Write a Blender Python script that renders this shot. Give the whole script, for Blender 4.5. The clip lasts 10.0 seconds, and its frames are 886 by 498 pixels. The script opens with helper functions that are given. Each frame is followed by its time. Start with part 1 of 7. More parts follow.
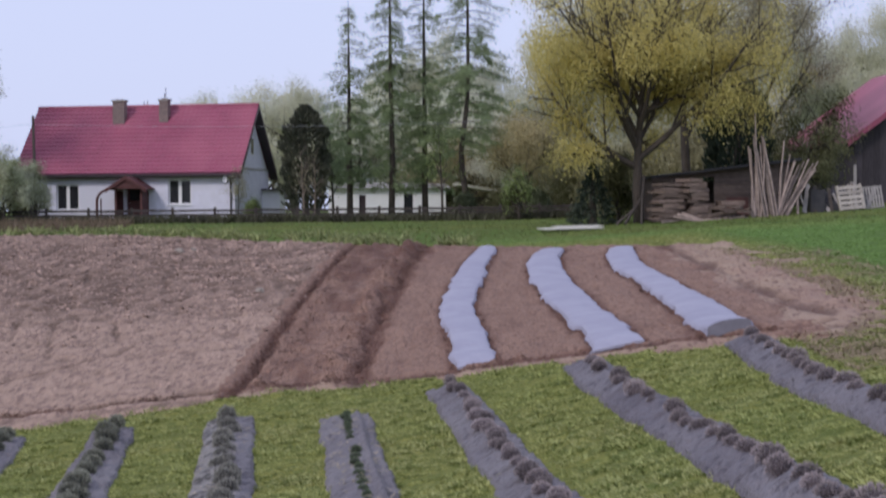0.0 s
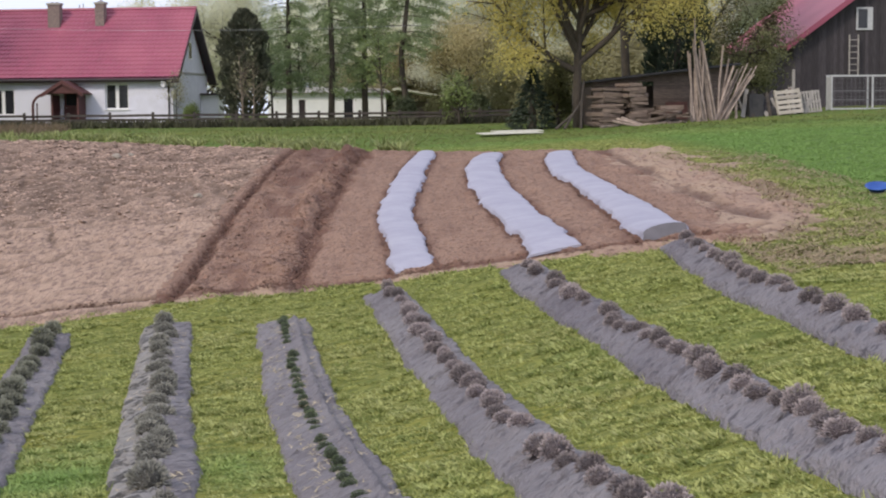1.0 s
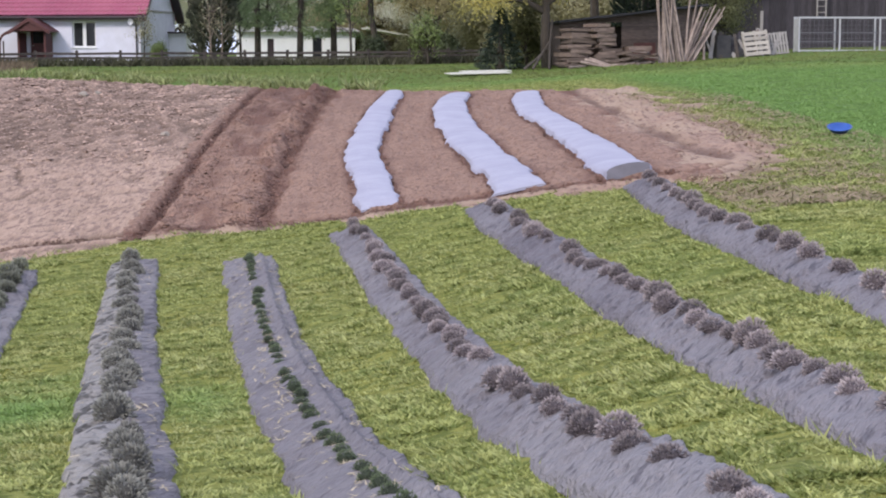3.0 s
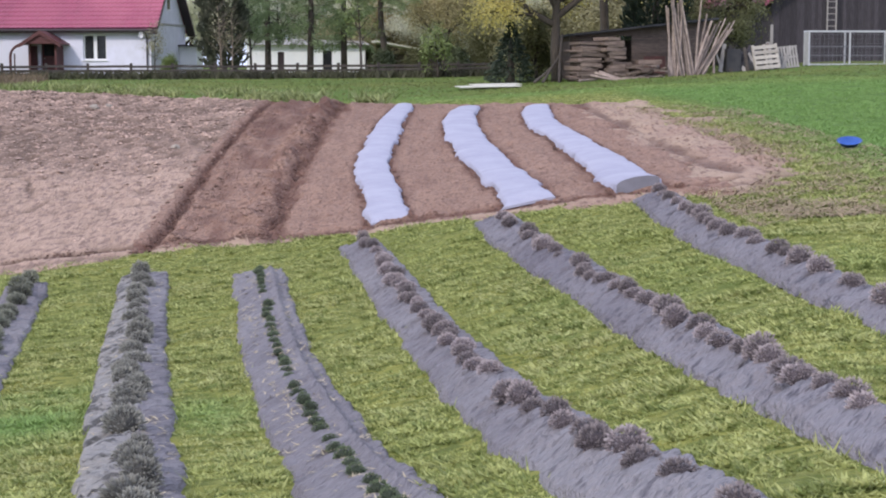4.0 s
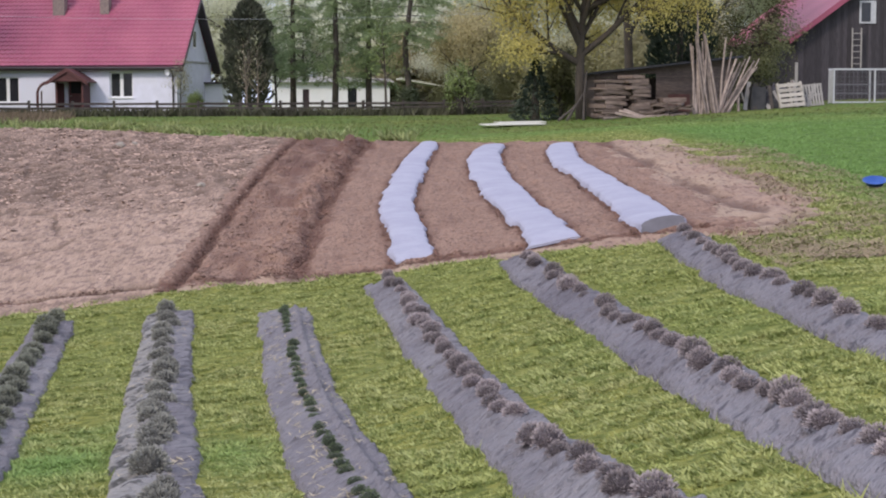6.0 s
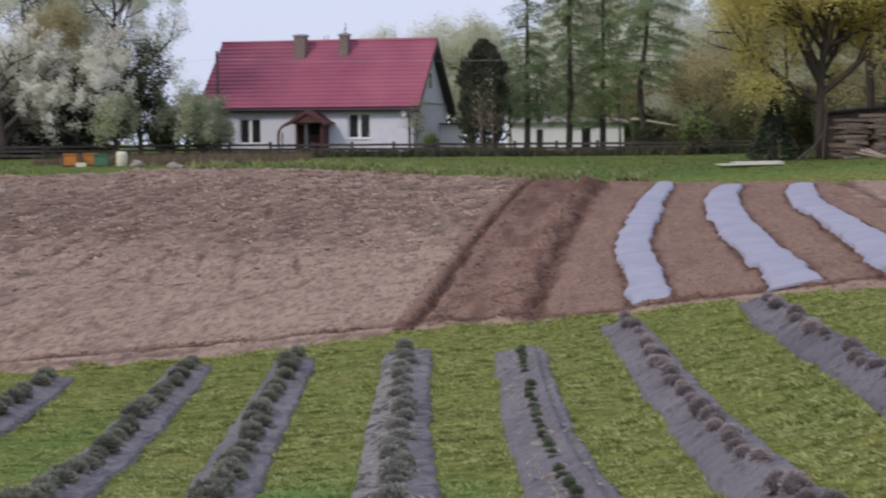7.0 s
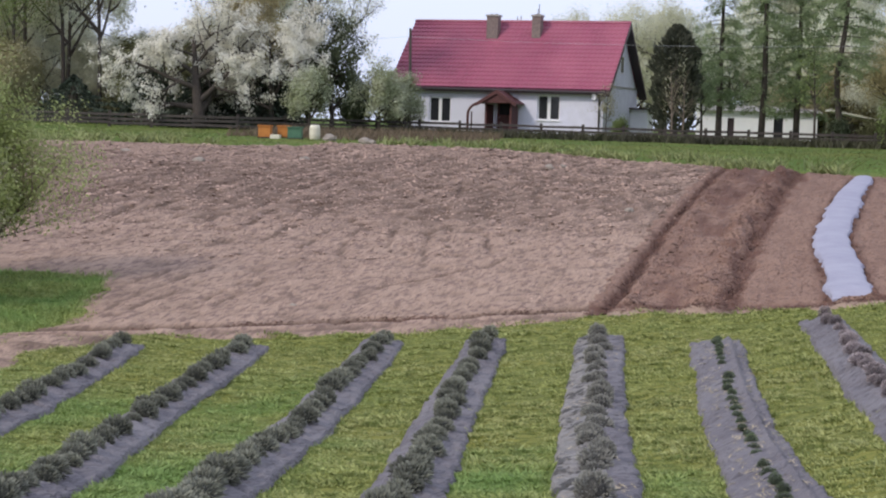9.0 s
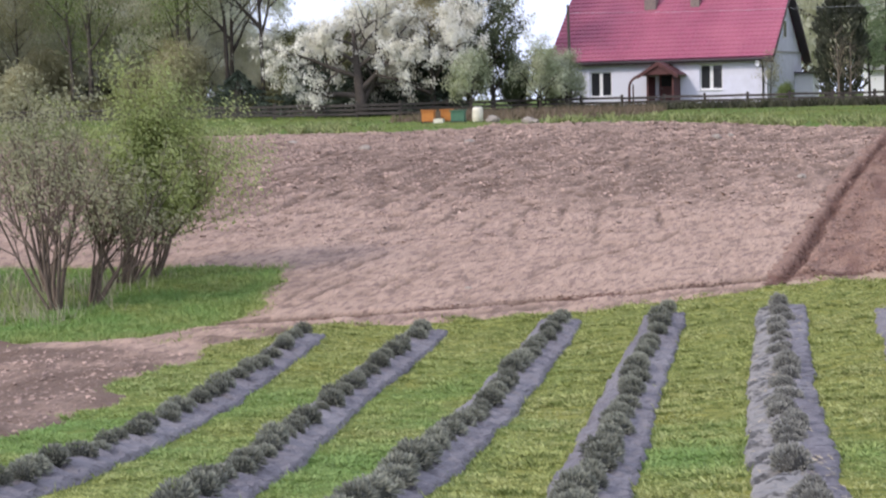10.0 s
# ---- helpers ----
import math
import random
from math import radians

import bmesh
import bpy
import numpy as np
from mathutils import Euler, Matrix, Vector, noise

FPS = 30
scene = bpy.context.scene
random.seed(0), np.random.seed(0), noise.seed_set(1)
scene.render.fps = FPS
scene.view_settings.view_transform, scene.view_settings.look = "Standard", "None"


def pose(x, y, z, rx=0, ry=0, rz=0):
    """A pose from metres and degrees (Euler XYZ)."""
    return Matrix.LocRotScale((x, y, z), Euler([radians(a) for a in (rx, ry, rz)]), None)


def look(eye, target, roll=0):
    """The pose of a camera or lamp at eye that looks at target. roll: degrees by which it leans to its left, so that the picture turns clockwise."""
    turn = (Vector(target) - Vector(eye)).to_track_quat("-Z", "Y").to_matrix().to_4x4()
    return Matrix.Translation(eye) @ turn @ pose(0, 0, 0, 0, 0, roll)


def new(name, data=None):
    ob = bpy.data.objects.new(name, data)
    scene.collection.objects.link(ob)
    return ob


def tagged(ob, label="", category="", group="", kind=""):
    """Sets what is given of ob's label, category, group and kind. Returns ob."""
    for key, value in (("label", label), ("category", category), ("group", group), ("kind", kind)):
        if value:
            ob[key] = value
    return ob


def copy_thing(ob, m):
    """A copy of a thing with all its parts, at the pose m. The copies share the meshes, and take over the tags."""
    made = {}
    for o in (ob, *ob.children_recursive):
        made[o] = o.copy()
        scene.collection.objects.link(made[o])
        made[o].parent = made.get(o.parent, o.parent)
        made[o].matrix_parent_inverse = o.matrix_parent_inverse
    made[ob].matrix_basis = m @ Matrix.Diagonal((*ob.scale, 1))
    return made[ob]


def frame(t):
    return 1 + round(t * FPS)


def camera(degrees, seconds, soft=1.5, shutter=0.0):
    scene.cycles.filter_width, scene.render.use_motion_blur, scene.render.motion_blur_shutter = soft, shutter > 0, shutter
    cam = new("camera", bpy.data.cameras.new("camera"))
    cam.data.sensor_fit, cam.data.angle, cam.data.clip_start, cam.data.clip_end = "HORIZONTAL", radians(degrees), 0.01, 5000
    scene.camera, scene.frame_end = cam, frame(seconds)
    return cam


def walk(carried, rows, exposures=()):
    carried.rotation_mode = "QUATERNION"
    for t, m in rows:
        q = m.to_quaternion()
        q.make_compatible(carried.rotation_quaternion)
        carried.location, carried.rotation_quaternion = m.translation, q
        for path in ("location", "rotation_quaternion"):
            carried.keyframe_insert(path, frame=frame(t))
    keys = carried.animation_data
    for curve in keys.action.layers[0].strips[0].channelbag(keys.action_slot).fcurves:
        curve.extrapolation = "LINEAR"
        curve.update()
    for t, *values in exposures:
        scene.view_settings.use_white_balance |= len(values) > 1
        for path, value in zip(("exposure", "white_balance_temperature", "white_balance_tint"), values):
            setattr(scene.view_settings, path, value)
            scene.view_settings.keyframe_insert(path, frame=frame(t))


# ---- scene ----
# ---------------------------------------------------------------- camera and its way
cam = camera(29.293, 10.0, soft=2.0, shutter=0.22)

# seconds, heading (degrees right of +y), tilt, lean, x, y, z
PATH = [
    (0.0, 7.419, -1.374, -0.417, 0.022, 0.246, 3.557),
    (0.1, 7.511, -2.453, -0.429, 0.025, 0.246, 3.557),
    (0.2, 7.480, -3.329, -0.442, 0.029, 0.245, 3.556),
    (0.3, 7.488, -4.015, -0.454, 0.032, 0.245, 3.556),
    (0.4, 7.595, -4.435, -0.467, 0.035, 0.244, 3.556),
    (0.5, 7.731, -4.672, -0.479, 0.039, 0.243, 3.555),
    (0.7, 8.279, -4.801, -0.470, 0.062, 0.246, 3.553),
    (1.0, 9.373, -4.595, -0.456, 0.096, 0.249, 3.550),
    (1.5, 10.191, -4.958, -0.209, 0.138, 0.215, 3.549),
    (2.0, 10.632, -5.875, -0.229, 0.118, 0.086, 3.540),
    (2.5, 10.515, -6.167, -0.232, 0.115, 0.038, 3.546),
    (2.7, 10.471, -6.675, -0.161, 0.125, 0.024, 3.533),
    (4.0, 10.074, -6.165, -0.077, 0.122, -0.010, 3.538),
    (4.5, 9.863, -6.391, 0.107, 0.095, -0.005, 3.555),
    (5.0, 9.764, -5.829, 0.076, 0.114, -0.010, 3.552),
    (6.3, 8.763, -4.584, -0.112, 0.100, -0.044, 3.596),
    (6.5, 8.005, -4.276, -0.151, 0.079, -0.060, 3.589),
    (6.7, 5.815, -4.015, -0.189, 0.055, -0.028, 3.591),
    (6.8, 4.288, -3.885, -0.209, 0.043, -0.012, 3.592),
    (7.0, 1.421, -3.570, -0.247, 0.020, 0.021, 3.595),
    (7.2, -0.491, -3.302, -0.148, 0.012, 0.012, 3.597),
    (7.3, -1.162, -3.222, -0.099, 0.008, 0.008, 3.598),
    (7.5, -1.906, -3.072, -0.000, 0.000, 0.000, 3.600),
    (8.0, -2.894, -3.128, 0.340, -0.022, 0.079, 3.594),
    (8.5, -4.518, -3.654, 0.831, -0.110, 0.119, 3.582),
    (9.0, -4.634, -4.276, 1.831, -0.274, 0.104, 3.595),
    (9.2, -4.807, -6.080, 1.415, -0.313, 0.098, 3.603),
    (9.3, -5.131, -7.256, 1.208, -0.333, 0.095, 3.607),
    (9.4, -5.697, -7.523, 1.000, -0.352, 0.092, 3.611),
    (9.5, -6.551, -7.572, 0.793, -0.372, 0.089, 3.614),
    (9.7, -8.235, -7.239, -0.058, -0.391, 0.095, 3.613),
    (9.8, -9.447, -6.498, -0.484, -0.400, 0.098, 3.612),
    (10.0, -10.240, -4.998, -1.335, -0.418, 0.105, 3.611),
]


def aimed(row):
    t, yaw, tilt, lean, x, y, z = row
    a, b = radians(yaw), radians(tilt)
    way = Vector((math.sin(a) * math.cos(b), math.cos(a) * math.cos(b), math.sin(b)))
    return t, look(Vector((x, y, z)), Vector((x, y, z)) + way * 10, lean)


EXPOSURES = [   # seconds, stops, kelvin, tint
    (0.0, -0.68, 6400, 17), (0.3, -0.22, 6850, 11), (0.5, -0.01, 7150, 6), (0.75, -0.02, 7230, 8), (1.0, -0.2, 7250, 10), (1.5, 0.0, 7080, 11), (2.0, 0.05, 6900, 12), (2.5, 0.04, 6760, 13),
    (4.0, 0.05, 6500, 13), (4.5, 0.06, 6460, 13), (5.2, -0.03, 6500, 14), (6.5, -0.25, 6900, 12), (7.0, -0.64, 6840, 12), (7.5, -0.87, 6820, 13), (8.0, -0.58, 6840, 11), (8.5, -0.53, 6820, 10),
    (9.0, -0.32, 6800, 11), (9.5, 0.20, 6900, 9), (10.0, 0.10, 6700, 13)]
walk(cam, [aimed(r) for r in PATH], EXPOSURES)

# ---------------------------------------------------------------- sky and light
SUN_EL, SUN_AZ = 38.0, 228.0     # degrees; azimuth clockwise from +y
world = bpy.data.worlds.new("overcast_sky")
scene.world = world
world.use_nodes = True
wn, wl = world.node_tree.nodes, world.node_tree.links
wn.clear()
w_out = wn.new("ShaderNodeOutputWorld")
w_bg = wn.new("ShaderNodeBackground")
w_sky = wn.new("ShaderNodeTexSky")
w_sky.sky_type = "NISHITA"
w_sky.sun_disc = False
w_sky.sun_elevation, w_sky.sun_rotation = radians(SUN_EL), radians(SUN_AZ)
w_sky.dust_density, w_sky.air_density, w_sky.altitude = 3.0, 1.0, 150
w_mix = wn.new("ShaderNodeMix")
w_mix.data_type = "RGBA"
w_mix.inputs["Factor"].default_value = 0.72
w_mix.inputs["B"].default_value = (12.7, 14.3, 19.0, 1)     # the thin cloud cover
wl.new(w_sky.outputs["Color"], w_mix.inputs["A"])
wl.new(w_mix.outputs["Result"], w_bg.inputs["Color"])
w_bg.inputs["Strength"].default_value = 0.1
wl.new(w_bg.outputs["Background"], w_out.inputs["Surface"])

sun_data = bpy.data.lights.new("sun", "SUN")
sun_data.energy, sun_data.angle, sun_data.color = 2.1, radians(9), (1.0, 0.95, 0.88)
sun = new("sun", sun_data)
sa, se = radians(SUN_AZ), radians(SUN_EL)
sun.matrix_world = look((0, 0, 60), (-math.sin(sa) * math.cos(se), -math.cos(sa) * math.cos(se), 60 - math.sin(se)))

# ---------------------------------------------------------------- materials


def surface(name, a, b, scale=3.0, rough=0.8, bump=0.3, fine=40.0, coarse=None, c=None, metal=0.0, attr=None, d=None, spread=0.0, stretch=None, world_xy=False, through_light=0.0, island=0.0, relief=0.02, turn=0.0, crisp=None, spec=0.5):
    """A rough, varied surface: a and b mixed by noise at one scale, c laid over it in larger patches, d by an attribute of the mesh."""
    m = bpy.data.materials.new(name)
    m.use_nodes = True
    n, l = m.node_tree.nodes, m.node_tree.links
    bsdf = n["Principled BSDF"]
    bsdf.inputs["Roughness"].default_value = rough
    bsdf.inputs["Metallic"].default_value = metal
    bsdf.inputs["Specular IOR Level"].default_value = spec
    if world_xy:
        co = n.new("ShaderNodeNewGeometry").outputs["Position"]
    else:
        co = n.new("ShaderNodeTexCoord").outputs["Object"]
    if stretch:
        mp = n.new("ShaderNodeMapping")
        mp.vector_type = "TEXTURE"
        mp.inputs["Scale"].default_value = [1 / s for s in stretch]
        mp.inputs["Rotation"].default_value = (0, 0, radians(turn))
        l.new(co, mp.inputs["Vector"])
        co = mp.outputs["Vector"]

    def tex(s, detail=4.0, r=0.6):
        t = n.new("ShaderNodeTexNoise")
        t.inputs["Scale"].default_value, t.inputs["Detail"].default_value, t.inputs["Roughness"].default_value = s, detail, r
        l.new(co, t.inputs["Vector"])
        return t.outputs["Fac"]

    def ramp(fac, lo, hi):
        r = n.new("ShaderNodeMapRange")
        r.inputs["From Min"].default_value, r.inputs["From Max"].default_value = lo, hi
        l.new(fac, r.inputs["Value"])
        return r.outputs["Result"]

    def mix(fac, x, y):
        k = n.new("ShaderNodeMix")
        k.data_type = "RGBA"
        for v, s in ((fac, "Factor"), (x, "A"), (y, "B")):
            if isinstance(v, (tuple, list)):
                k.inputs[s].default_value = (*v, 1)
            elif isinstance(v, float):
                k.inputs[s].default_value = v
            else:
                l.new(v, k.inputs[s])
        return k.outputs["Result"]

    col = mix(ramp(tex(scale), 0.35, 0.65), a, b)
    if c:
        col = mix(ramp(tex(coarse or scale * 0.12, 3.0), 0.42, 0.62), col, c)
    if crisp:   # sharp-edged shade of crumbs, gaps and creases put into colour: scale, from, to, colour
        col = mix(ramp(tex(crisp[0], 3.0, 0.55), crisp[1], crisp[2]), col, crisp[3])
    if attr:
        at = n.new("ShaderNodeAttribute")
        at.attribute_name = attr
        jitter = n.new("ShaderNodeMath")
        jitter.operation = "MULTIPLY_ADD"
        l.new(tex(scale * 0.6), jitter.inputs[0])
        jitter.inputs[1].default_value = 0.5
        l.new(at.outputs["Fac"], jitter.inputs[2])
        col = mix(ramp(jitter.outputs[0], 0.25, 1.15), col, d)
    if spread or island:
        hs = n.new("ShaderNodeHueSaturation")
        if island:
            rnd = n.new("ShaderNodeNewGeometry").outputs["Random Per Island"]
        else:
            rnd = n.new("ShaderNodeObjectInfo").outputs["Random"]
        amount = island or spread
        mr = n.new("ShaderNodeMapRange")
        mr.inputs["To Min"].default_value, mr.inputs["To Max"].default_value = 1 - amount, 1 + amount
        l.new(rnd, mr.inputs["Value"])
        l.new(mr.outputs["Result"], hs.inputs["Value"])
        l.new(col, hs.inputs["Color"])
        col = hs.outputs["Color"]
    l.new(col, bsdf.inputs["Base Color"])
    if bump:
        bp = n.new("ShaderNodeBump")
        bp.inputs["Strength"].default_value = bump
        bp.inputs["Distance"].default_value = relief
        l.new(tex(fine, 3.0), bp.inputs["Height"])
        l.new(bp.outputs["Normal"], bsdf.inputs["Normal"])
    if through_light:
        out = n["Material Output"]
        tr = n.new("ShaderNodeBsdfTranslucent")
        l.new(col, tr.inputs["Color"])
        ms = n.new("ShaderNodeMixShader")
        ms.inputs["Fac"].default_value = through_light
        l.new(bsdf.outputs["BSDF"], ms.inputs[1])
        l.new(tr.outputs["BSDF"], ms.inputs[2])
        l.new(ms.outputs["Shader"], out.inputs["Surface"])
    return m


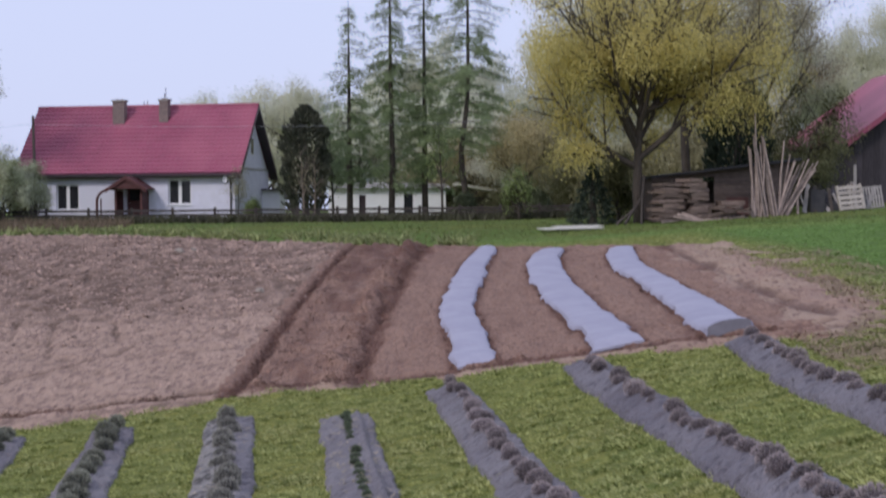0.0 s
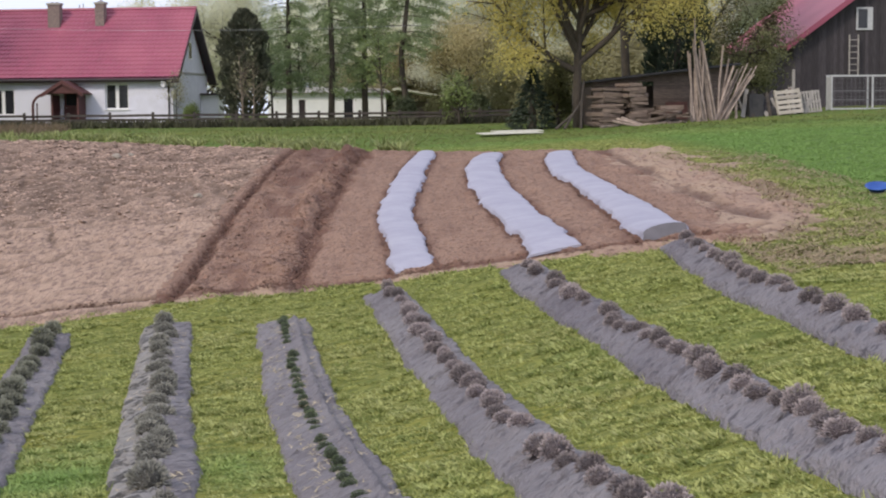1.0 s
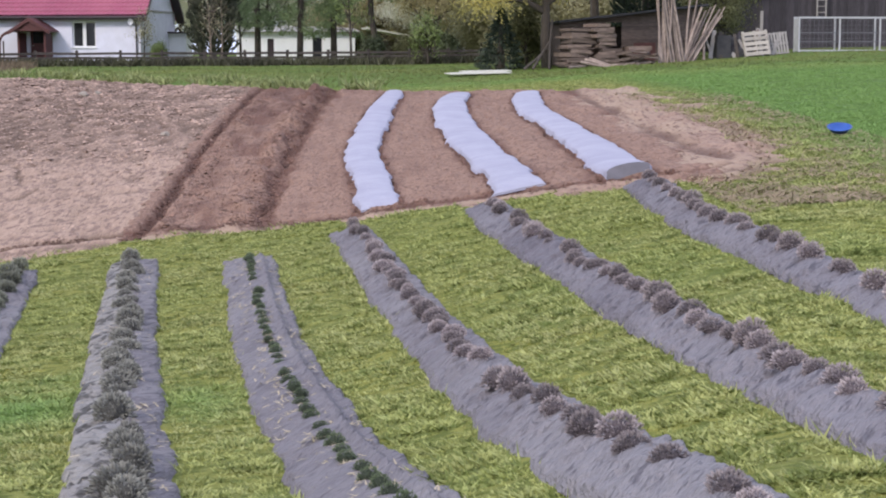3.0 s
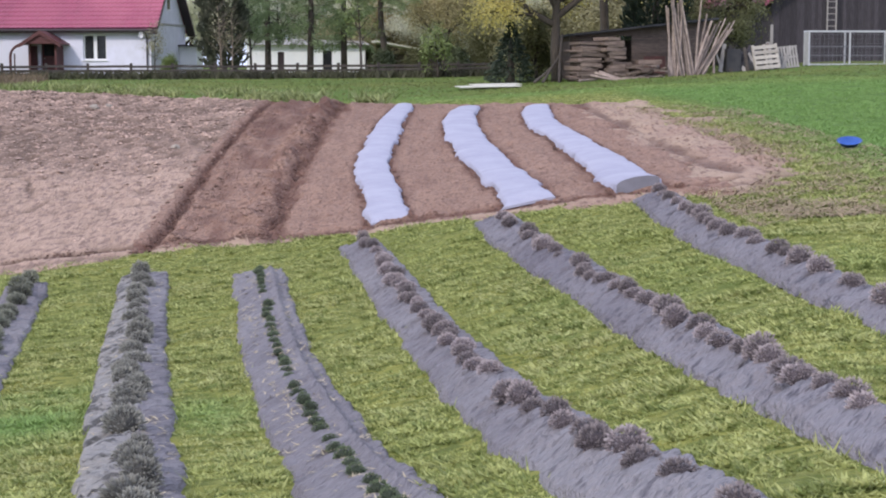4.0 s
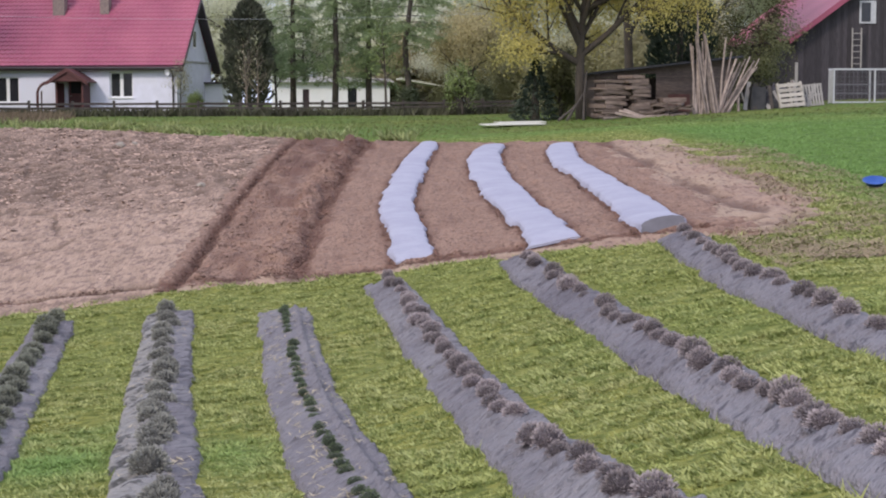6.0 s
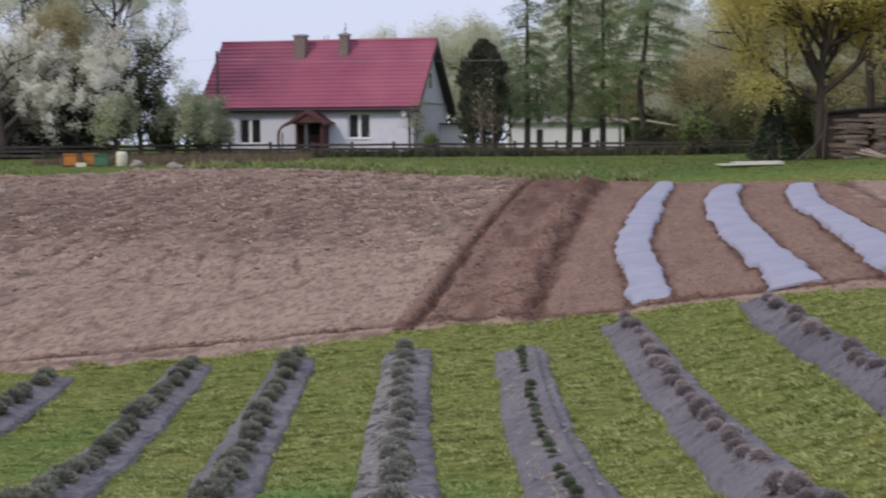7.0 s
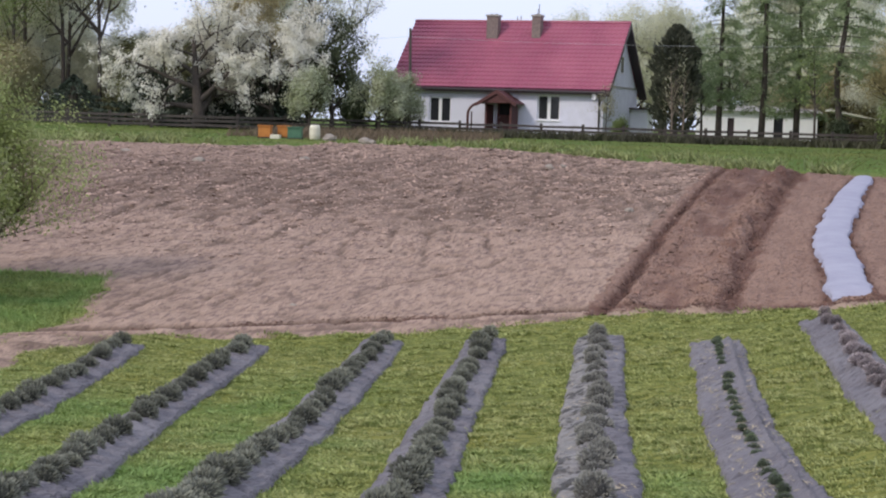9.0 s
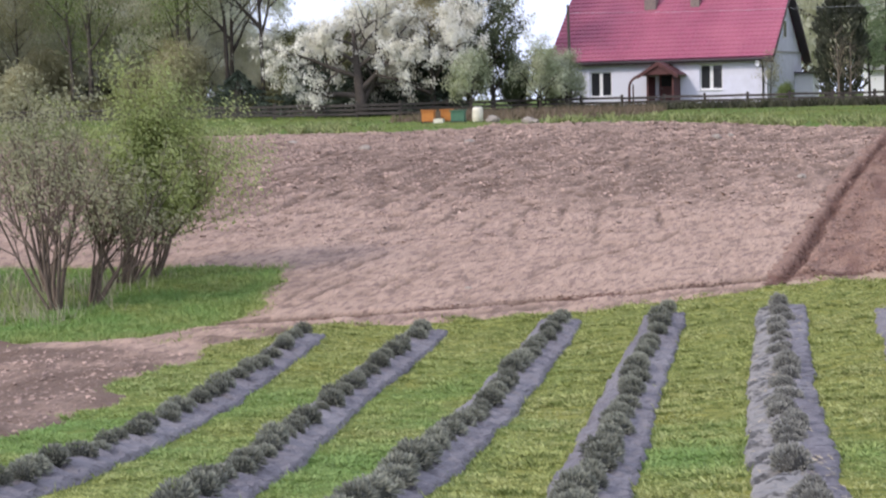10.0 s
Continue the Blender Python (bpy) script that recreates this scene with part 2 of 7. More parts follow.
M = {
    # crisp puts the shade in gaps between grass clumps into the colour
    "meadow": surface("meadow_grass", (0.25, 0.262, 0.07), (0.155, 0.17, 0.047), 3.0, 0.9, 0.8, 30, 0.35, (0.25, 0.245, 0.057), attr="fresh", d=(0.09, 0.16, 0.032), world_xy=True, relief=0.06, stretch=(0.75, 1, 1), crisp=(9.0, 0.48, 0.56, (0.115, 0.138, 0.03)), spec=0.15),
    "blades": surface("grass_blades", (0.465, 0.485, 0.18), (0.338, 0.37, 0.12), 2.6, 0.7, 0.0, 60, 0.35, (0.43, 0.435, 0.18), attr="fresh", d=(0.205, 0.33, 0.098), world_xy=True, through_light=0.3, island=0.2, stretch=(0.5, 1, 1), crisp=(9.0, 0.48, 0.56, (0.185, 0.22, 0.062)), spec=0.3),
    "weeds": surface("weed_leaves", (0.33, 0.355, 0.15), (0.20, 0.235, 0.085), 1.0, 0.7, 0.0, through_light=0.3, island=0.35, world_xy=True),
    # soils: crisp paints shade between crumbs, d mixes dampness with painted pit shade
    "soil": surface("dry_soil", (0.44, 0.30, 0.222), (0.31, 0.206, 0.150), 6.5, 0.95, 1.0, 14, 0.5, (0.415, 0.285, 0.21), attr="damp_shade", d=(0.14, 0.087, 0.060), world_xy=True, relief=0.09, stretch=(1, 0.30, 1), turn=-9, crisp=(8.0, 0.49, 0.60, (0.235, 0.152, 0.118))),
    "margin": surface("trodden_margin_soil", (0.36, 0.237, 0.173), (0.27, 0.172, 0.127), 5.0, 0.95, 1.0, 16, 0.6, (0.37, 0.262, 0.186), attr="damp_shade", d=(0.12, 0.065, 0.048), world_xy=True, relief=0.07, stretch=(1, 0.4, 1), crisp=(9.0, 0.55, 0.64, (0.17, 0.10, 0.075))),
    "tilled": surface("tilled_soil", (0.31, 0.188, 0.134), (0.235, 0.138, 0.097), 7.0, 0.95, 1.0, 16, 0.8, (0.30, 0.18, 0.126), attr="damp_shade", d=(0.145, 0.070, 0.048), world_xy=True, relief=0.10, stretch=(1, 0.45, 1), turn=-9, crisp=(10.0, 0.53, 0.63, (0.175, 0.097, 0.072))),
    "clod": surface("soil_clods", (0.46, 0.318, 0.248), (0.25, 0.168, 0.132), 0.8, 0.95, 0.3, 20, world_xy=True, island=0.3),
    # fabrics: crisp paints the shaded side of creases and pits
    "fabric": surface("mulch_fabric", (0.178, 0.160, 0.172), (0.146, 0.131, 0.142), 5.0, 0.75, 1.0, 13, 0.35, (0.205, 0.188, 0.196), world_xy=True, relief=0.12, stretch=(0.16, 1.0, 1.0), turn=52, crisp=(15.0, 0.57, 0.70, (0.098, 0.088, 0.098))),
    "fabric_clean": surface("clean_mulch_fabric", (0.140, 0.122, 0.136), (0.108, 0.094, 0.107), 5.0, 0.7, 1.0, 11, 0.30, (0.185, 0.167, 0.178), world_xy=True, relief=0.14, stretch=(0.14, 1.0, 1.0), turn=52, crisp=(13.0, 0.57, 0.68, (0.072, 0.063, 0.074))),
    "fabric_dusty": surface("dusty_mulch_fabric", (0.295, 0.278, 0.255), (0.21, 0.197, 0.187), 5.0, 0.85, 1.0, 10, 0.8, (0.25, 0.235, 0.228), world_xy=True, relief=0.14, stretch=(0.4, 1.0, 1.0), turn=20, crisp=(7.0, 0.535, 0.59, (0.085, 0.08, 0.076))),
    "fleece": surface("white_fleece", (0.35, 0.345, 0.418), (0.298, 0.293, 0.37), 2.2, 0.8, 0.8, 5, world_xy=True, relief=0.06, stretch=(1, 0.45, 1), turn=30),
    # d puts the shade inside and between cushions into colour, with the old wood
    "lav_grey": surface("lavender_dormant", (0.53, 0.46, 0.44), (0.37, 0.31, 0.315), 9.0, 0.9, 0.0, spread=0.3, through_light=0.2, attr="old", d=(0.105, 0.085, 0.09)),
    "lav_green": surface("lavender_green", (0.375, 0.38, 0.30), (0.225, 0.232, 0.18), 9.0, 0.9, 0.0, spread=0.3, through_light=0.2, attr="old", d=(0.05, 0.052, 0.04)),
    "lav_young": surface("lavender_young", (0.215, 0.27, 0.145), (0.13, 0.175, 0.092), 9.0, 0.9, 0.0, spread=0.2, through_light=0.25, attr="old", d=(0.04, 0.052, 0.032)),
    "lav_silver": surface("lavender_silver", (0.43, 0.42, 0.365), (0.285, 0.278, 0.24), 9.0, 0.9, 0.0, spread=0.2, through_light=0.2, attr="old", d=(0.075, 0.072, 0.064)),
    "plaster": surface("white_plaster", (0.72, 0.715, 0.84), (0.64, 0.635, 0.74), 1.5, 0.9, 0.25, 60, 0.4, (0.69, 0.685, 0.78)),
    "plaster_grey": surface("grey_plaster", (0.72, 0.72, 0.80), (0.62, 0.62, 0.70), 1.5, 0.9, 0.25, 60),
    "roof_red": surface("red_metal_tile", (0.32, 0.070, 0.125), (0.25, 0.054, 0.098), 1.2, 0.5, 0.1, 30, 0.3, (0.35, 0.088, 0.14)),
    "roof_dark": surface("dark_red_trim", (0.12, 0.03, 0.03), (0.08, 0.02, 0.025), 3.0, 0.5, 0.1),
    "porch": surface("brown_red_wood", (0.11, 0.032, 0.032), (0.07, 0.022, 0.022), 4.0, 0.6, 0.2),
    "brick": surface("chimney_brick", (0.26, 0.20, 0.18), (0.17, 0.13, 0.125), 7.0, 0.9, 0.6, 30),
    "concrete": surface("concrete", (0.42, 0.40, 0.38), (0.33, 0.31, 0.30), 5.0, 0.9, 0.3),
    "pvc": surface("white_window_frame", (0.80, 0.80, 0.81), (0.74, 0.74, 0.75), 5.0, 0.4, 0.0),
    "glass": surface("dark_window_glass", (0.02, 0.022, 0.026), (0.03, 0.03, 0.035), 2.0, 0.08, 0.0),
    "gutter": surface("dark_gutter", (0.05, 0.03, 0.035), (0.035, 0.025, 0.03), 5.0, 0.4, 0.0),
    "old_wood": surface("weathered_fence_wood", (0.085, 0.07, 0.06), (0.05, 0.042, 0.038), 6.0, 0.9, 0.5, 40, spread=0.25),
    "barn_wood": surface("dark_barn_boards", (0.068, 0.058, 0.066), (0.042, 0.036, 0.042), 5.0, 0.9, 0.5, 40, spread=0.3, stretch=(4, 4, 0.4)),
    "shed_wood": surface("old_shed_boards", (0.19, 0.142, 0.12), (0.105, 0.078, 0.068), 5.0, 0.9, 0.5, 40, spread=0.35, stretch=(0.6, 4, 4)),
    "slab": surface("rough_sawn_slabs", (0.225, 0.167, 0.137), (0.105, 0.078, 0.065), 5.0, 0.9, 0.5, 40, spread=0.35, stretch=(0.5, 4, 4)),
    "pole": surface("peeled_poles", (0.31, 0.245, 0.21), (0.19, 0.148, 0.13), 4.0, 0.85, 0.3, 40, spread=0.4),
    "pallet": surface("pallet_wood", (0.46, 0.41, 0.36), (0.37, 0.33, 0.285), 5.0, 0.85, 0.3, 40, spread=0.15),
    "pallet_old": surface("grey_pallet_wood", (0.36, 0.33, 0.31), (0.28, 0.26, 0.245), 5.0, 0.85, 0.3, 40, spread=0.15),
    "white_paint": surface("white_painted_frame", (0.52, 0.52, 0.54), (0.42, 0.42, 0.44), 5.0, 0.5, 0.1),
    "mesh_wire": surface("wire_panel", (0.16, 0.16, 0.175), (0.11, 0.11, 0.12), 8.0, 0.5, 0.0),
    "dry_stalks": surface("dry_stalks", (0.20, 0.14, 0.10), (0.13, 0.10, 0.06), 1.0, 0.85, 0.0, world_xy=True, through_light=0.2, island=0.35),
    "pale_stalks": surface("pale_stalks", (0.42, 0.38, 0.27), (0.30, 0.28, 0.18), 1.0, 0.85, 0.0, world_xy=True, through_light=0.2, island=0.3),
    "weeds_dim": surface("wood_undergrowth", (0.21, 0.205, 0.095), (0.14, 0.135, 0.065), 0.5, 0.85, 0.0, world_xy=True, through_light=0.3, island=0.3),
    "weeds_dark": surface("fence_weed_leaves", (0.085, 0.085, 0.045), (0.05, 0.048, 0.032), 0.5, 0.85, 0.0, world_xy=True, through_light=0.2, island=0.35),
    "whitewash": surface("bright_whitewash", (0.88, 0.88, 0.90), (0.82, 0.82, 0.84), 1.5, 0.9, 0.2, 60),
    "dark_clod": surface("fresh_clods", (0.28, 0.16, 0.115), (0.15, 0.086, 0.065), 0.7, 0.95, 0.3, 20, world_xy=True, island=0.25),
    "straw": surface("weathered_straw", (0.36, 0.275, 0.165), (0.27, 0.205, 0.125), 2.0, 0.9, 0.0, world_xy=True, island=0.25),
    "litter": surface("dry_clippings", (0.48, 0.40, 0.275), (0.34, 0.285, 0.185), 2.0, 0.9, 0.0, world_xy=True, island=0.3),
    # darkest crumbs; on the fleece hems their colour also stands for edge shade
    "darkest_clod": surface("darkest_clods", (0.165, 0.084, 0.06), (0.095, 0.048, 0.034), 0.7, 0.95, 0.3, 20, world_xy=True, island=0.3),
    "tarp": surface("dark_tarp", (0.035, 0.035, 0.04), (0.06, 0.058, 0.062), 3.0, 0.95, 0.3),
    "rust": surface("rusty_red_board", (0.13, 0.05, 0.045), (0.09, 0.04, 0.036), 4.0, 0.85, 0.3),
    "blue": surface("blue_plastic", (0.02, 0.09, 0.36), (0.014, 0.065, 0.28), 4.0, 0.4, 0.0),
    "hive_orange": surface("orange_hive_paint", (0.52, 0.20, 0.04), (0.42, 0.15, 0.03), 5.0, 0.7, 0.1),
    "hive_green": surface("green_hive_paint", (0.07, 0.17, 0.10), (0.05, 0.13, 0.08), 5.0, 0.7, 0.1),
    "cream": surface("cream_plastic", (0.72, 0.68, 0.54), (0.62, 0.58, 0.46), 4.0, 0.5, 0.0),
    "pale_board": surface("pale_sheet", (0.62, 0.60, 0.52), (0.52, 0.50, 0.44), 2.0, 0.8, 0.1),
    "stone": surface("field_stone", (0.33, 0.285, 0.235), (0.22, 0.19, 0.16), 4.0, 0.9, 0.5),
    "bark": surface("tree_bark", (0.085, 0.068, 0.055), (0.045, 0.037, 0.032), 6.0, 0.95, 0.6, 25, stretch=(3, 3, 0.6)),
    "bark_pale": surface("pale_bark", (0.27, 0.215, 0.17), (0.16, 0.125, 0.10), 6.0, 0.95, 0.6, 25, stretch=(3, 3, 0.6)),
    "leaf_maple": surface("maple_spring_leaves", (0.76, 0.66, 0.25), (0.58, 0.51, 0.19), 0.5, 0.7, 0.0, through_light=0.6, island=0.18),
    "leaf_larch": surface("larch_needles", (0.35, 0.42, 0.235), (0.23, 0.30, 0.15), 0.6, 0.8, 0.0, through_light=0.5, island=0.2),
    "leaf_green": surface("fresh_leaves", (0.25, 0.31, 0.11), (0.16, 0.21, 0.07), 0.6, 0.7, 0.0, through_light=0.45, island=0.4),
    "leaf_willow": surface("willow_leaves", (0.45, 0.50, 0.20), (0.30, 0.36, 0.13), 0.6, 0.7, 0.0, through_light=0.5, island=0.25),
    "leaf_sallow": surface("sparse_willow_catkins", (0.40, 0.39, 0.24), (0.28, 0.28, 0.16), 0.6, 0.8, 0.0, through_light=0.5, island=0.25),
    "bark_willow": surface("willow_bark", (0.20, 0.15, 0.115), (0.115, 0.085, 0.068), 6.0, 0.95, 0.6, 25, stretch=(3, 3, 0.6)),
    "leaf_wood": surface("woodland_buds", (0.46, 0.43, 0.26), (0.34, 0.32, 0.185), 0.3, 0.8, 0.0, through_light=0.5, island=0.2),
    "aluminium": surface("weathered_aluminium_wire", (0.55, 0.55, 0.58), (0.45, 0.45, 0.48), 5.0, 0.4, 0.0, metal=0.6),
    "leaf_haze": surface("budding_twigs", (0.45, 0.43, 0.30), (0.33, 0.315, 0.21), 0.3, 0.8, 0.0, through_light=0.5, island=0.15),
    "leaf_olive": surface("brownish_buds", (0.52, 0.45, 0.25), (0.40, 0.35, 0.19), 0.5, 0.8, 0.0, through_light=0.5, island=0.25),
    "leaf_dark": surface("conifer_needles", (0.05, 0.07, 0.042), (0.028, 0.042, 0.027), 1.2, 0.85, 0.0, island=0.4),
    "leaf_deep": surface("deep_green_leaves", (0.12, 0.145, 0.07), (0.07, 0.09, 0.045), 0.8, 0.8, 0.0, through_light=0.3, island=0.3),
    "thuja": surface("thuja_scales", (0.10, 0.105, 0.07), (0.055, 0.062, 0.042), 1.2, 0.85, 0.0, through_light=0.25, island=0.4),
    "leaf_bud": surface("pale_buds", (0.47, 0.42, 0.28), (0.36, 0.32, 0.21), 0.5, 0.8, 0.0, through_light=0.55, island=0.15),
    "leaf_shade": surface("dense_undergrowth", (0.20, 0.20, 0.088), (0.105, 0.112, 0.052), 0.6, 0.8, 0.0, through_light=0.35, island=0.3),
    # distance haze put into the leaf colour, paler than foliage is
    "leaf_mist": surface("far_hazed_crowns", (0.80, 0.80, 0.67), (0.68, 0.68, 0.55), 0.25, 0.8, 0.0, through_light=0.7, island=0.10),
    "leaf_poplar": surface("pale_catkins", (0.92, 0.92, 0.84), (0.70, 0.73, 0.56), 0.5, 0.8, 0.0, through_light=0.6, island=0.15),
    "blades_far": surface("farmyard_grass", (0.15, 0.19, 0.052), (0.085, 0.115, 0.032), 1.2, 0.7, 0.0, 60, 0.2, (0.18, 0.19, 0.062), world_xy=True, through_light=0.3, island=0.2),
    "flap": surface("grey_plastic_end", (0.20, 0.195, 0.225), (0.15, 0.147, 0.17), 3.0, 0.8, 0.3),
    "blossom": surface("white_blossom", (0.93, 0.91, 0.84), (0.76, 0.74, 0.64), 0.9, 0.8, 0.0, through_light=0.5, island=0.15),
    "blossom_green": surface("blossom_and_leaves", (0.58, 0.60, 0.45), (0.33, 0.37, 0.20), 0.9, 0.8, 0.0, through_light=0.5, island=0.3),
}

# ---------------------------------------------------------------- small builders


def link_mesh(name, verts, faces, material, parent=None, label="", smooth=False):
    me = bpy.data.meshes.new(name)
    me.from_pydata([tuple(v) for v in verts], [], [tuple(f) for f in faces])
    me.update()
    if smooth:
        me.polygons.foreach_set("use_smooth", [True] * len(me.polygons))
    me.materials.append(M[material])
    ob = new(name, me)
    if parent:
        ob.parent = parent
    if label:
        ob["label"] = label
    return ob


def empty(name, m, label, category, group="", kind=""):
    ob = new(name)
    ob.empty_display_size = 0.2
    ob.matrix_world = m
    return tagged(ob, label, category, group, kind)


def part(name, geo, material, parent, label="", smooth=False):
    """One mesh under a thing or a part. geo: (verts, faces) in the thing's own axes."""
    return link_mesh(name, geo[0], geo[1], material, parent, label, smooth)


def join(*geos):
    vs, fs = [], []
    for v, f in geos:
        k = len(vs)
        vs.extend(tuple(p) for p in v)
        fs.extend(tuple(i + k for i in q) for q in f)
    return vs, fs


def moved(geo, m):
    return [m @ Vector(v) for v in geo[0]], geo[1]


def box(x0, y0, z0, x1, y1, z1, bevel=0.0):
    if bevel <= 0:
        v = [(x, y, z) for z in (z0, z1) for y in (y0, y1) for x in (x0, x1)]
        return v, [(0, 2, 3, 1), (4, 5, 7, 6), (0, 1, 5, 4), (1, 3, 7, 5), (3, 2, 6, 7), (2, 0, 4, 6)]
    bm = bmesh.new()
    bmesh.ops.create_cube(bm, size=1)
    bmesh.ops.scale(bm, vec=(x1 - x0, y1 - y0, z1 - z0), verts=bm.verts)
    bmesh.ops.translate(bm, vec=((x0 + x1) / 2, (y0 + y1) / 2, (z0 + z1) / 2), verts=bm.verts)
    bmesh.ops.bevel(bm, geom=bm.edges[:], offset=bevel, segments=2, affect="EDGES")
    bm.verts.ensure_lookup_table()
    geo = [v.co.copy() for v in bm.verts], [[v.index for v in f.verts] for f in bm.faces]
    bm.free()
    return geo


def tube(points, radii, sides=6, cap=True):
    """A tapered tube along points."""
    pts = [Vector(p) for p in points]
    vs, fs = [], []
    for i, p in enumerate(pts):
        d = (pts[min(i + 1, len(pts) - 1)] - pts[max(i - 1, 0)])
        if d.length < 1e-6:
            d = Vector((0, 0, 1))
        d.normalize()
        s = d.cross(Vector((0.31, 0.87, 0.13)))
        if s.length < 0.05:
            s = d.cross(Vector((1, 0, 0)))
        s.normalize()
        t = d.cross(s)
        r = radii[i] if isinstance(radii, (list, tuple)) else radii
        for k in range(sides):
            a = 2 * math.pi * k / sides
            vs.append(p + (s * math.cos(a) + t * math.sin(a)) * r)
    for i in range(len(pts) - 1):
        for k in range(sides):
            a, b = i * sides + k, i * sides + (k + 1) % sides
            fs.append((a, b, b + sides, a + sides))
    if cap:
        fs.append(tuple(range(sides))[::-1])
        fs.append(tuple(range((len(pts) - 1) * sides, len(pts) * sides)))
    return vs, fs


_rng = np.random.RandomState(7)
_table = _rng.rand(64, 64)


def vnoise(x, y, s):
    """Smooth value noise of one octave, s: size of its cells in metres."""
    x, y = np.asarray(x, float) / s + 57.3, np.asarray(y, float) / s + 31.7
    i, j = np.floor(x).astype(int), np.floor(y).astype(int)
    u, v = x - i, y - j
    u, v = u * u * (3 - 2 * u), v * v * (3 - 2 * v)
    p = lambda a, b: _table[(a + 13 * (b // 64)) % 64, b % 64]
    return (p(i, j) * (1 - u) + p(i + 1, j) * u) * (1 - v) + (p(i, j + 1) * (1 - u) + p(i + 1, j + 1) * u) * v - 0.5


def fbm(x, y, s, octaves=3):
    return sum(vnoise(x + 17 * k, y - 9 * k, s / 2 ** k) / 2 ** k for k in range(octaves))


# ---------------------------------------------------------------- the lie of the land
# heights over the lowest meadow: columns by bearing x / y, rows by distance y
BEARINGS = np.array([-0.45, -0.25, -0.1, 0, 0.1, 0.2, 0.3, 0.42])
DISTANCES = np.array([0, 12, 20, 29, 35, 45, 57, 72, 110, 200.0])
HEIGHTS = np.array([
    [1.9, 1.9, 1.9, 1.9, 1.9, 1.9, 1.9, 1.9],
    [0.4, 0.4, 0.45, 0.5, 0.5, 0.7, 1.0, 1.3],
    [-0.3, -0.3, -0.2, 0.0, 0.15, 0.6, 1.1, 1.6],
    [-0.5, -0.5, -0.4, -0.05, 0.3, 0.95, 1.6, 1.9],
    [-0.15, -0.1, 0.0, 0.3, 0.7, 1.25, 1.85, 2.1],
    [0.65, 0.65, 0.7, 1.0, 1.45, 1.85, 2.3, 2.55],
    [1.7, 1.7, 1.7, 1.9, 2.25, 2.4, 2.75, 3.05],
    [2.6, 2.6, 2.6, 2.6, 2.6, 2.65, 3.05, 3.6],
    [2.9, 2.9, 2.9, 2.9, 2.9, 3.0, 3.4, 4.1],
    [3.6, 3.6, 3.6, 3.6, 3.6, 3.9, 4.2, 4.6]])


def _smooth_land():
    a, q = np.linspace(-0.6, 0.6, 61), np.linspace(0, 1, 121)
    cols = np.array([np.interp(200 * q ** 2, DISTANCES, HEIGHTS[:, j]) for j in range(8)])
    t = np.array([np.interp(a, BEARINGS, cols[:, i]) for i in range(121)])
    k = np.array([1, 2, 3, 4, 3, 2, 1.0]) / 16
    for axis in (0, 1):
        p = np.pad(t, [(3, 3) if i == axis else (0, 0) for i in (0, 1)], mode="reflect", reflect_type="odd")
        t = np.apply_along_axis(lambda v: np.convolve(v, k, "valid"), axis, p)
    return t


LAND = _smooth_land()


def land(x, y):
    """Height of the ground, for numbers or arrays."""
    x, y = np.asarray(x, float), np.asarray(y, float)
    a = np.clip(x / np.maximum(y, 1.0), -0.6, 0.6)
    q = np.clip(np.sqrt(np.maximum(y, 0) / 200), 0, 1)
    i, j = (a + 0.6) / 0.02, q * 120
    i0, j0 = np.minimum(i.astype(int), 59), np.minimum(j.astype(int), 119)
    u, v = i - i0, j - j0
    return (LAND[j0, i0] * (1 - u) + LAND[j0, i0 + 1] * u) * (1 - v) + (LAND[j0 + 1, i0] * (1 - u) + LAND[j0 + 1, i0 + 1] * u) * v


def turf(x, y):
    """Small bumps of the meadow."""
    return 0.05 * fbm(x, y, 1.1) + 0.03 * vnoise(x, y, 0.35)


def sampled(xs, ys, z, x, y):
    """Height of the sheet z over the grid xs, ys at the places x, y."""
    i = np.clip(np.searchsorted(xs, x) - 1, 0, len(xs) - 2)
    j = np.clip(np.searchsorted(ys, y) - 1, 0, len(ys) - 2)
    u, v = (x - xs[i]) / (xs[i + 1] - xs[i]), (y - ys[j]) / (ys[j + 1] - ys[j])
    return (z[j, i] * (1 - u) + z[j, i + 1] * u) * (1 - v) + (z[j + 1, i] * (1 - u) + z[j + 1, i + 1] * u) * v


def ground(x, y, up=0.0):
    return float(land(x, y)) + up


def curve(points, step=0.15):
    """A smooth line through plan points, resampled evenly: arrays x, y."""
    p = np.array([points[0]] + list(points) + [points[-1]], float)
    p[0], p[-1] = 2 * p[1] - p[2], 2 * p[-2] - p[-3]
    out = []
    for i in range(1, len(p) - 2):
        n = max(2, int(np.linalg.norm(p[i + 1] - p[i]) / step))
        t = np.linspace(0, 1, n, endpoint=False)[:, None]
        out.append(0.5 * (2 * p[i] + (p[i + 1] - p[i - 1]) * t + (2 * p[i - 1] - 5 * p[i] + 4 * p[i + 1] - p[i + 2]) * t ** 2 + (3 * p[i] - p[i - 1] - 3 * p[i + 1] + p[i + 2]) * t ** 3))
    out.append(p[-2:-1])
    return np.concatenate(out)


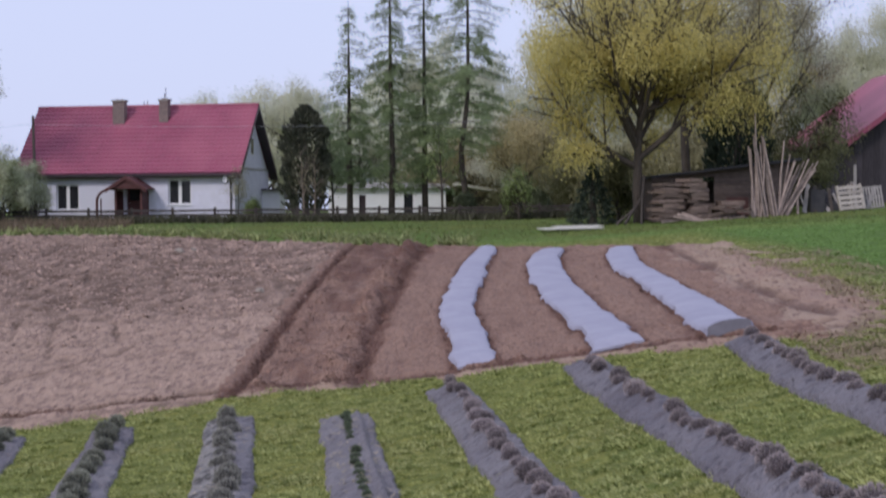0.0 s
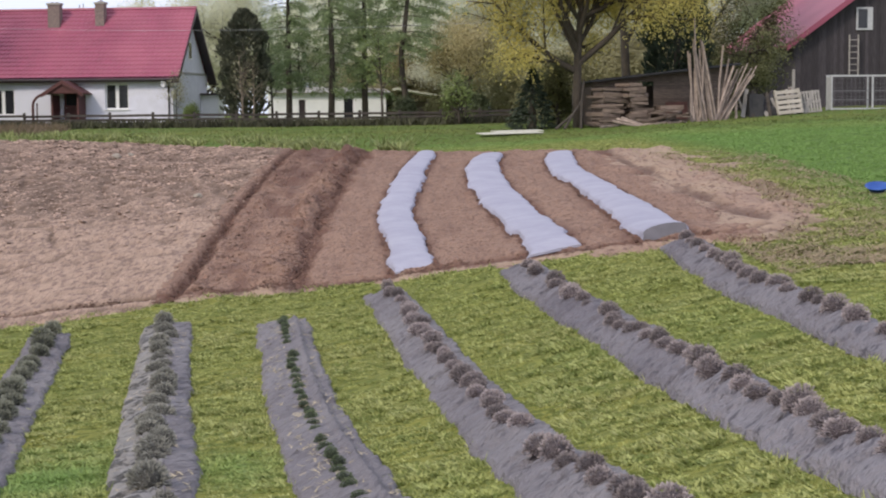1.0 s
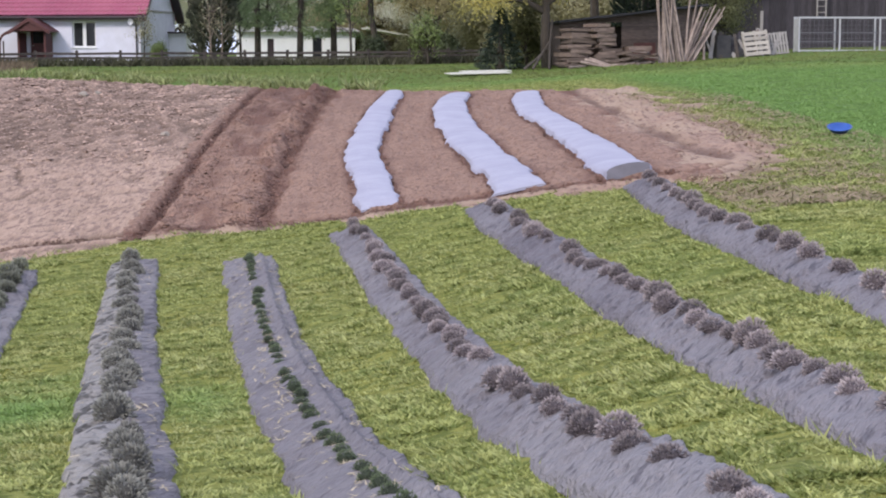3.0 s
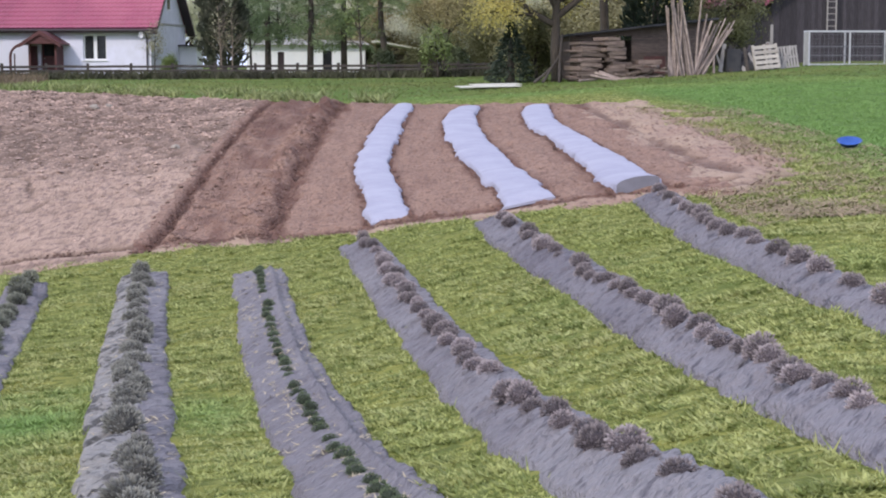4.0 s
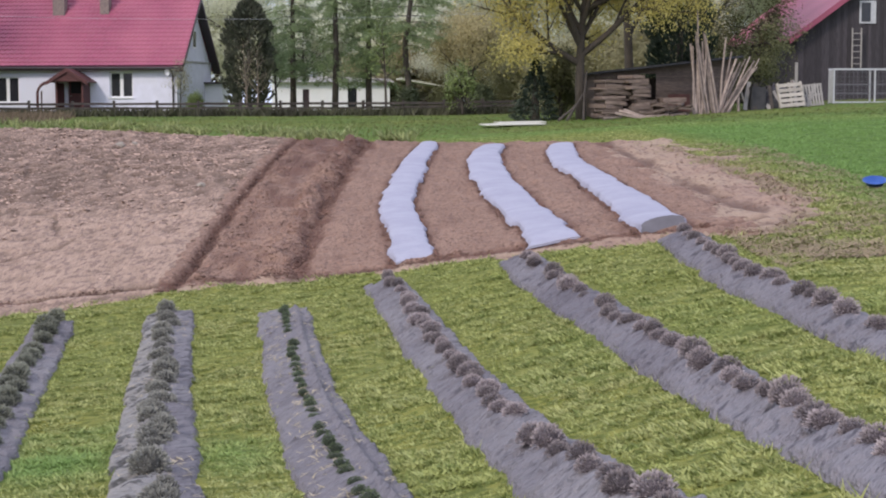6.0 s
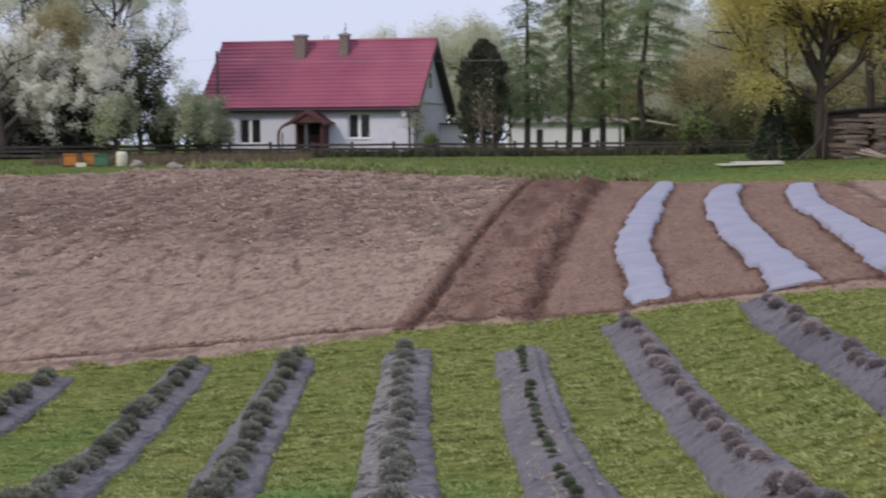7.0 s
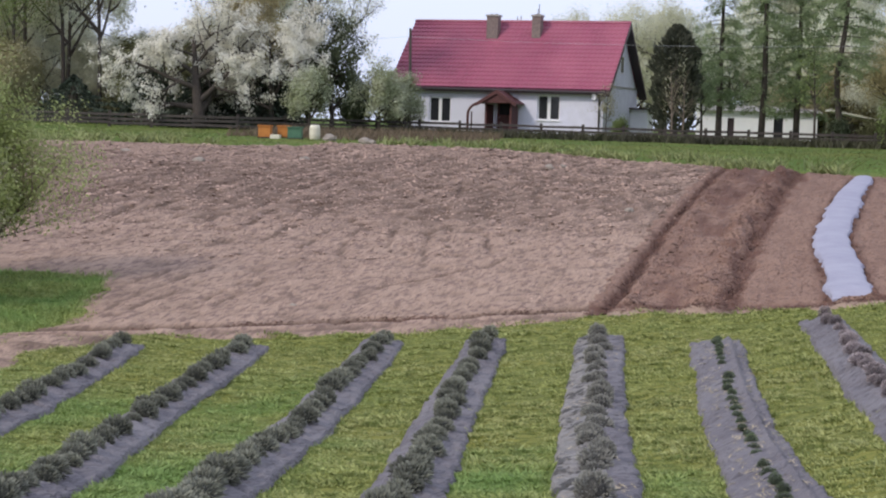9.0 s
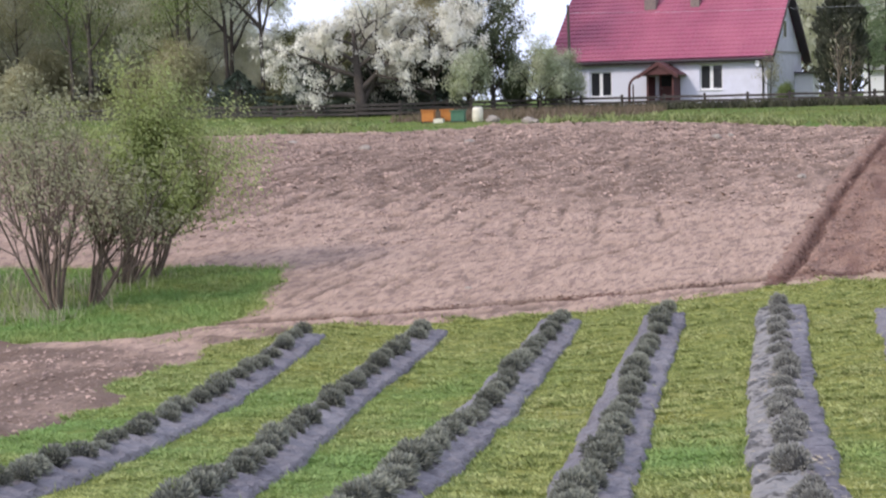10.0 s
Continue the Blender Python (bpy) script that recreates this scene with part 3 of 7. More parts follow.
def sheet(name, xs, ys, z, material, attrs=(), keep=None, label="", category="", kind="structure"):
    """A height field over the grid xs, ys."""
    nx, ny = len(xs), len(ys)
    gx, gy = np.meshgrid(xs, ys)
    verts = np.stack([gx.ravel(), gy.ravel(), z.ravel()], -1)
    idx = np.arange(nx * ny).reshape(ny, nx)
    f = np.stack([idx[:-1, :-1], idx[:-1, 1:], idx[1:, 1:], idx[1:, :-1]], -1).reshape(-1, 4)
    if keep is not None:
        f = f[keep.ravel()[f].any(1)]
        used = np.unique(f)
        back = np.zeros(len(verts), int)
        back[used] = np.arange(len(used))
        verts, f = verts[used], back[f]
        attrs = [(n, a.ravel()[used]) for n, a in attrs]
    else:
        attrs = [(n, a.ravel()) for n, a in attrs]
    me = bpy.data.meshes.new(name)
    me.from_pydata(verts.tolist(), [], f.tolist())
    me.polygons.foreach_set("use_smooth", [True] * len(me.polygons))
    for n, a in attrs:
        me.attributes.new(n, "FLOAT", "POINT").data.foreach_set("value", a.astype(np.float32))
    me.update()
    me.materials.append(M[material])
    return tagged(new(name, me), label, category, "", kind)


def spaced(*stops):
    """Grid lines: (start, step), ..., (end,)."""
    out = []
    for (a, s), nxt in zip(stops[:-1], stops[1:]):
        n = max(1, int(round((nxt[0] - a) / s)))
        out.extend(np.linspace(a, nxt[0], n, endpoint=False))
    return np.array(out + [stops[-1][0]])


def fresh(x, y):
    """How lush the grass is: the lawn above the plot and damp patches in the meadow."""
    lawn = np.clip((x - np.interp(y, [25, 29, 33, 40, 46, 52], [10.9, 11.8, 12.7, 13.8, 14.6, 15.0])) / 1.9, 0, 1) * np.clip((y - 20) / 8, 0, 1) * np.clip((66 - y) / 12, 0, 1)
    patch = np.clip(fbm(x, y, 3.5) * 2.0 - 0.65, 0, 0.35) * np.clip((2.5 - x) / 2, 0.25, 1)
    left = np.clip((-2.6 - x) / 1.6, 0, 1) * np.clip((27 - y) / 5, 0, 1) * np.clip(0.50 + 1.0 * fbm(x, y, 2.6), 0, 0.8)
    left = np.maximum(left, 0.8 * np.exp(-((x + 1.0) / 0.7) ** 2 - ((y - 16.2) / 1.3) ** 2))
    left = np.maximum(left, 0.45 * np.exp(-((x - 0.7) / 0.4) ** 2 - ((y - 15.8) / 1.4) ** 2))
    far = 0.75 * np.clip((y - 53) / 6, 0, 1) * np.clip(0.8 + fbm(x, y, 4.0), 0, 1)
    bushes = np.clip((-9.5 - x) / 1.0, 0, 1) * np.clip((y - 26) / 2, 0, 1) * np.clip((40 - y) / 3, 0, 1) * np.clip(0.6 + 0.8 * fbm(x, y, 1.2), 0.3, 0.8)
    return np.clip(np.maximum(np.maximum(np.maximum(lawn * 0.95, far), bushes), patch + left), 0, 1)


# ---------------------------------------------------------------- ploughed field and vegetable plot
EDGE_NEAR = curve([(-60, 16), (-13.0, 26.9), (-10.6, 28.6), (-7.7, 29.6), (-4.7, 30.2), (-1.8, 30.9), (0.6, 31.3), (3.6, 30.0), (6.3, 27.7), (8.2, 25.9), (8.9, 24.2), (9.7, 24.6), (10.6, 26.0), (16, 27)], 0.3)
EDGE_FAR = curve([(-80, 66), (-18, 68), (-11.6, 71.6), (-4.4, 71.2), (2.5, 64.2), (5.3, 60), (9, 55.5), (13.6, 50.5), (17, 46)], 0.5)
FURROW_A = curve([(-0.3, 30), (0.35, 32.4), (1.2, 37.9), (2.36, 46), (4.59, 59.2), (5.6, 65)], 0.5)
FURROW_B = curve([(2.0, 28.5), (2.51, 31.84), (3.2, 36.85), (4.34, 43.33), (5.33, 49.25), (6.58, 55.72), (7.7, 61)], 0.5)


TUNNELS = [   # plan line and half widths, from the near end
    ([(4.46, 30.04), (4.55, 30.89), (4.8, 33.1), (5.03, 35.54), (5.29, 38.23), (5.77, 41.07), (6.42, 44.36), (7.24, 48.47), (8.17, 52.58), (8.5, 54.2)], (0.37, 0.37, 0.375, 0.385, 0.39, 0.40, 0.41, 0.38, 0.33, 0.26)),
    ([(6.61, 28.14), (6.71, 28.71), (6.98, 30.94), (7.16, 32.87), (7.52, 36.14), (7.9, 39.79), (8.41, 43.87), (9.33, 48.78), (10.14, 51.55)], (0.43, 0.39, 0.36, 0.41, 0.44, 0.46, 0.48, 0.45, 0.36)),
    ([(8.12, 26.75), (8.28, 27.83), (8.77, 30.87), (9.34, 34.57), (9.92, 38.98), (10.4, 43.04), (11.0, 46.31), (11.85, 49.73)], (0.41, 0.41, 0.40, 0.37, 0.37, 0.38, 0.40, 0.36))]


def furrow_x(line, y):
    return np.interp(y, line[:, 1], line[:, 0])


def soil_inside(x, y):
    near = y - np.interp(x, EDGE_NEAR[:, 0], EDGE_NEAR[:, 1])
    far = np.interp(x, EDGE_FAR[:, 0], EDGE_FAR[:, 1]) - y
    right = np.interp(y, [25, 29, 33, 40, 46, 52], [10.6, 11.6, 12.6, 13.6, 14.2, 14.5]) - x
    d = np.minimum(np.minimum(near, far), right)
    # grassy island under the willow bush
    isle = np.minimum(np.minimum(np.interp(y, [27, 31, 36.5, 37], [-11.5, -9.6, -10.6, -11]) - x, 36.6 - y), near - 0.45)
    return np.minimum(d, -isle)


gx = spaced((-3000, 800), (-600, 120), (-120, 15), (-45, 1.5), (-17, 0.27), (15, 0.5), (46, 3), (120, 60), (600, 800), (3000,))
gy = spaced((-3000, 900), (-300, 60), (-30, 5), (4, 0.3), (8, 0.2), (27, 0.2), (36, 0.6), (60, 0.6), (112, 4), (200, 40), (600, 300), (3000,))
mx, my = np.meshgrid(gx, gy)
gz = land(mx, my) + np.where(np.abs(mx) + np.abs(my) < 160, turf(mx, my), 0)
gz -= 0.45 * np.clip((soil_inside(mx, my) - 0.25) / 0.5, 0, 1)
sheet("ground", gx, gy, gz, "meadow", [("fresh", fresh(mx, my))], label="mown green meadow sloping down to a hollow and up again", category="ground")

fx = spaced((-62, 1.2), (-30, 0.3), (-16, 0.11), (15, 0.11), (15.1,))
fy = spaced((24, 0.13), (40, 0.2), (54, 0.28), (74,))
mx, my = np.meshgrid(fx, fy)
inside = soil_inside(mx, my) + (0.5 + 1.1 * np.clip((mx - 8.5) / 3, 0, 1)) * fbm(mx, my, 1.3)
fa, fb = furrow_x(FURROW_A, my), furrow_x(FURROW_B, my)
upper = np.clip((my - 40 - 3.0 * fbm(mx, my, 6.0)) / 9, 0, 1)
rough = 0.35 + 0.65 * upper
lift = np.clip(inside / 0.5, -1, 1)
base = land(mx, my) + 0.05 * lift + 0.01
# streaks left by the harrow, along the furrows, and the pits and crumbs between clods
ux = mx - furrow_x(FURROW_A, my) + 1.3 * fbm(mx, my, 8.0) + 0.12 * vnoise(mx, my * 0.5, 0.6)
streak = np.tanh(3.0 * (vnoise(ux, my * 0.2, 0.30) + 0.6 * vnoise(ux + 3, my * 0.35, 0.25)))
sweep = np.hypot(mx + 6.5, (my - 30) * 0.8) + 0.25 * fbm(mx, my, 2.0)
arcs = np.tanh(4.0 * vnoise(sweep, np.arctan2(mx + 6.5, my - 30) * 4, 0.34)) * np.clip((my - 35) / 3, 0, 1) * np.clip((50 - my) / 6, 0, 1)
crumb = vnoise(mx, my * 0.45, 0.25)
pits = np.clip(vnoise(mx + 40, my * 0.42, 0.30) + 0.7 * vnoise(mx, my * 0.5 + 31, 0.19) - 0.10, 0, 0.4) * 2.2
inner = np.clip(inside / 0.8, 0, 1)
clods = rough * 0.06 * crumb + 0.035 * streak * (0.5 + 0.8 * upper) + 0.02 * arcs - 0.09 * pits * (0.3 + 0.7 * upper)
# wheel tracks that turn on the headland
tracks = np.zeros_like(mx)
TRACKS = (((31.8, 34.07, 36.36, 38.4), (-9.47, -9.27, -8.87, -8.27), 0.075), ((31.9, 33.93, 36.0), (-9.05, -8.73, -8.26), 0.06), ((33.0, 35.3, 37.6), (-10.0, -9.8, -9.25), 0.05),
          ((33.4, 34.9, 36.7), (-7.82, -7.62, -7.44), 0.055), ((33.3, 34.9, 35.9), (-7.46, -7.17, -7.08), 0.055),
          ((35.4, 36.7, 38.2, 41.0), (-4.5, -3.53, -2.36, -1.3), 0.06), ((41.0, 43.8, 46.4), (-9.27, -9.19, -9.04), 0.09), ((42.0, 45.0), (-8.25, -7.84), 0.08), ((39.6, 42.3, 45.6), (-5.94, -6.17, -6.05), 0.07),
          ((38.2, 41.1, 44.0), (-3.82, -4.06, -4.2), 0.06), ((40.0, 43.5), (-2.4, -2.7), 0.06), ((41.5, 45.0), (-5.0, -5.2), 0.06), ((40.5, 44.0), (-7.1, -6.9), 0.07))
for ys, xs, w in TRACKS:
    q = mx - np.interp(my, ys, xs) + 0.06 * vnoise(mx, my, 0.5)
    tracks += 1.5 * np.exp(-(q / w) ** 2) * np.clip((my - ys[0] + 0.4) / 0.8, 0, 1) * np.clip((ys[-1] - my + 0.4) / 0.8, 0, 1) * np.clip(0.65 + 1.3 * vnoise(mx, my, 0.6), 0, 1)
tracks = np.clip(tracks, 0, 1)
low = my - np.interp(mx, [-30, -8.4, -7.15, -5.5, -4.0, -2.6, -1.2, 0.5, 3.2, 4.5, 5.4, 6.7, 7.4, 8.2, 8.9], [24, 30.3, 30.7, 31.3, 31.8, 32.0, 32.1, 32.0, 30.5, 29.75, 29.25, 27.95, 27.2, 26.4, 26.2]) + 0.2 * vnoise(mx, my, 0.8)
edge_rut = (1.3 * np.exp(-(low / 0.18) ** 2) + 0.6 * np.exp(-((low + 0.75) / 0.16) ** 2)) * np.clip(0.75 + 1.1 * vnoise(mx, my * 0.3, 1.3), 0, 1)
# the damper band across the middle of the slope, and the paler foot and brow
band = np.clip((my - 43 - 4.5 * fbm(mx, my, 7.0)) / 6, 0, 1) * (0.75 + 0.25 * np.clip((66 - my) / 6, 0, 1)) * np.clip((mx + 30) / 14, 0.35, 1)
brow = np.clip((my - 62 - 2 * fbm(mx, my, 4.0)) / 4, 0, 1) * np.clip((-6 - mx) / 8, 0, 1)
# dampness of the slope, plus shade of pits and crumbs put into colour
damp_shade = np.clip(0.03 + 0.62 * band - 0.25 * brow + 0.4 * fbm(mx, my * 0.4, 3.0) * band - streak * (0.10 + 0.14 * band) - 0.14 * arcs - 0.5 * crumb * (0.5 + 0.5 * upper) + pits * (0.42 + 0.8 * upper) + 0.85 * tracks + 1.0 * edge_rut, 0, 1)
zf = base + inner * (clods - 0.06 * tracks - 0.08 * edge_rut)
da, db = mx - fa, mx - fb
ragged = 0.25 * vnoise(mx, my * 0.4, 0.3)
frayed = 0.22 * vnoise(mx, my * 0.35, 0.22) + 0.25 * vnoise(mx, my * 0.5, 0.7)
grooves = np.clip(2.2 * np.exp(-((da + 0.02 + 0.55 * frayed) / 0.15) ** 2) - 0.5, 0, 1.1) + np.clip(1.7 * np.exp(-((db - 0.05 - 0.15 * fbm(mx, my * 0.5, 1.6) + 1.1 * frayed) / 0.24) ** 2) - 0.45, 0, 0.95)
ridges = 0.12 * np.exp(-((da - 0.55) / 0.25) ** 2) + 0.75 * np.exp(-((db + 0.5) / 0.3) ** 2)
between = np.clip(da / 0.4, 0, 1) * np.clip((-db + 0.3) / 0.5, 0, 1)
combed = 0.012 * np.sin(da * 2 * math.pi / 0.32) * np.clip(da, 0, 1)
edge_line = np.interp(my, [26, 28, 37, 44, 50], [9.2, 9.6, 10.9, 12.0, 12.7])
rut_c = np.exp(-((mx - edge_line - 0.42 - 0.35 * fbm(mx, my, 3.0) - 0.3 * vnoise(mx, my * 0.5, 0.35)) / 0.20) ** 2) * np.clip(0.8 + 1.1 * vnoise(mx, my, 1.6), 0, 1) * np.clip((my - 26.5) / 1.5, 0, 1)
margin = np.clip((mx - np.interp(my, [26, 28, 37, 44, 50], [9.2, 9.6, 10.9, 12.0, 12.7])) / 1.2, 0, 1)
# darker furrows and ruts, with shade between clods put into the colour
damp_shade_b = np.clip(1.6 * grooves + between * (0.25 + 0.6 * np.clip((my - 42) / 14, 0, 1)) + 0.45 * ridges * fbm(mx, my, 0.8) + 0.25 * fbm(mx, my, 1.1) + 1.2 * edge_rut + 0.4 * np.clip((my - 50) / 8, 0, 1), 0, 1) * (1 - 0.7 * margin)
rows_ = vnoise(da, my * 0.12, 0.16)
crumbs = 0.35 + 1.0 * ridges + 0.7 * margin + 0.8 * between
zb = base + inner * (0.02 - 0.14 * grooves + 0.13 * ridges * (1 + 1.4 * vnoise(mx, my * 0.6, 0.3)) + combed + 0.07 * rows_ + crumbs * 0.15 * fbm(mx, my * 0.35, 0.45, 3) - 0.07 * edge_rut - 0.10 * rut_c)
damp_shade_b = np.clip(damp_shade_b + 1.5 * rut_c - 0.3 * fbm(mx, my * 0.3, 0.5) * (1 + margin) - 0.4 * rows_ - 0.9 * (between + 0.4) * vnoise(mx, my * 0.35, 0.32) - 0.4 * ridges * (fbm(mx, my, 0.5) > 0), 0, 1)
for line, wide in TUNNELS:
    q = np.array(line)
    side = np.abs(mx - np.interp(my, q[:, 1], q[:, 0]) + 0.10 * vnoise(mx, my * 0.6, 0.35)) - np.interp(my, q[:, 1], wide)
    # shade along the edge of the fleece, put into the soil colour
    held = np.exp(-((side - 0.05) / 0.09) ** 2) * np.clip((my - q[0, 1] + 0.4) / 0.4, 0, 1) * np.clip((q[-1, 1] + 0.4 - my) / 0.4, 0, 1)
    damp_shade_b = np.clip(damp_shade_b + 0.95 * held * (0.75 + vnoise(mx, my, 0.6)), 0, 1)
    zb = zb + 0.03 * held * vnoise(mx, my * 0.7, 0.3)
PLOT = (fx, fy, zb)
meet = np.clip((da + 0.55) / 0.25, 0, 1)
zf = zf * (1 - meet) + (zb - 0.03) * meet
damp_shade = np.clip(damp_shade * (1 - meet) + damp_shade_b * meet, 0, 1)
FIELD = (fx, fy, zf)
sheet("ploughed_field", fx, fy, zf, "soil", [("damp_shade", damp_shade)], (inside > -0.35) & (mx < fa + 0.1), "dry brown harrowed field with clods and wheel tracks", "field")
dry = np.maximum(mx - edge_line + 0.1 - 0.9 * fbm(mx, my, 1.5), (0.55 - inside + 0.5 * fbm(mx, my, 0.9)) * (my < 37))
sheet("vegetable_plot", fx, fy, zb, "tilled", [("damp_shade", damp_shade_b)], (inside > -0.35) & (mx >= fa - 0.34 + 0.3 * vnoise(mx, my, 0.4)) & (dry < 0.14), "freshly tilled brown vegetable plot with dark furrows", "plot")
sheet("plot_margin", fx, fy, zb - 0.03 * np.clip(1 - dry / 0.14, 0, 1), "margin", [("damp_shade", np.clip(damp_shade_b - 0.2, 0, 1))], (inside > -0.35) & (mx >= fa + 0.2) & (dry > 0), "dry pale trodden soil along the edge of the plot", "soil")
# a strip of bare soil beside the outermost bed
def strip_inside(x, y):
    """Bare soil beside the outermost bed, running into the headland of the field."""
    near = np.interp(x, EDGE_NEAR[:, 0], EDGE_NEAR[:, 1])
    right = np.interp(y, [17, 18, 20.2, 21.5, 23.3, 25.2, 26.8, 28.3, 29.4], [-9.0, -8.7, -9.0, -9.05, -9.4, -9.3, -9.6, -8.8, -8.2])
    return np.minimum(np.minimum(near + 0.8 - y, right - x), y - 14) + 0.5 * fbm(x, y, 1.2)


sx, sy = spaced((-26, 0.3), (-16, 0.12), (-8, 0.12), (-7.9,)), spaced((13, 0.12), (30.5, 0.12), (30.6,))
mx, my = np.meshgrid(sx, sy)
ins = strip_inside(mx, my)
zs = land(mx, my) + 0.075 * np.clip(ins / 0.4, -1, 1) + np.clip(ins / 0.5, 0, 1) * 0.10 * fbm(mx, my * 0.5, 0.5, 4) - 0.15 * np.clip((soil_inside(mx, my) - 0.2) / 0.4, 0, 1)
STRIP = (sx, sy, zs)
sheet("bare_strip", sx, sy, zs, "soil", [("damp_shade", np.clip(0.88 + 1.2 * fbm(mx, my, 0.9) - 0.8 * np.clip((my - 25.5) / 2, 0, 1), 0, 1))], ins > -0.3, "bare reddish-brown soil strip beside the lavender", "soil")

# ---------------------------------------------------------------- lavender rows
ROWS = [   # plan line, plants, spacing, size
    ([(8.15, 25.88), (7.2, 19.55), (6.63, 15.04), (6.07, 8.44)], "lav_grey", 0.49, 0.295),
    ([(5.89, 27.51), (5.3, 19.29), (4.66, 12.58), (4.22, 8.96), (4.03, 5.83)], "lav_grey", 0.485, 0.295),
    ([(3.75, 28.37), (3.57, 23.19), (3.16, 16.08), (2.87, 10.45), (2.59, 5.83)], "lav_grey", 0.485, 0.295),
    ([(1.94, 27.25), (1.65, 20.13), (1.52, 13.98), (1.53, 5.79)], "lav_young", 0.455, 0.185),
    ([(0.13, 28.64), (-0.03, 20.61), (-0.02, 13.45), (0.05, 5.77)], "lav_silver", 0.44, 0.35),
    ([(-1.83, 29.31), (-1.89, 21.09), (-1.74, 13.44), (-1.73, 5.76)], "lav_green", 0.38, 0.36),
    ([(-3.65, 29.49), (-3.6, 21.08), (-3.47, 13.43), (-3.46, 5.76)], "lav_green", 0.40, 0.36),
    ([(-5.9, 28.75), (-5.65, 20.87), (-4.91, 13.64), (-4.39, 6.79)], "lav_green", 0.43, 0.345),
    ([(-8.01, 28.44), (-7.3, 19.95), (-6.87, 14.45), (-6.46, 7.82)], "lav_green", 0.46, 0.32),
]
LINES = [curve(r[0], 0.055) for r in ROWS]
BED = "raised planting ridge under grey woven mulch fabric, wrinkled and dusty"


def bed(line, k, wide):
    """The ridge under its fabric: a low rounded bank with wrinkles and a ragged hem."""
    n, m = len(line), 23
    tan = np.gradient(line, axis=0)
    tan /= np.linalg.norm(tan, axis=1)[:, None]
    nor = np.stack([tan[:, 1], -tan[:, 0]], -1)
    s = np.linspace(-1, 1, m)
    run = np.arange(n) * 0.055
    half = wide + 0.05 * vnoise(run, run * 0 + k, 1.4) + 0.03 * vnoise(run, run * 0 + k + 9, 0.4)
    vs = []
    for j in range(m):
        off = s[j] * half + ((0.06 * vnoise(run, run * 0 + 20 * k + (40 if s[j] > 0 else 0), 0.5) + 0.05 * vnoise(run, run * 0 + 23 * k + (40 if s[j] > 0 else 0), 0.17)) if abs(s[j]) > 0.8 else 0)
        if k < 3 and s[j] < 0:
            off = off * 0.72
        p = line + nor * off[:, None]
        edge = np.clip(np.minimum(run, run[-1] - run) / 0.5, 0, 1) ** 0.5
        h = 0.075 * (1 - abs(s[j]) ** 1.7) * edge
        slant = -0.9 if k < 5 else 0.9
        fold = vnoise(run + off * slant, off * 0.4 + 7 * k, 0.13) + 0.6 * vnoise(run + off * slant * 1.5, off * 0.25 + 3 * k, 0.30)
        wrinkle = (0.19 if k == 4 and s[j] > -0.2 else 0.11 if k != 3 else 0.08) * (0.35 - np.abs(fold)) + 0.04 * vnoise(run, off + 5 * k, 0.7)
        if k == 3:   # a slack fold beside the young plants
            wrinkle = wrinkle + 0.05 * math.exp(-((s[j] + 0.45) / 0.10) ** 2) - 0.03 * math.exp(-((s[j] + 0.68) / 0.09) ** 2)
        z = land(p[:, 0], p[:, 1]) + h + wrinkle * (1.2 - abs(s[j]) * 0.4) + (0.035 if abs(s[j]) < 1 else -0.03)
        vs.append(np.stack([p[:, 0], p[:, 1], z], -1))
    v = np.stack(vs, 1).reshape(-1, 3)
    idx = np.arange(n * m).reshape(n, m)
    f = np.stack([idx[:-1, :-1], idx[:-1, 1:], idx[1:, 1:], idx[1:, :-1]], -1).reshape(-1, 4)
    root = empty("mulch_bed", pose(line[0, 0], line[0, 1], ground(line[0, 0], line[0, 1])), BED, "mulched bed", "lavender beds")
    v = v - np.array(root.matrix_world.translation)
    cols = np.tile(np.arange(m - 1), n - 1)
    strips = (("hem", 0, 3), ("cover", 3, 9), ("cover", 9, m - 4), ("hem", m - 4, m - 1)) if k == 4 else (("hem", 0, 3), ("cover", 3, m - 4), ("hem", m - 4, m - 1))
    for name, lo, hi in strips:
        g = f[(cols >= lo) & (cols < hi)]
        used, inv = np.unique(g, return_inverse=True)
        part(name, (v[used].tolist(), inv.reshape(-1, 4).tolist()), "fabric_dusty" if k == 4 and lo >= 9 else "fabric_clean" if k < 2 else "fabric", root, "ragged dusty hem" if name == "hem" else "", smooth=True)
    return root


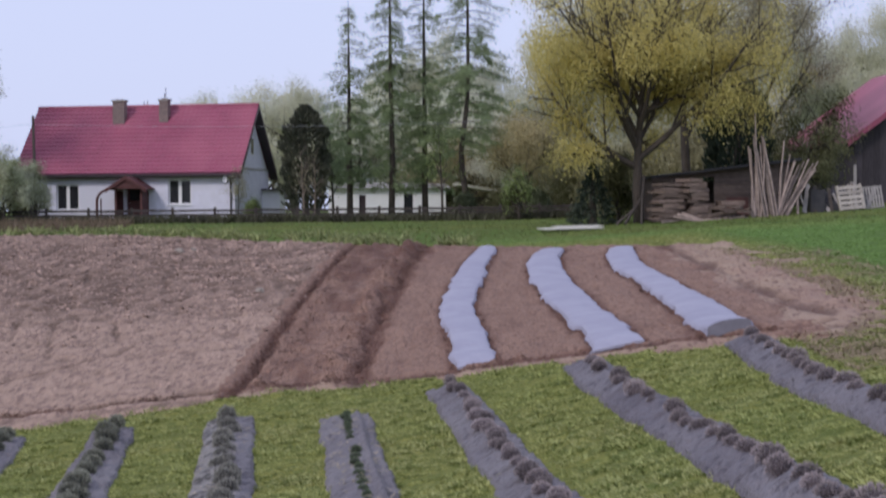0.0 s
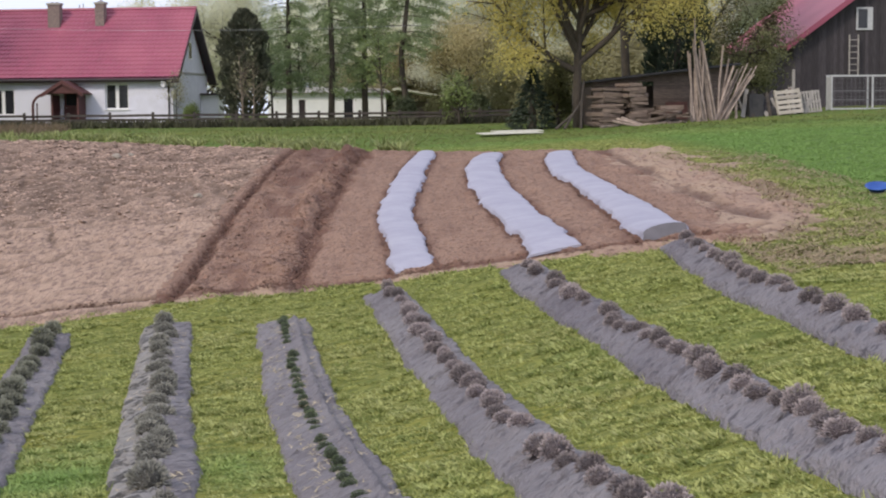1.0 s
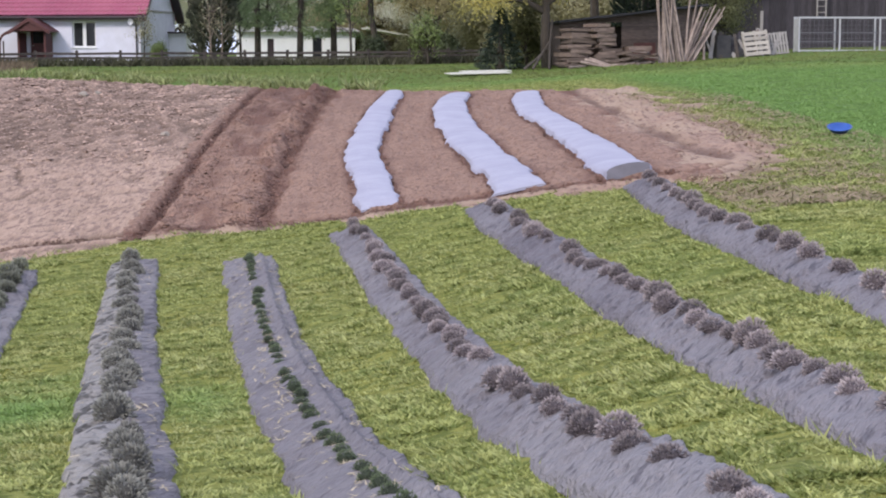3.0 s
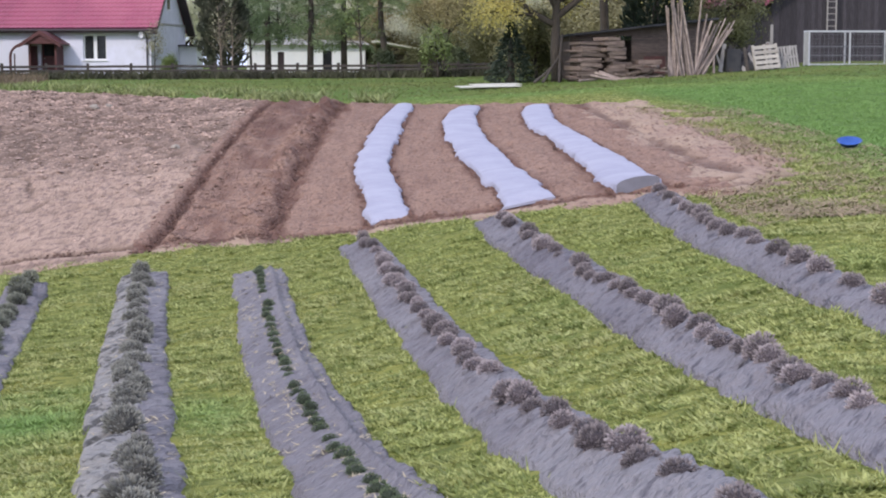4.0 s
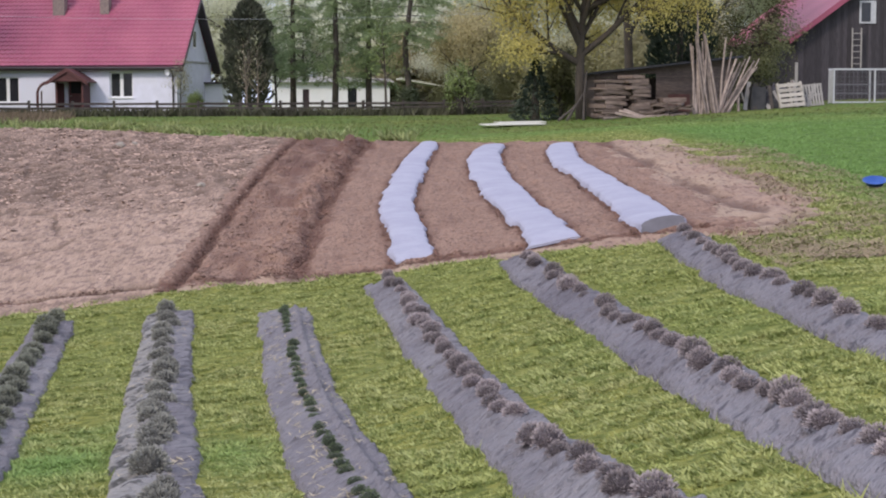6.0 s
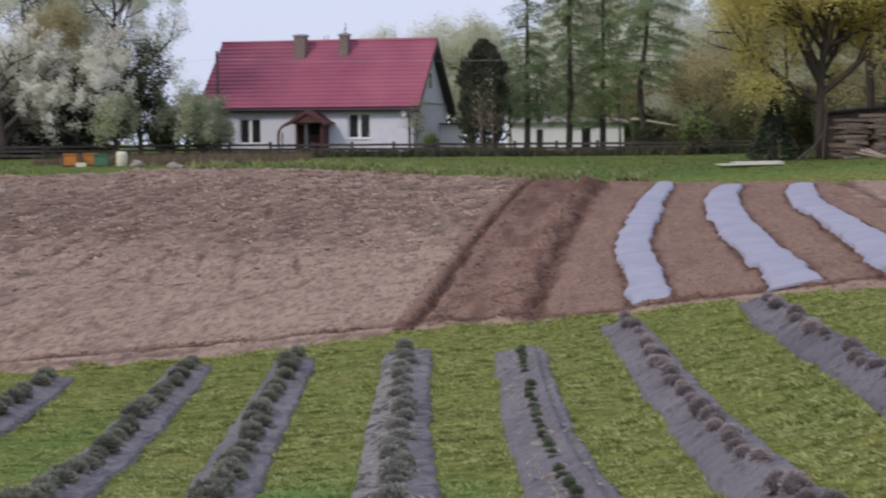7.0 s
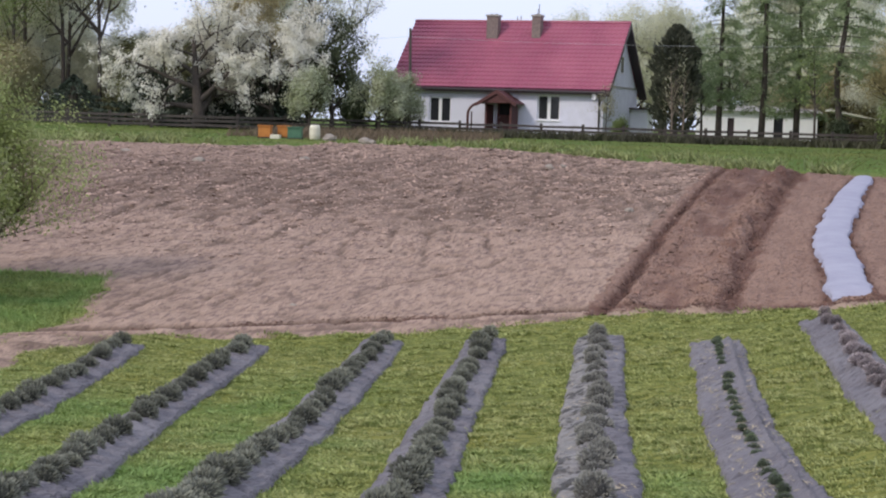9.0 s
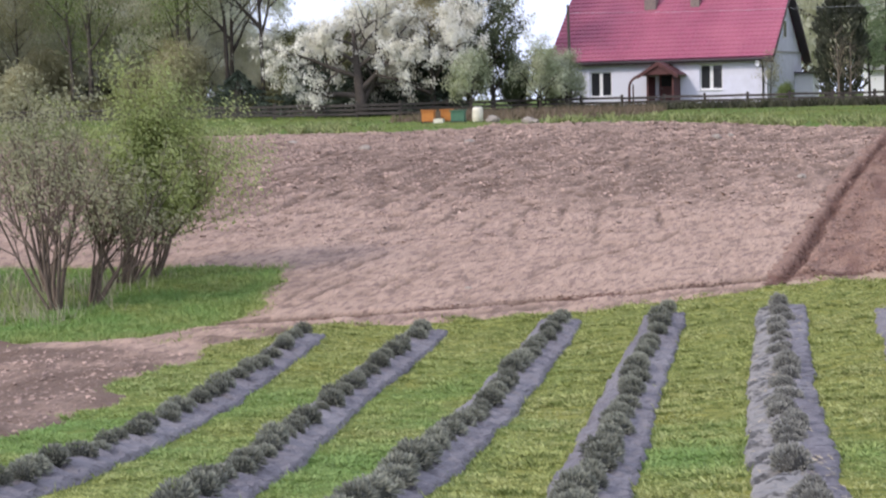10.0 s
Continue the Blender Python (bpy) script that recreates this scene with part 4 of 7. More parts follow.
def bush_geo(seed, stems=150, core=True, shag=1.0):
    """A clipped lavender cushion: a lumpy core bristling with fine upright stems."""
    r = np.random.RandomState(seed)
    vs, fs = [], []
    if core:
        bm = bmesh.new()
        bmesh.ops.create_icosphere(bm, subdivisions=2, radius=0.30)
        for v in bm.verts:
            k = 1 + 0.28 * noise.noise(v.co * 5.0 + Vector((seed, 0, 0)))
            v.co = Vector((v.co.x * k, v.co.y * k, max(-0.02, v.co.z * 0.95 * k + 0.16)))
        bm.verts.ensure_lookup_table()
        vs = [tuple(v.co) for v in bm.verts]
        fs = [tuple(v.index for v in f.verts) for f in bm.faces]
        bm.free()
    old = [1.2] * len(vs)   # old wood and painted inner shade at the core, paler shoots outside
    for _ in range(stems):
        a, b = r.rand() * 2 * math.pi, math.acos(1 - 1.3 * r.rand())
        d = Vector((math.sin(b) * math.cos(a), math.sin(b) * math.sin(a), math.cos(b)))
        p = d * (0.27 + 0.09 * r.rand()) + Vector((0, 0, 0.16))
        w = (d + Vector((r.normal(), r.normal(), r.normal() + 0.9)) * 0.28).normalized()
        tip = p + w * (0.08 + 0.06 * r.rand() ** (1 / shag)) * shag
        side = w.cross(Vector((r.normal(), r.normal(), r.normal())))
        side.normalize()
        side *= 0.016 + 0.012 * r.rand()
        i = len(vs)
        mid = p.lerp(tip, 0.65)
        vs += [tuple(p - side * 0.4), tuple(mid + side), tuple(tip), tuple(mid - side)]
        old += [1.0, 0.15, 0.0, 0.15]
        fs.append((i, i + 1, i + 2, i + 3))
    return vs, fs, old


PLANT_LABEL = {
    "lav_grey": "clipped lavender cushion, dormant grey-brown, in mulch fabric",
    "lav_young": "small young lavender plant, fresh green, in mulch fabric",
    "lav_silver": "shaggy silver-grey lavender cushion growing out of mulch fabric",
    "lav_green": "dense grey-green lavender cushion growing out of mulch fabric"}
masters = {}
for kind in PLANT_LABEL:
    for v in range(4):
        me = bpy.data.meshes.new("lavender_bush")
        geo = bush_geo(len(masters) * 11 + 3, 440 if kind != "lav_young" else 300, shag=1.7 if kind == "lav_green" else 1.25 if kind in ("lav_silver", "lav_grey") else 1.0)
        me.from_pydata(geo[0], [], geo[1])
        # carries the painted inner shade of the cushion as well as its old wood
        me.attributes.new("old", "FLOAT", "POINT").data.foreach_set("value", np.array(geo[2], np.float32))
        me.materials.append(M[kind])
        masters[kind, v] = me
rnd = random.Random(5)
for k, (line, (pts, kind, gap, size)) in enumerate(zip(LINES, ROWS)):
    bed(line, k, (0.40, 0.40, 0.40, 0.41, 0.41, 0.39, 0.38, 0.37, 0.37)[k])
    run = np.concatenate([[0], np.cumsum(np.linalg.norm(np.diff(line, axis=0), axis=1))])
    at_run = 0.3
    while at_run < run[-1] - 0.3:
        x, y = np.interp(at_run, run, line[:, 0]), np.interp(at_run, run, line[:, 1])
        x += rnd.uniform(-0.06, 0.06) * (1.4 if kind == "lav_silver" else 0.5 if kind == "lav_young" else 1)
        s = size * (rnd.uniform(0.85, 1.12) if kind == "lav_young" else rnd.uniform(0.75, 1.2))
        if rnd.random() > 0.065:
            ob = new("lavender_bush", masters[kind, rnd.randrange(4)])
            ob.matrix_world = Matrix.LocRotScale((x, y, ground(x, y, 0.10)), Euler((rnd.uniform(-0.1, 0.1), rnd.uniform(-0.1, 0.1), rnd.uniform(0, 6.28))), (s * rnd.uniform(0.9, 1.2), s * rnd.uniform(0.85, 1.1), s * rnd.uniform(0.7, 1.05)))
            tagged(ob, PLANT_LABEL[kind], "lavender plant", "lavender plants")
        at_run += gap * (rnd.uniform(0.88, 1.12) if kind == "lav_young" else rnd.uniform(0.74, 1.37))

# ---------------------------------------------------------------- fleece tunnels


def tunnel(points, k, widths):
    """Fleece laid slack over low hoops, its hem buried unevenly in the soil."""
    line = curve(points, 0.12)
    n, m = len(line), 25
    tan = np.gradient(line, axis=0)
    tan /= np.linalg.norm(tan, axis=1)[:, None]
    nor = np.stack([tan[:, 1], -tan[:, 0]], -1)
    run = np.concatenate([[0], np.cumsum(np.linalg.norm(np.diff(line, axis=0), axis=1))])
    total = run[-1]
    q = np.array(points)
    half = np.interp(line[:, 1], q[:, 1], widths)
    half = half - 0.10 * np.clip(1 - (total - run) / 0.5, 0, 1) + 0.03 * vnoise(run, run * 0 + 3 * k, 1.1)
    end = np.clip(np.minimum(run + (0.5 if k == 3 else 0), total - run) / 0.5, 0.02, 1) ** 0.5
    tall = 0.13 + (0.09 if k == 3 else 0.0) * np.exp(-run / 0.9) + 0.03 * vnoise(run, run * 0 + k, 2.4)
    vs = []
    for j in range(m):
        a = math.pi * j / (m - 1)
        c, s = -math.cos(a), math.sin(a)
        hem = abs(c) > 0.96
        fray = 0.15 * vnoise(run, run * 0 + 5 * k + (50 if c > 0 else 0), 0.85) + 0.10 * vnoise(run, run * 0 + 9 * k + (30 if c > 0 else 0), 0.30)
        off = c * half + np.sign(c) * fray * (1.0 if hem else max(0.0, (abs(c) - 0.7) * 2))
        p = line + nor * np.asarray(off)[:, None]
        crease = 0.30 - np.abs(vnoise(run * 0.6 + 1.2 * c, np.full(n, c * 2.2 + 7 * k), 0.35))
        wr = 0.011 * crease + 0.012 * vnoise(run, np.full(n, c * 0.9 + 3 * k), 0.9)
        z = land(p[:, 0], p[:, 1]) + tall * s ** 0.55 * end + wr * (0.2 + s) * (s > 0.05) + (0.075 if not hem else 0.045)
        vs.append(np.stack([p[:, 0], p[:, 1], z], -1))
    v = np.stack(vs, 1).reshape(-1, 3)
    idx = np.arange(n * m).reshape(n, m)
    f = np.stack([idx[:-1, :-1], idx[:-1, 1:], idx[1:, 1:], idx[1:, :-1]], -1).reshape(-1, 4).tolist()
    root = empty("fleece_tunnel", pose(line[0, 0], line[0, 1], ground(line[0, 0], line[0, 1])), "long low tunnel of white garden fleece laid over tilled soil", "garden tunnel", "fleece tunnels")
    v = v - np.array(root.matrix_world.translation)
    part("cover", (v.tolist(), f), "fleece", root, smooth=True)
    for e, row in enumerate((idx[0], idx[-1])):
        ring = v[row]
        mid = ring.mean(0)
        part("end_flap", (ring.tolist() + [mid.tolist()], [(i, i + 1, m) for i in range(m - 1)] + [(m - 1, 0, m)]), "flap" if (k, e) == (3, 0) else "fleece", root, "grey plastic sheet closing the end" if (k, e) == (3, 0) else "")


for k, (line, widths) in enumerate(TUNNELS, 1):
    tunnel(line, k, widths)

# ---------------------------------------------------------------- trees


class Tree:
    def __init__(self, seed):
        self.r = random.Random(seed)
        self.wood, self.tips, self.bare_tips = [], [], False

    def limb(self, p, d, length, r0, level, spec):
        """One limb and, from it, the next ones. spec: per level (children, ratio, spread, droop)."""
        n = 5 if level < 2 else 3
        pts, rad = [Vector(p)], [r0]
        d = Vector(d).normalized()
        for i in range(n):
            wob = spec["wobble"] * (0.4 if level == 0 else 1)
            d = (d + Vector((self.r.gauss(0, wob), self.r.gauss(0, wob), self.r.gauss(0, wob * 0.5) + spec["lift"] * (1 if level else 0)))).normalized()
            pts.append(pts[-1] + d * length / n)
            rad.append(r0 * (1 - (i + 1) / n * spec["taper"]))
        if not (self.bare_tips and level >= len(spec["kids"])):
            self.wood.append(tube(pts, rad, 7 if level == 0 else (5 if level == 1 else 3), cap=level == 0))
        if level >= len(spec["kids"]):
            self.tips += pts[1:]
            return
        count, ratio, spread, start = spec["kids"][level]
        for c in range(count):
            f = start + (1 - start) * (c + self.r.random()) / count
            i = min(n - 1, int(f * n))
            q = pts[i].lerp(pts[i + 1], f * n - i)
            a = c * 2.4 + self.r.uniform(-0.6, 0.6)
            axis = (pts[i + 1] - pts[i]).normalized()
            s = axis.orthogonal().normalized()
            s.rotate(Matrix.Rotation(a, 3, axis))
            ang = radians(spread) * self.r.uniform(0.7, 1.25)
            nd = axis * math.cos(ang) + s * math.sin(ang)
            self.limb(q, nd, length * ratio * self.r.uniform(0.75, 1.2) * (1.15 - 0.45 * f), rad[i] * 0.62, level + 1, spec)
        self.tips.append(pts[-1])


def leaves(points, per, radius, size, seed, flat=0.0, narrow=1.0, facing=1.5, far=False):
    """Many small leaf blades round the given points, as one mesh."""
    r = np.random.RandomState(seed)
    pts = np.repeat(np.array([tuple(p) for p in points]), per, axis=0)
    n = len(pts)
    c = pts + r.normal(size=(n, 3)) * radius * np.array([1, 1, 1 - flat])
    mid = pts.mean(0) - np.array([0, 0, 0.5])
    away = c - mid
    away /= np.linalg.norm(away, axis=1)[:, None] + 1e-6
    nor = r.normal(size=(n, 3)) * 0.6 + facing * (away + np.array([0, 0, 0.5]))
    nor /= np.linalg.norm(nor, axis=1)[:, None]
    a = np.cross(nor, r.normal(size=(n, 3)))
    a /= np.linalg.norm(a, axis=1)[:, None]
    b = np.cross(nor, a)
    s = size * (0.6 + 0.8 * r.rand(n))[:, None]
    a, b = a * s, b * s * narrow
    if far:
        v = np.stack([c - 1.2 * a - 0.8 * b, c + 1.2 * a - 0.8 * b, c + 1.2 * b], 1).reshape(-1, 3)
        return v.tolist(), np.arange(3 * n).reshape(-1, 3).tolist()
    v = np.stack([c - a, c + b, c + a, c - b], 1).reshape(-1, 3)
    f = np.arange(4 * n).reshape(-1, 4)
    return v.tolist(), f.tolist()


SPEC = {
    "broad": dict(wobble=0.10, lift=0.05, taper=0.75, kids=[(9, 0.62, 52, 0.30), (7, 0.55, 48, 0.25), (5, 0.5, 45, 0.2)]),
    "round": dict(wobble=0.14, lift=0.0, taper=0.75, kids=[(9, 0.72, 58, 0.22), (6, 0.55, 50, 0.25), (3, 0.5, 45, 0.3)]),
    "maple": dict(wobble=0.09, lift=0.045, taper=0.72, kids=[(20, 1.15, 60, 0.30), (9, 0.48, 42, 0.2), (6, 0.42, 44, 0.15)]),
    "cherry": dict(wobble=0.17, lift=-0.015, taper=0.75, kids=[(12, 0.78, 66, 0.14), (6, 0.6, 52, 0.22), (4, 0.5, 50, 0.2)]),
    "slender": dict(wobble=0.05, lift=0.06, taper=0.85, kids=[(14, 0.26, 50, 0.3), (5, 0.5, 40, 0.3)]),
}


def make_tree(name, label, category, x, y, height, r0, spec, leaf, per, radius, size, seed, bark="bark", lean=(0, 0), trunk=0.55, group="", flat=0.0, narrow=0.7, crown_from=0.0, keep=1.0, reach=0.0, gaps=None, thin=None):
    root = empty(name, pose(x, y, ground(x, y) - 0.05), label, category, group)
    t = Tree(seed)
    t.bare_tips = name == "woodland_tree"
    t.limb((0, 0, 0), (lean[0], lean[1], 1), height * trunk, r0, 0, SPEC[spec])
    top = max(p.z for p in t.tips)
    k = height / top
    wood = join(*t.wood)
    wood = [(v[0], v[1], v[2] * k) for v in map(tuple, wood[0])], wood[1]
    tips = [Vector((p.x, p.y, p.z * k)) for p in t.tips]
    if reach:
        far = np.percentile([math.hypot(p.x, p.y) for p in tips], 92)
        s = reach / far
        wood = [(v[0] * s, v[1] * s, v[2]) for v in wood[0]], wood[1]
        tips = [Vector((p.x * s, p.y * s, p.z)) for p in tips]
    part("trunk", wood, bark, root, smooth=True)
    tips = [p for p in tips if p.z > crown_from and t.r.random() < keep]
    if thin:   # sparse inside and towards the top: height, share, inner radius
        tips = [p for p in tips if t.r.random() < (thin[1] if p.z > thin[0] or math.hypot(p.x, p.y) < thin[2] else 1)]
    if gaps:   # leaf masses with open gaps between them
        tips = [p for p in tips if noise.noise(p * gaps[0] + Vector((seed, 0, 0))) > gaps[1]]
    part("crown", leaves(tips, per, radius, size, seed + 1, flat, narrow, far=name in ("woodland_tree", "larch_tree", "poplar_tree", "bare_tree")), leaf, root)
    return root


def conifer(name, label, category, x, y, height, width, leaf, seed, slim=False, base=0.0, blades=5200, bare=0.08):
    """Dense evergreen: a mantle of drooping sprays round a trunk."""
    root = empty(name, pose(x, y, ground(x, y) - 0.05), label, category)
    part("trunk", tube([(0, 0, 0), (0, 0, height * 0.95)], [width * 0.09, 0.02], 7), "bark", root)
    r = np.random.RandomState(seed)
    h = r.rand(blades) ** (0.8 if slim else 1.25)
    if slim:
        prof = np.minimum(1, (1 - h) * 3.6) ** 0.6 * (0.82 + 0.18 * np.minimum(1, h * 5))
    else:
        prof = (1 - h) ** 0.9
    ang = r.rand(blades) * 2 * math.pi
    lump = 1 + 0.25 * np.sin(ang * 3 + h * 9 + seed) * np.sin(h * 23 + seed)
    if not slim:
        lump *= 0.7 + 0.3 * np.abs(np.sin(h * 26))
    rad = width / 2 * prof * lump * np.sqrt(0.35 + 0.65 * r.rand(blades))
    z = base + height * (bare + (1 - bare) * h)
    c = np.stack([rad * np.cos(ang), rad * np.sin(ang), z], -1)
    out = np.stack([np.cos(ang), np.sin(ang), np.where(slim, 1.2, -0.35) * np.ones(blades)], -1) + r.normal(size=(blades, 3)) * 0.35
    out /= np.linalg.norm(out, axis=1)[:, None]
    side = np.cross(out, r.normal(size=(blades, 3)))
    side /= np.linalg.norm(side, axis=1)[:, None]
    s = (0.22 if slim else 0.3) * (0.6 + 0.7 * r.rand(blades))[:, None] * min(1, height / 7)
    v = np.stack([c - out * s * 0.5, c + side * s * 0.35, c + out * s, c - side * s * 0.35], 1).reshape(-1, 3)
    part("crown", (v.tolist(), np.arange(4 * blades).reshape(-1, 4).tolist()), leaf, root)
    return root


# the big maple beside the wood store, and the trees behind it
make_tree("maple_tree", "big spreading maple with yellow-green spring leaves beside the wood stacks", "tree", 18.0, 72.2, 14.0, 0.27, "maple", "leaf_maple", 62, 0.34, 0.055, 24, crown_from=2.0, trunk=0.40, lean=(-0.08, 0), reach=5.3, gaps=(0.5, -0.32), thin=(7.8, 0.16, 1.1))
make_tree("bare_tree", "tall tree with sparse olive spring buds behind the shed", "tree", 23.5, 84.0, 17.0, 0.28, "broad", "leaf_bud", 24, 0.36, 0.05, 33, trunk=0.6)
make_tree("bare_tree", "tall tree with sparse olive spring buds behind the shed", "tree", 29.0, 88.0, 16.0, 0.24, "broad", "leaf_bud", 24, 0.36, 0.05, 35, trunk=0.55)
make_tree("olive_shrub", "tall shrub in brownish olive bud beside the barn", "shrub", 28.4, 79.0, 6.6, 0.16, "cherry", "leaf_shade", 18, 0.24, 0.06, 14, trunk=0.6, reach=2.0, gaps=(0.8, -0.15), crown_from=1.0)
conifer("spruce_tree", "dark green spruce behind the shed roof", "tree", 24.7, 79.5, 6.6, 3.2, "leaf_dark", 4, slim=True)
conifer("spruce_tree", "small dark spruce beside the maple trunk", "tree", 16.45, 74.5, 2.9, 2.5, "leaf_dark", 5, blades=2600, bare=0.02)
# larches beside the house


def larch(x, y, height, width, low, seed, kink=0.0):
    """Slim trunk with tiers of drooping boughs hung with short needle sprays."""
    r = random.Random(seed)
    root = empty("larch_tree", pose(x, y, ground(x, y) - 0.05), "tall slim larch with thin fresh green needles", "tree", "larches")
    bend = lambda z: kink * math.exp(-((z - 4) / 2.5) ** 2)
    zs = np.linspace(0, height, 14)
    part("trunk", tube([(bend(z), 0, z) for z in zs], [0.23 * (1 - 0.93 * z / height) for z in zs], 7), "bark", root, smooth=True)
    boughs, sprays = [], []
    z, turn = low, 0.0
    while z < height - 0.3:
        f = (height - z) / (height - low)
        for c in range(r.choice((2, 3, 3, 4))):
            turn += 2.2 + r.uniform(-0.5, 0.5)
            length = width / 2 * (0.18 + 0.95 * f ** 0.7) * r.uniform(0.55, 1.25)
            if z < low + 0.9:
                length *= r.uniform(0.5, 0.9)
            pts = []
            for i in range(5):
                u = i / 4
                a = turn + 0.25 * u * r.uniform(-1, 1)
                pts.append(Vector((bend(z) + math.cos(a) * length * u, math.sin(a) * length * u, z + length * (0.10 * u - 0.42 * u * u + 0.12 * u ** 4))))
            boughs.append(tube(pts, [0.035, 0.028, 0.02, 0.014, 0.006], 3, cap=False))
            if r.random() < 0.06:
                continue
            n = max(3, int(length / 0.11))
            for i in range(n):
                u = 0.18 + 0.82 * (i + r.random()) / n
                k = min(3, int(u * 4))
                p = pts[k].lerp(pts[k + 1], u * 4 - k)
                side = Vector((-math.sin(turn), math.cos(turn), 0)) * r.gauss(0, 0.14 * length * (1.1 - u))
                sprays.append(p + side - Vector((0, 0, 0.06 + 0.12 * r.random())))
        z += r.uniform(0.26, 0.62)
    part("branchwork", join(*boughs), "bark", root)
    part("crown", leaves(sprays, 14, 0.11, 0.058, seed + 1, -0.1, 0.7, far=True), "leaf_larch", root)


for i, (x, y, h, w, low, kink) in enumerate(((8.4, 112, 14.4, 4.6, 2.6, 0.0), (11.05, 111, 19.5, 4.8, 2.4, 0.1), (13.4, 112, 18.5, 4.2, 2.2, 0.0), (15.9, 109, 19.5, 7.6, 4.4, -0.5))):
    larch(x, y, h, w, low, 50 + i, kink)
conifer("thuja_tree", "tall dark columnar thuja beside the house gable", "tree", 5.25, 107.0, 7.2, 2.9, "thuja", 9, slim=True)
make_tree("fruit_tree", "small round fruit tree with light green leaves by the fence", "tree", 17.1, 97.0, 3.3, 0.11, "round", "leaf_green", 3, 0.16, 0.07, 61, trunk=0.4)
make_tree("fruit_tree", "low leafy shrub tree near the wood stacks", "tree", 18.1, 76.5, 3.2, 0.10, "round", "leaf_shade", 16, 0.24, 0.06, 63, trunk=0.4)
make_tree("fruit_tree", "slender tree with light green leaves by the fence", "tree", 13.2, 101.5, 6.0, 0.09, "slender", "leaf_green", 3, 0.3, 0.08, 65, trunk=0.9)
make_tree("sapling", "slim pale sapling with few leaves in front of the thuja", "tree", 5.0, 104.2, 5.2, 0.07, "slender", "leaf_wood", 1, 0.2, 0.035, 67, bark="bark_pale", trunk=0.9, lean=(-0.05, 0))
make_tree("sapling", "slim pale sapling with few leaves in front of the thuja", "tree", 5.6, 104.0, 4.6, 0.06, "slender", "leaf_wood", 1, 0.2, 0.035, 68, bark="bark_pale", trunk=0.9, lean=(0.06, 0))
for i, (x, y, h, w) in enumerate(((10.9, 137, 9.6, 3.0), (16.8, 134.5, 9.8, 2.3), (13.9, 138, 10.4, 2.4))):
    make_tree("blossom_tree", "pale grey blossoming tree behind the low outbuilding", "tree", x, y, h, 0.14, "broad", "leaf_poplar", 34, 0.24, 0.07, 140 + i, trunk=0.5, reach=w, crown_from=2.8, gaps=(0.6, -0.15))
make_tree("leafy_tree", "small grey-green leafy tree between the thuja and the larches", "tree", 7.1, 108.8, 6.2, 0.1, "slender", "leaf_larch", 16, 0.3, 0.06, 144, trunk=0.9)
for i, (x, y, h) in enumerate(((14.9, 104.5, 1.5), (17.2, 106.0, 1.5), (19.4, 104.0, 1.6))):
    make_tree("leafy_shrub", "low dark tangled shrub behind the rail fence", "shrub", x, y, h, 0.06, "round", "leaf_shade" if i % 2 else "leaf_deep", 16, 0.24, 0.06, 150 + i, trunk=0.3)
make_tree("garden_shrub", "low fresh green shrub at the foot of the farmhouse", "shrub", 1.9, 106.8, 1.3, 0.05, "round", "leaf_green", 14, 0.16, 0.05, 70, trunk=0.3)
make_tree("vine", "thin bare climbing shrub at the corner of the farmhouse", "shrub", 1.05, 108.7, 3.6, 0.05, "slender", "leaf_haze", 4, 0.15, 0.05, 69, trunk=0.9)
# blossom trees left of the house
make_tree("cherry_tree", "old wide cherry tree covered in white blossom", "tree", -22.0, 95.0, 8.0, 0.30, "cherry", "blossom", 44, 0.16, 0.065, 71, trunk=0.5, group="cherries", crown_from=0.7, reach=4.6, gaps=(0.55, -0.25), lean=(-0.12, 0))
make_tree("cherry_tree", "tall cherry tree covered in white blossom", "tree", -18.3, 97.0, 8.6, 0.22, "cherry", "blossom", 42, 0.15, 0.065, 73, trunk=0.55, group="cherries", crown_from=2.2, reach=3.1, gaps=(0.6, -0.22))
make_tree("cherry_tree", "low fruit bush with greenish white blossom by the house", "tree", -12.2, 98.5, 4.4, 0.12, "round", "blossom_green", 22, 0.2, 0.06, 75, trunk=0.45, group="cherries", gaps=(0.9, -0.12))
make_tree("cherry_tree", "low fruit bush with greenish white blossom by the house", "tree", -15.6, 94.0, 3.8, 0.10, "round", "blossom_green", 22, 0.2, 0.06, 77, trunk=0.45, group="cherries", gaps=(0.9, -0.12))
make_tree("cherry_tree", "low fruit bush with greenish white blossom by the house", "tree", -11.0, 101.0, 3.6, 0.10, "round", "blossom_green", 22, 0.2, 0.06, 78, trunk=0.4, group="cherries", gaps=(0.9, -0.12))
make_tree("leafy_tree", "tree in olive green spring leaf between the blossom trees", "tree", -20.6, 100.0, 9.2, 0.2, "broad", "leaf_olive", 30, 0.26, 0.05, 79, trunk=0.55, reach=2.4)
make_tree("leafy_shrub", "low dark green shrub by the fence", "shrub", -13.9, 101.0, 2.9, 0.08, "round", "leaf_deep", 22, 0.24, 0.07, 81, trunk=0.3)
make_tree("leafy_shrub", "low dark green shrub by the fence", "shrub", -11.8, 103.0, 2.4, 0.08, "round", "leaf_shade", 22, 0.24, 0.07, 82, trunk=0.3)
make_tree("leafy_tree", "dark green leafy tree beside the blossom", "tree", -15.6, 102.5, 7.6, 0.2, "round", "leaf_deep", 26, 0.26, 0.07, 80, trunk=0.5, reach=2.3)
conifer("spruce_tree", "dark shrubby conifer under the blossom trees", "tree", -19.0, 98.8, 4.6, 6.0, "leaf_dark", 12, bare=0.0, blades=8000)
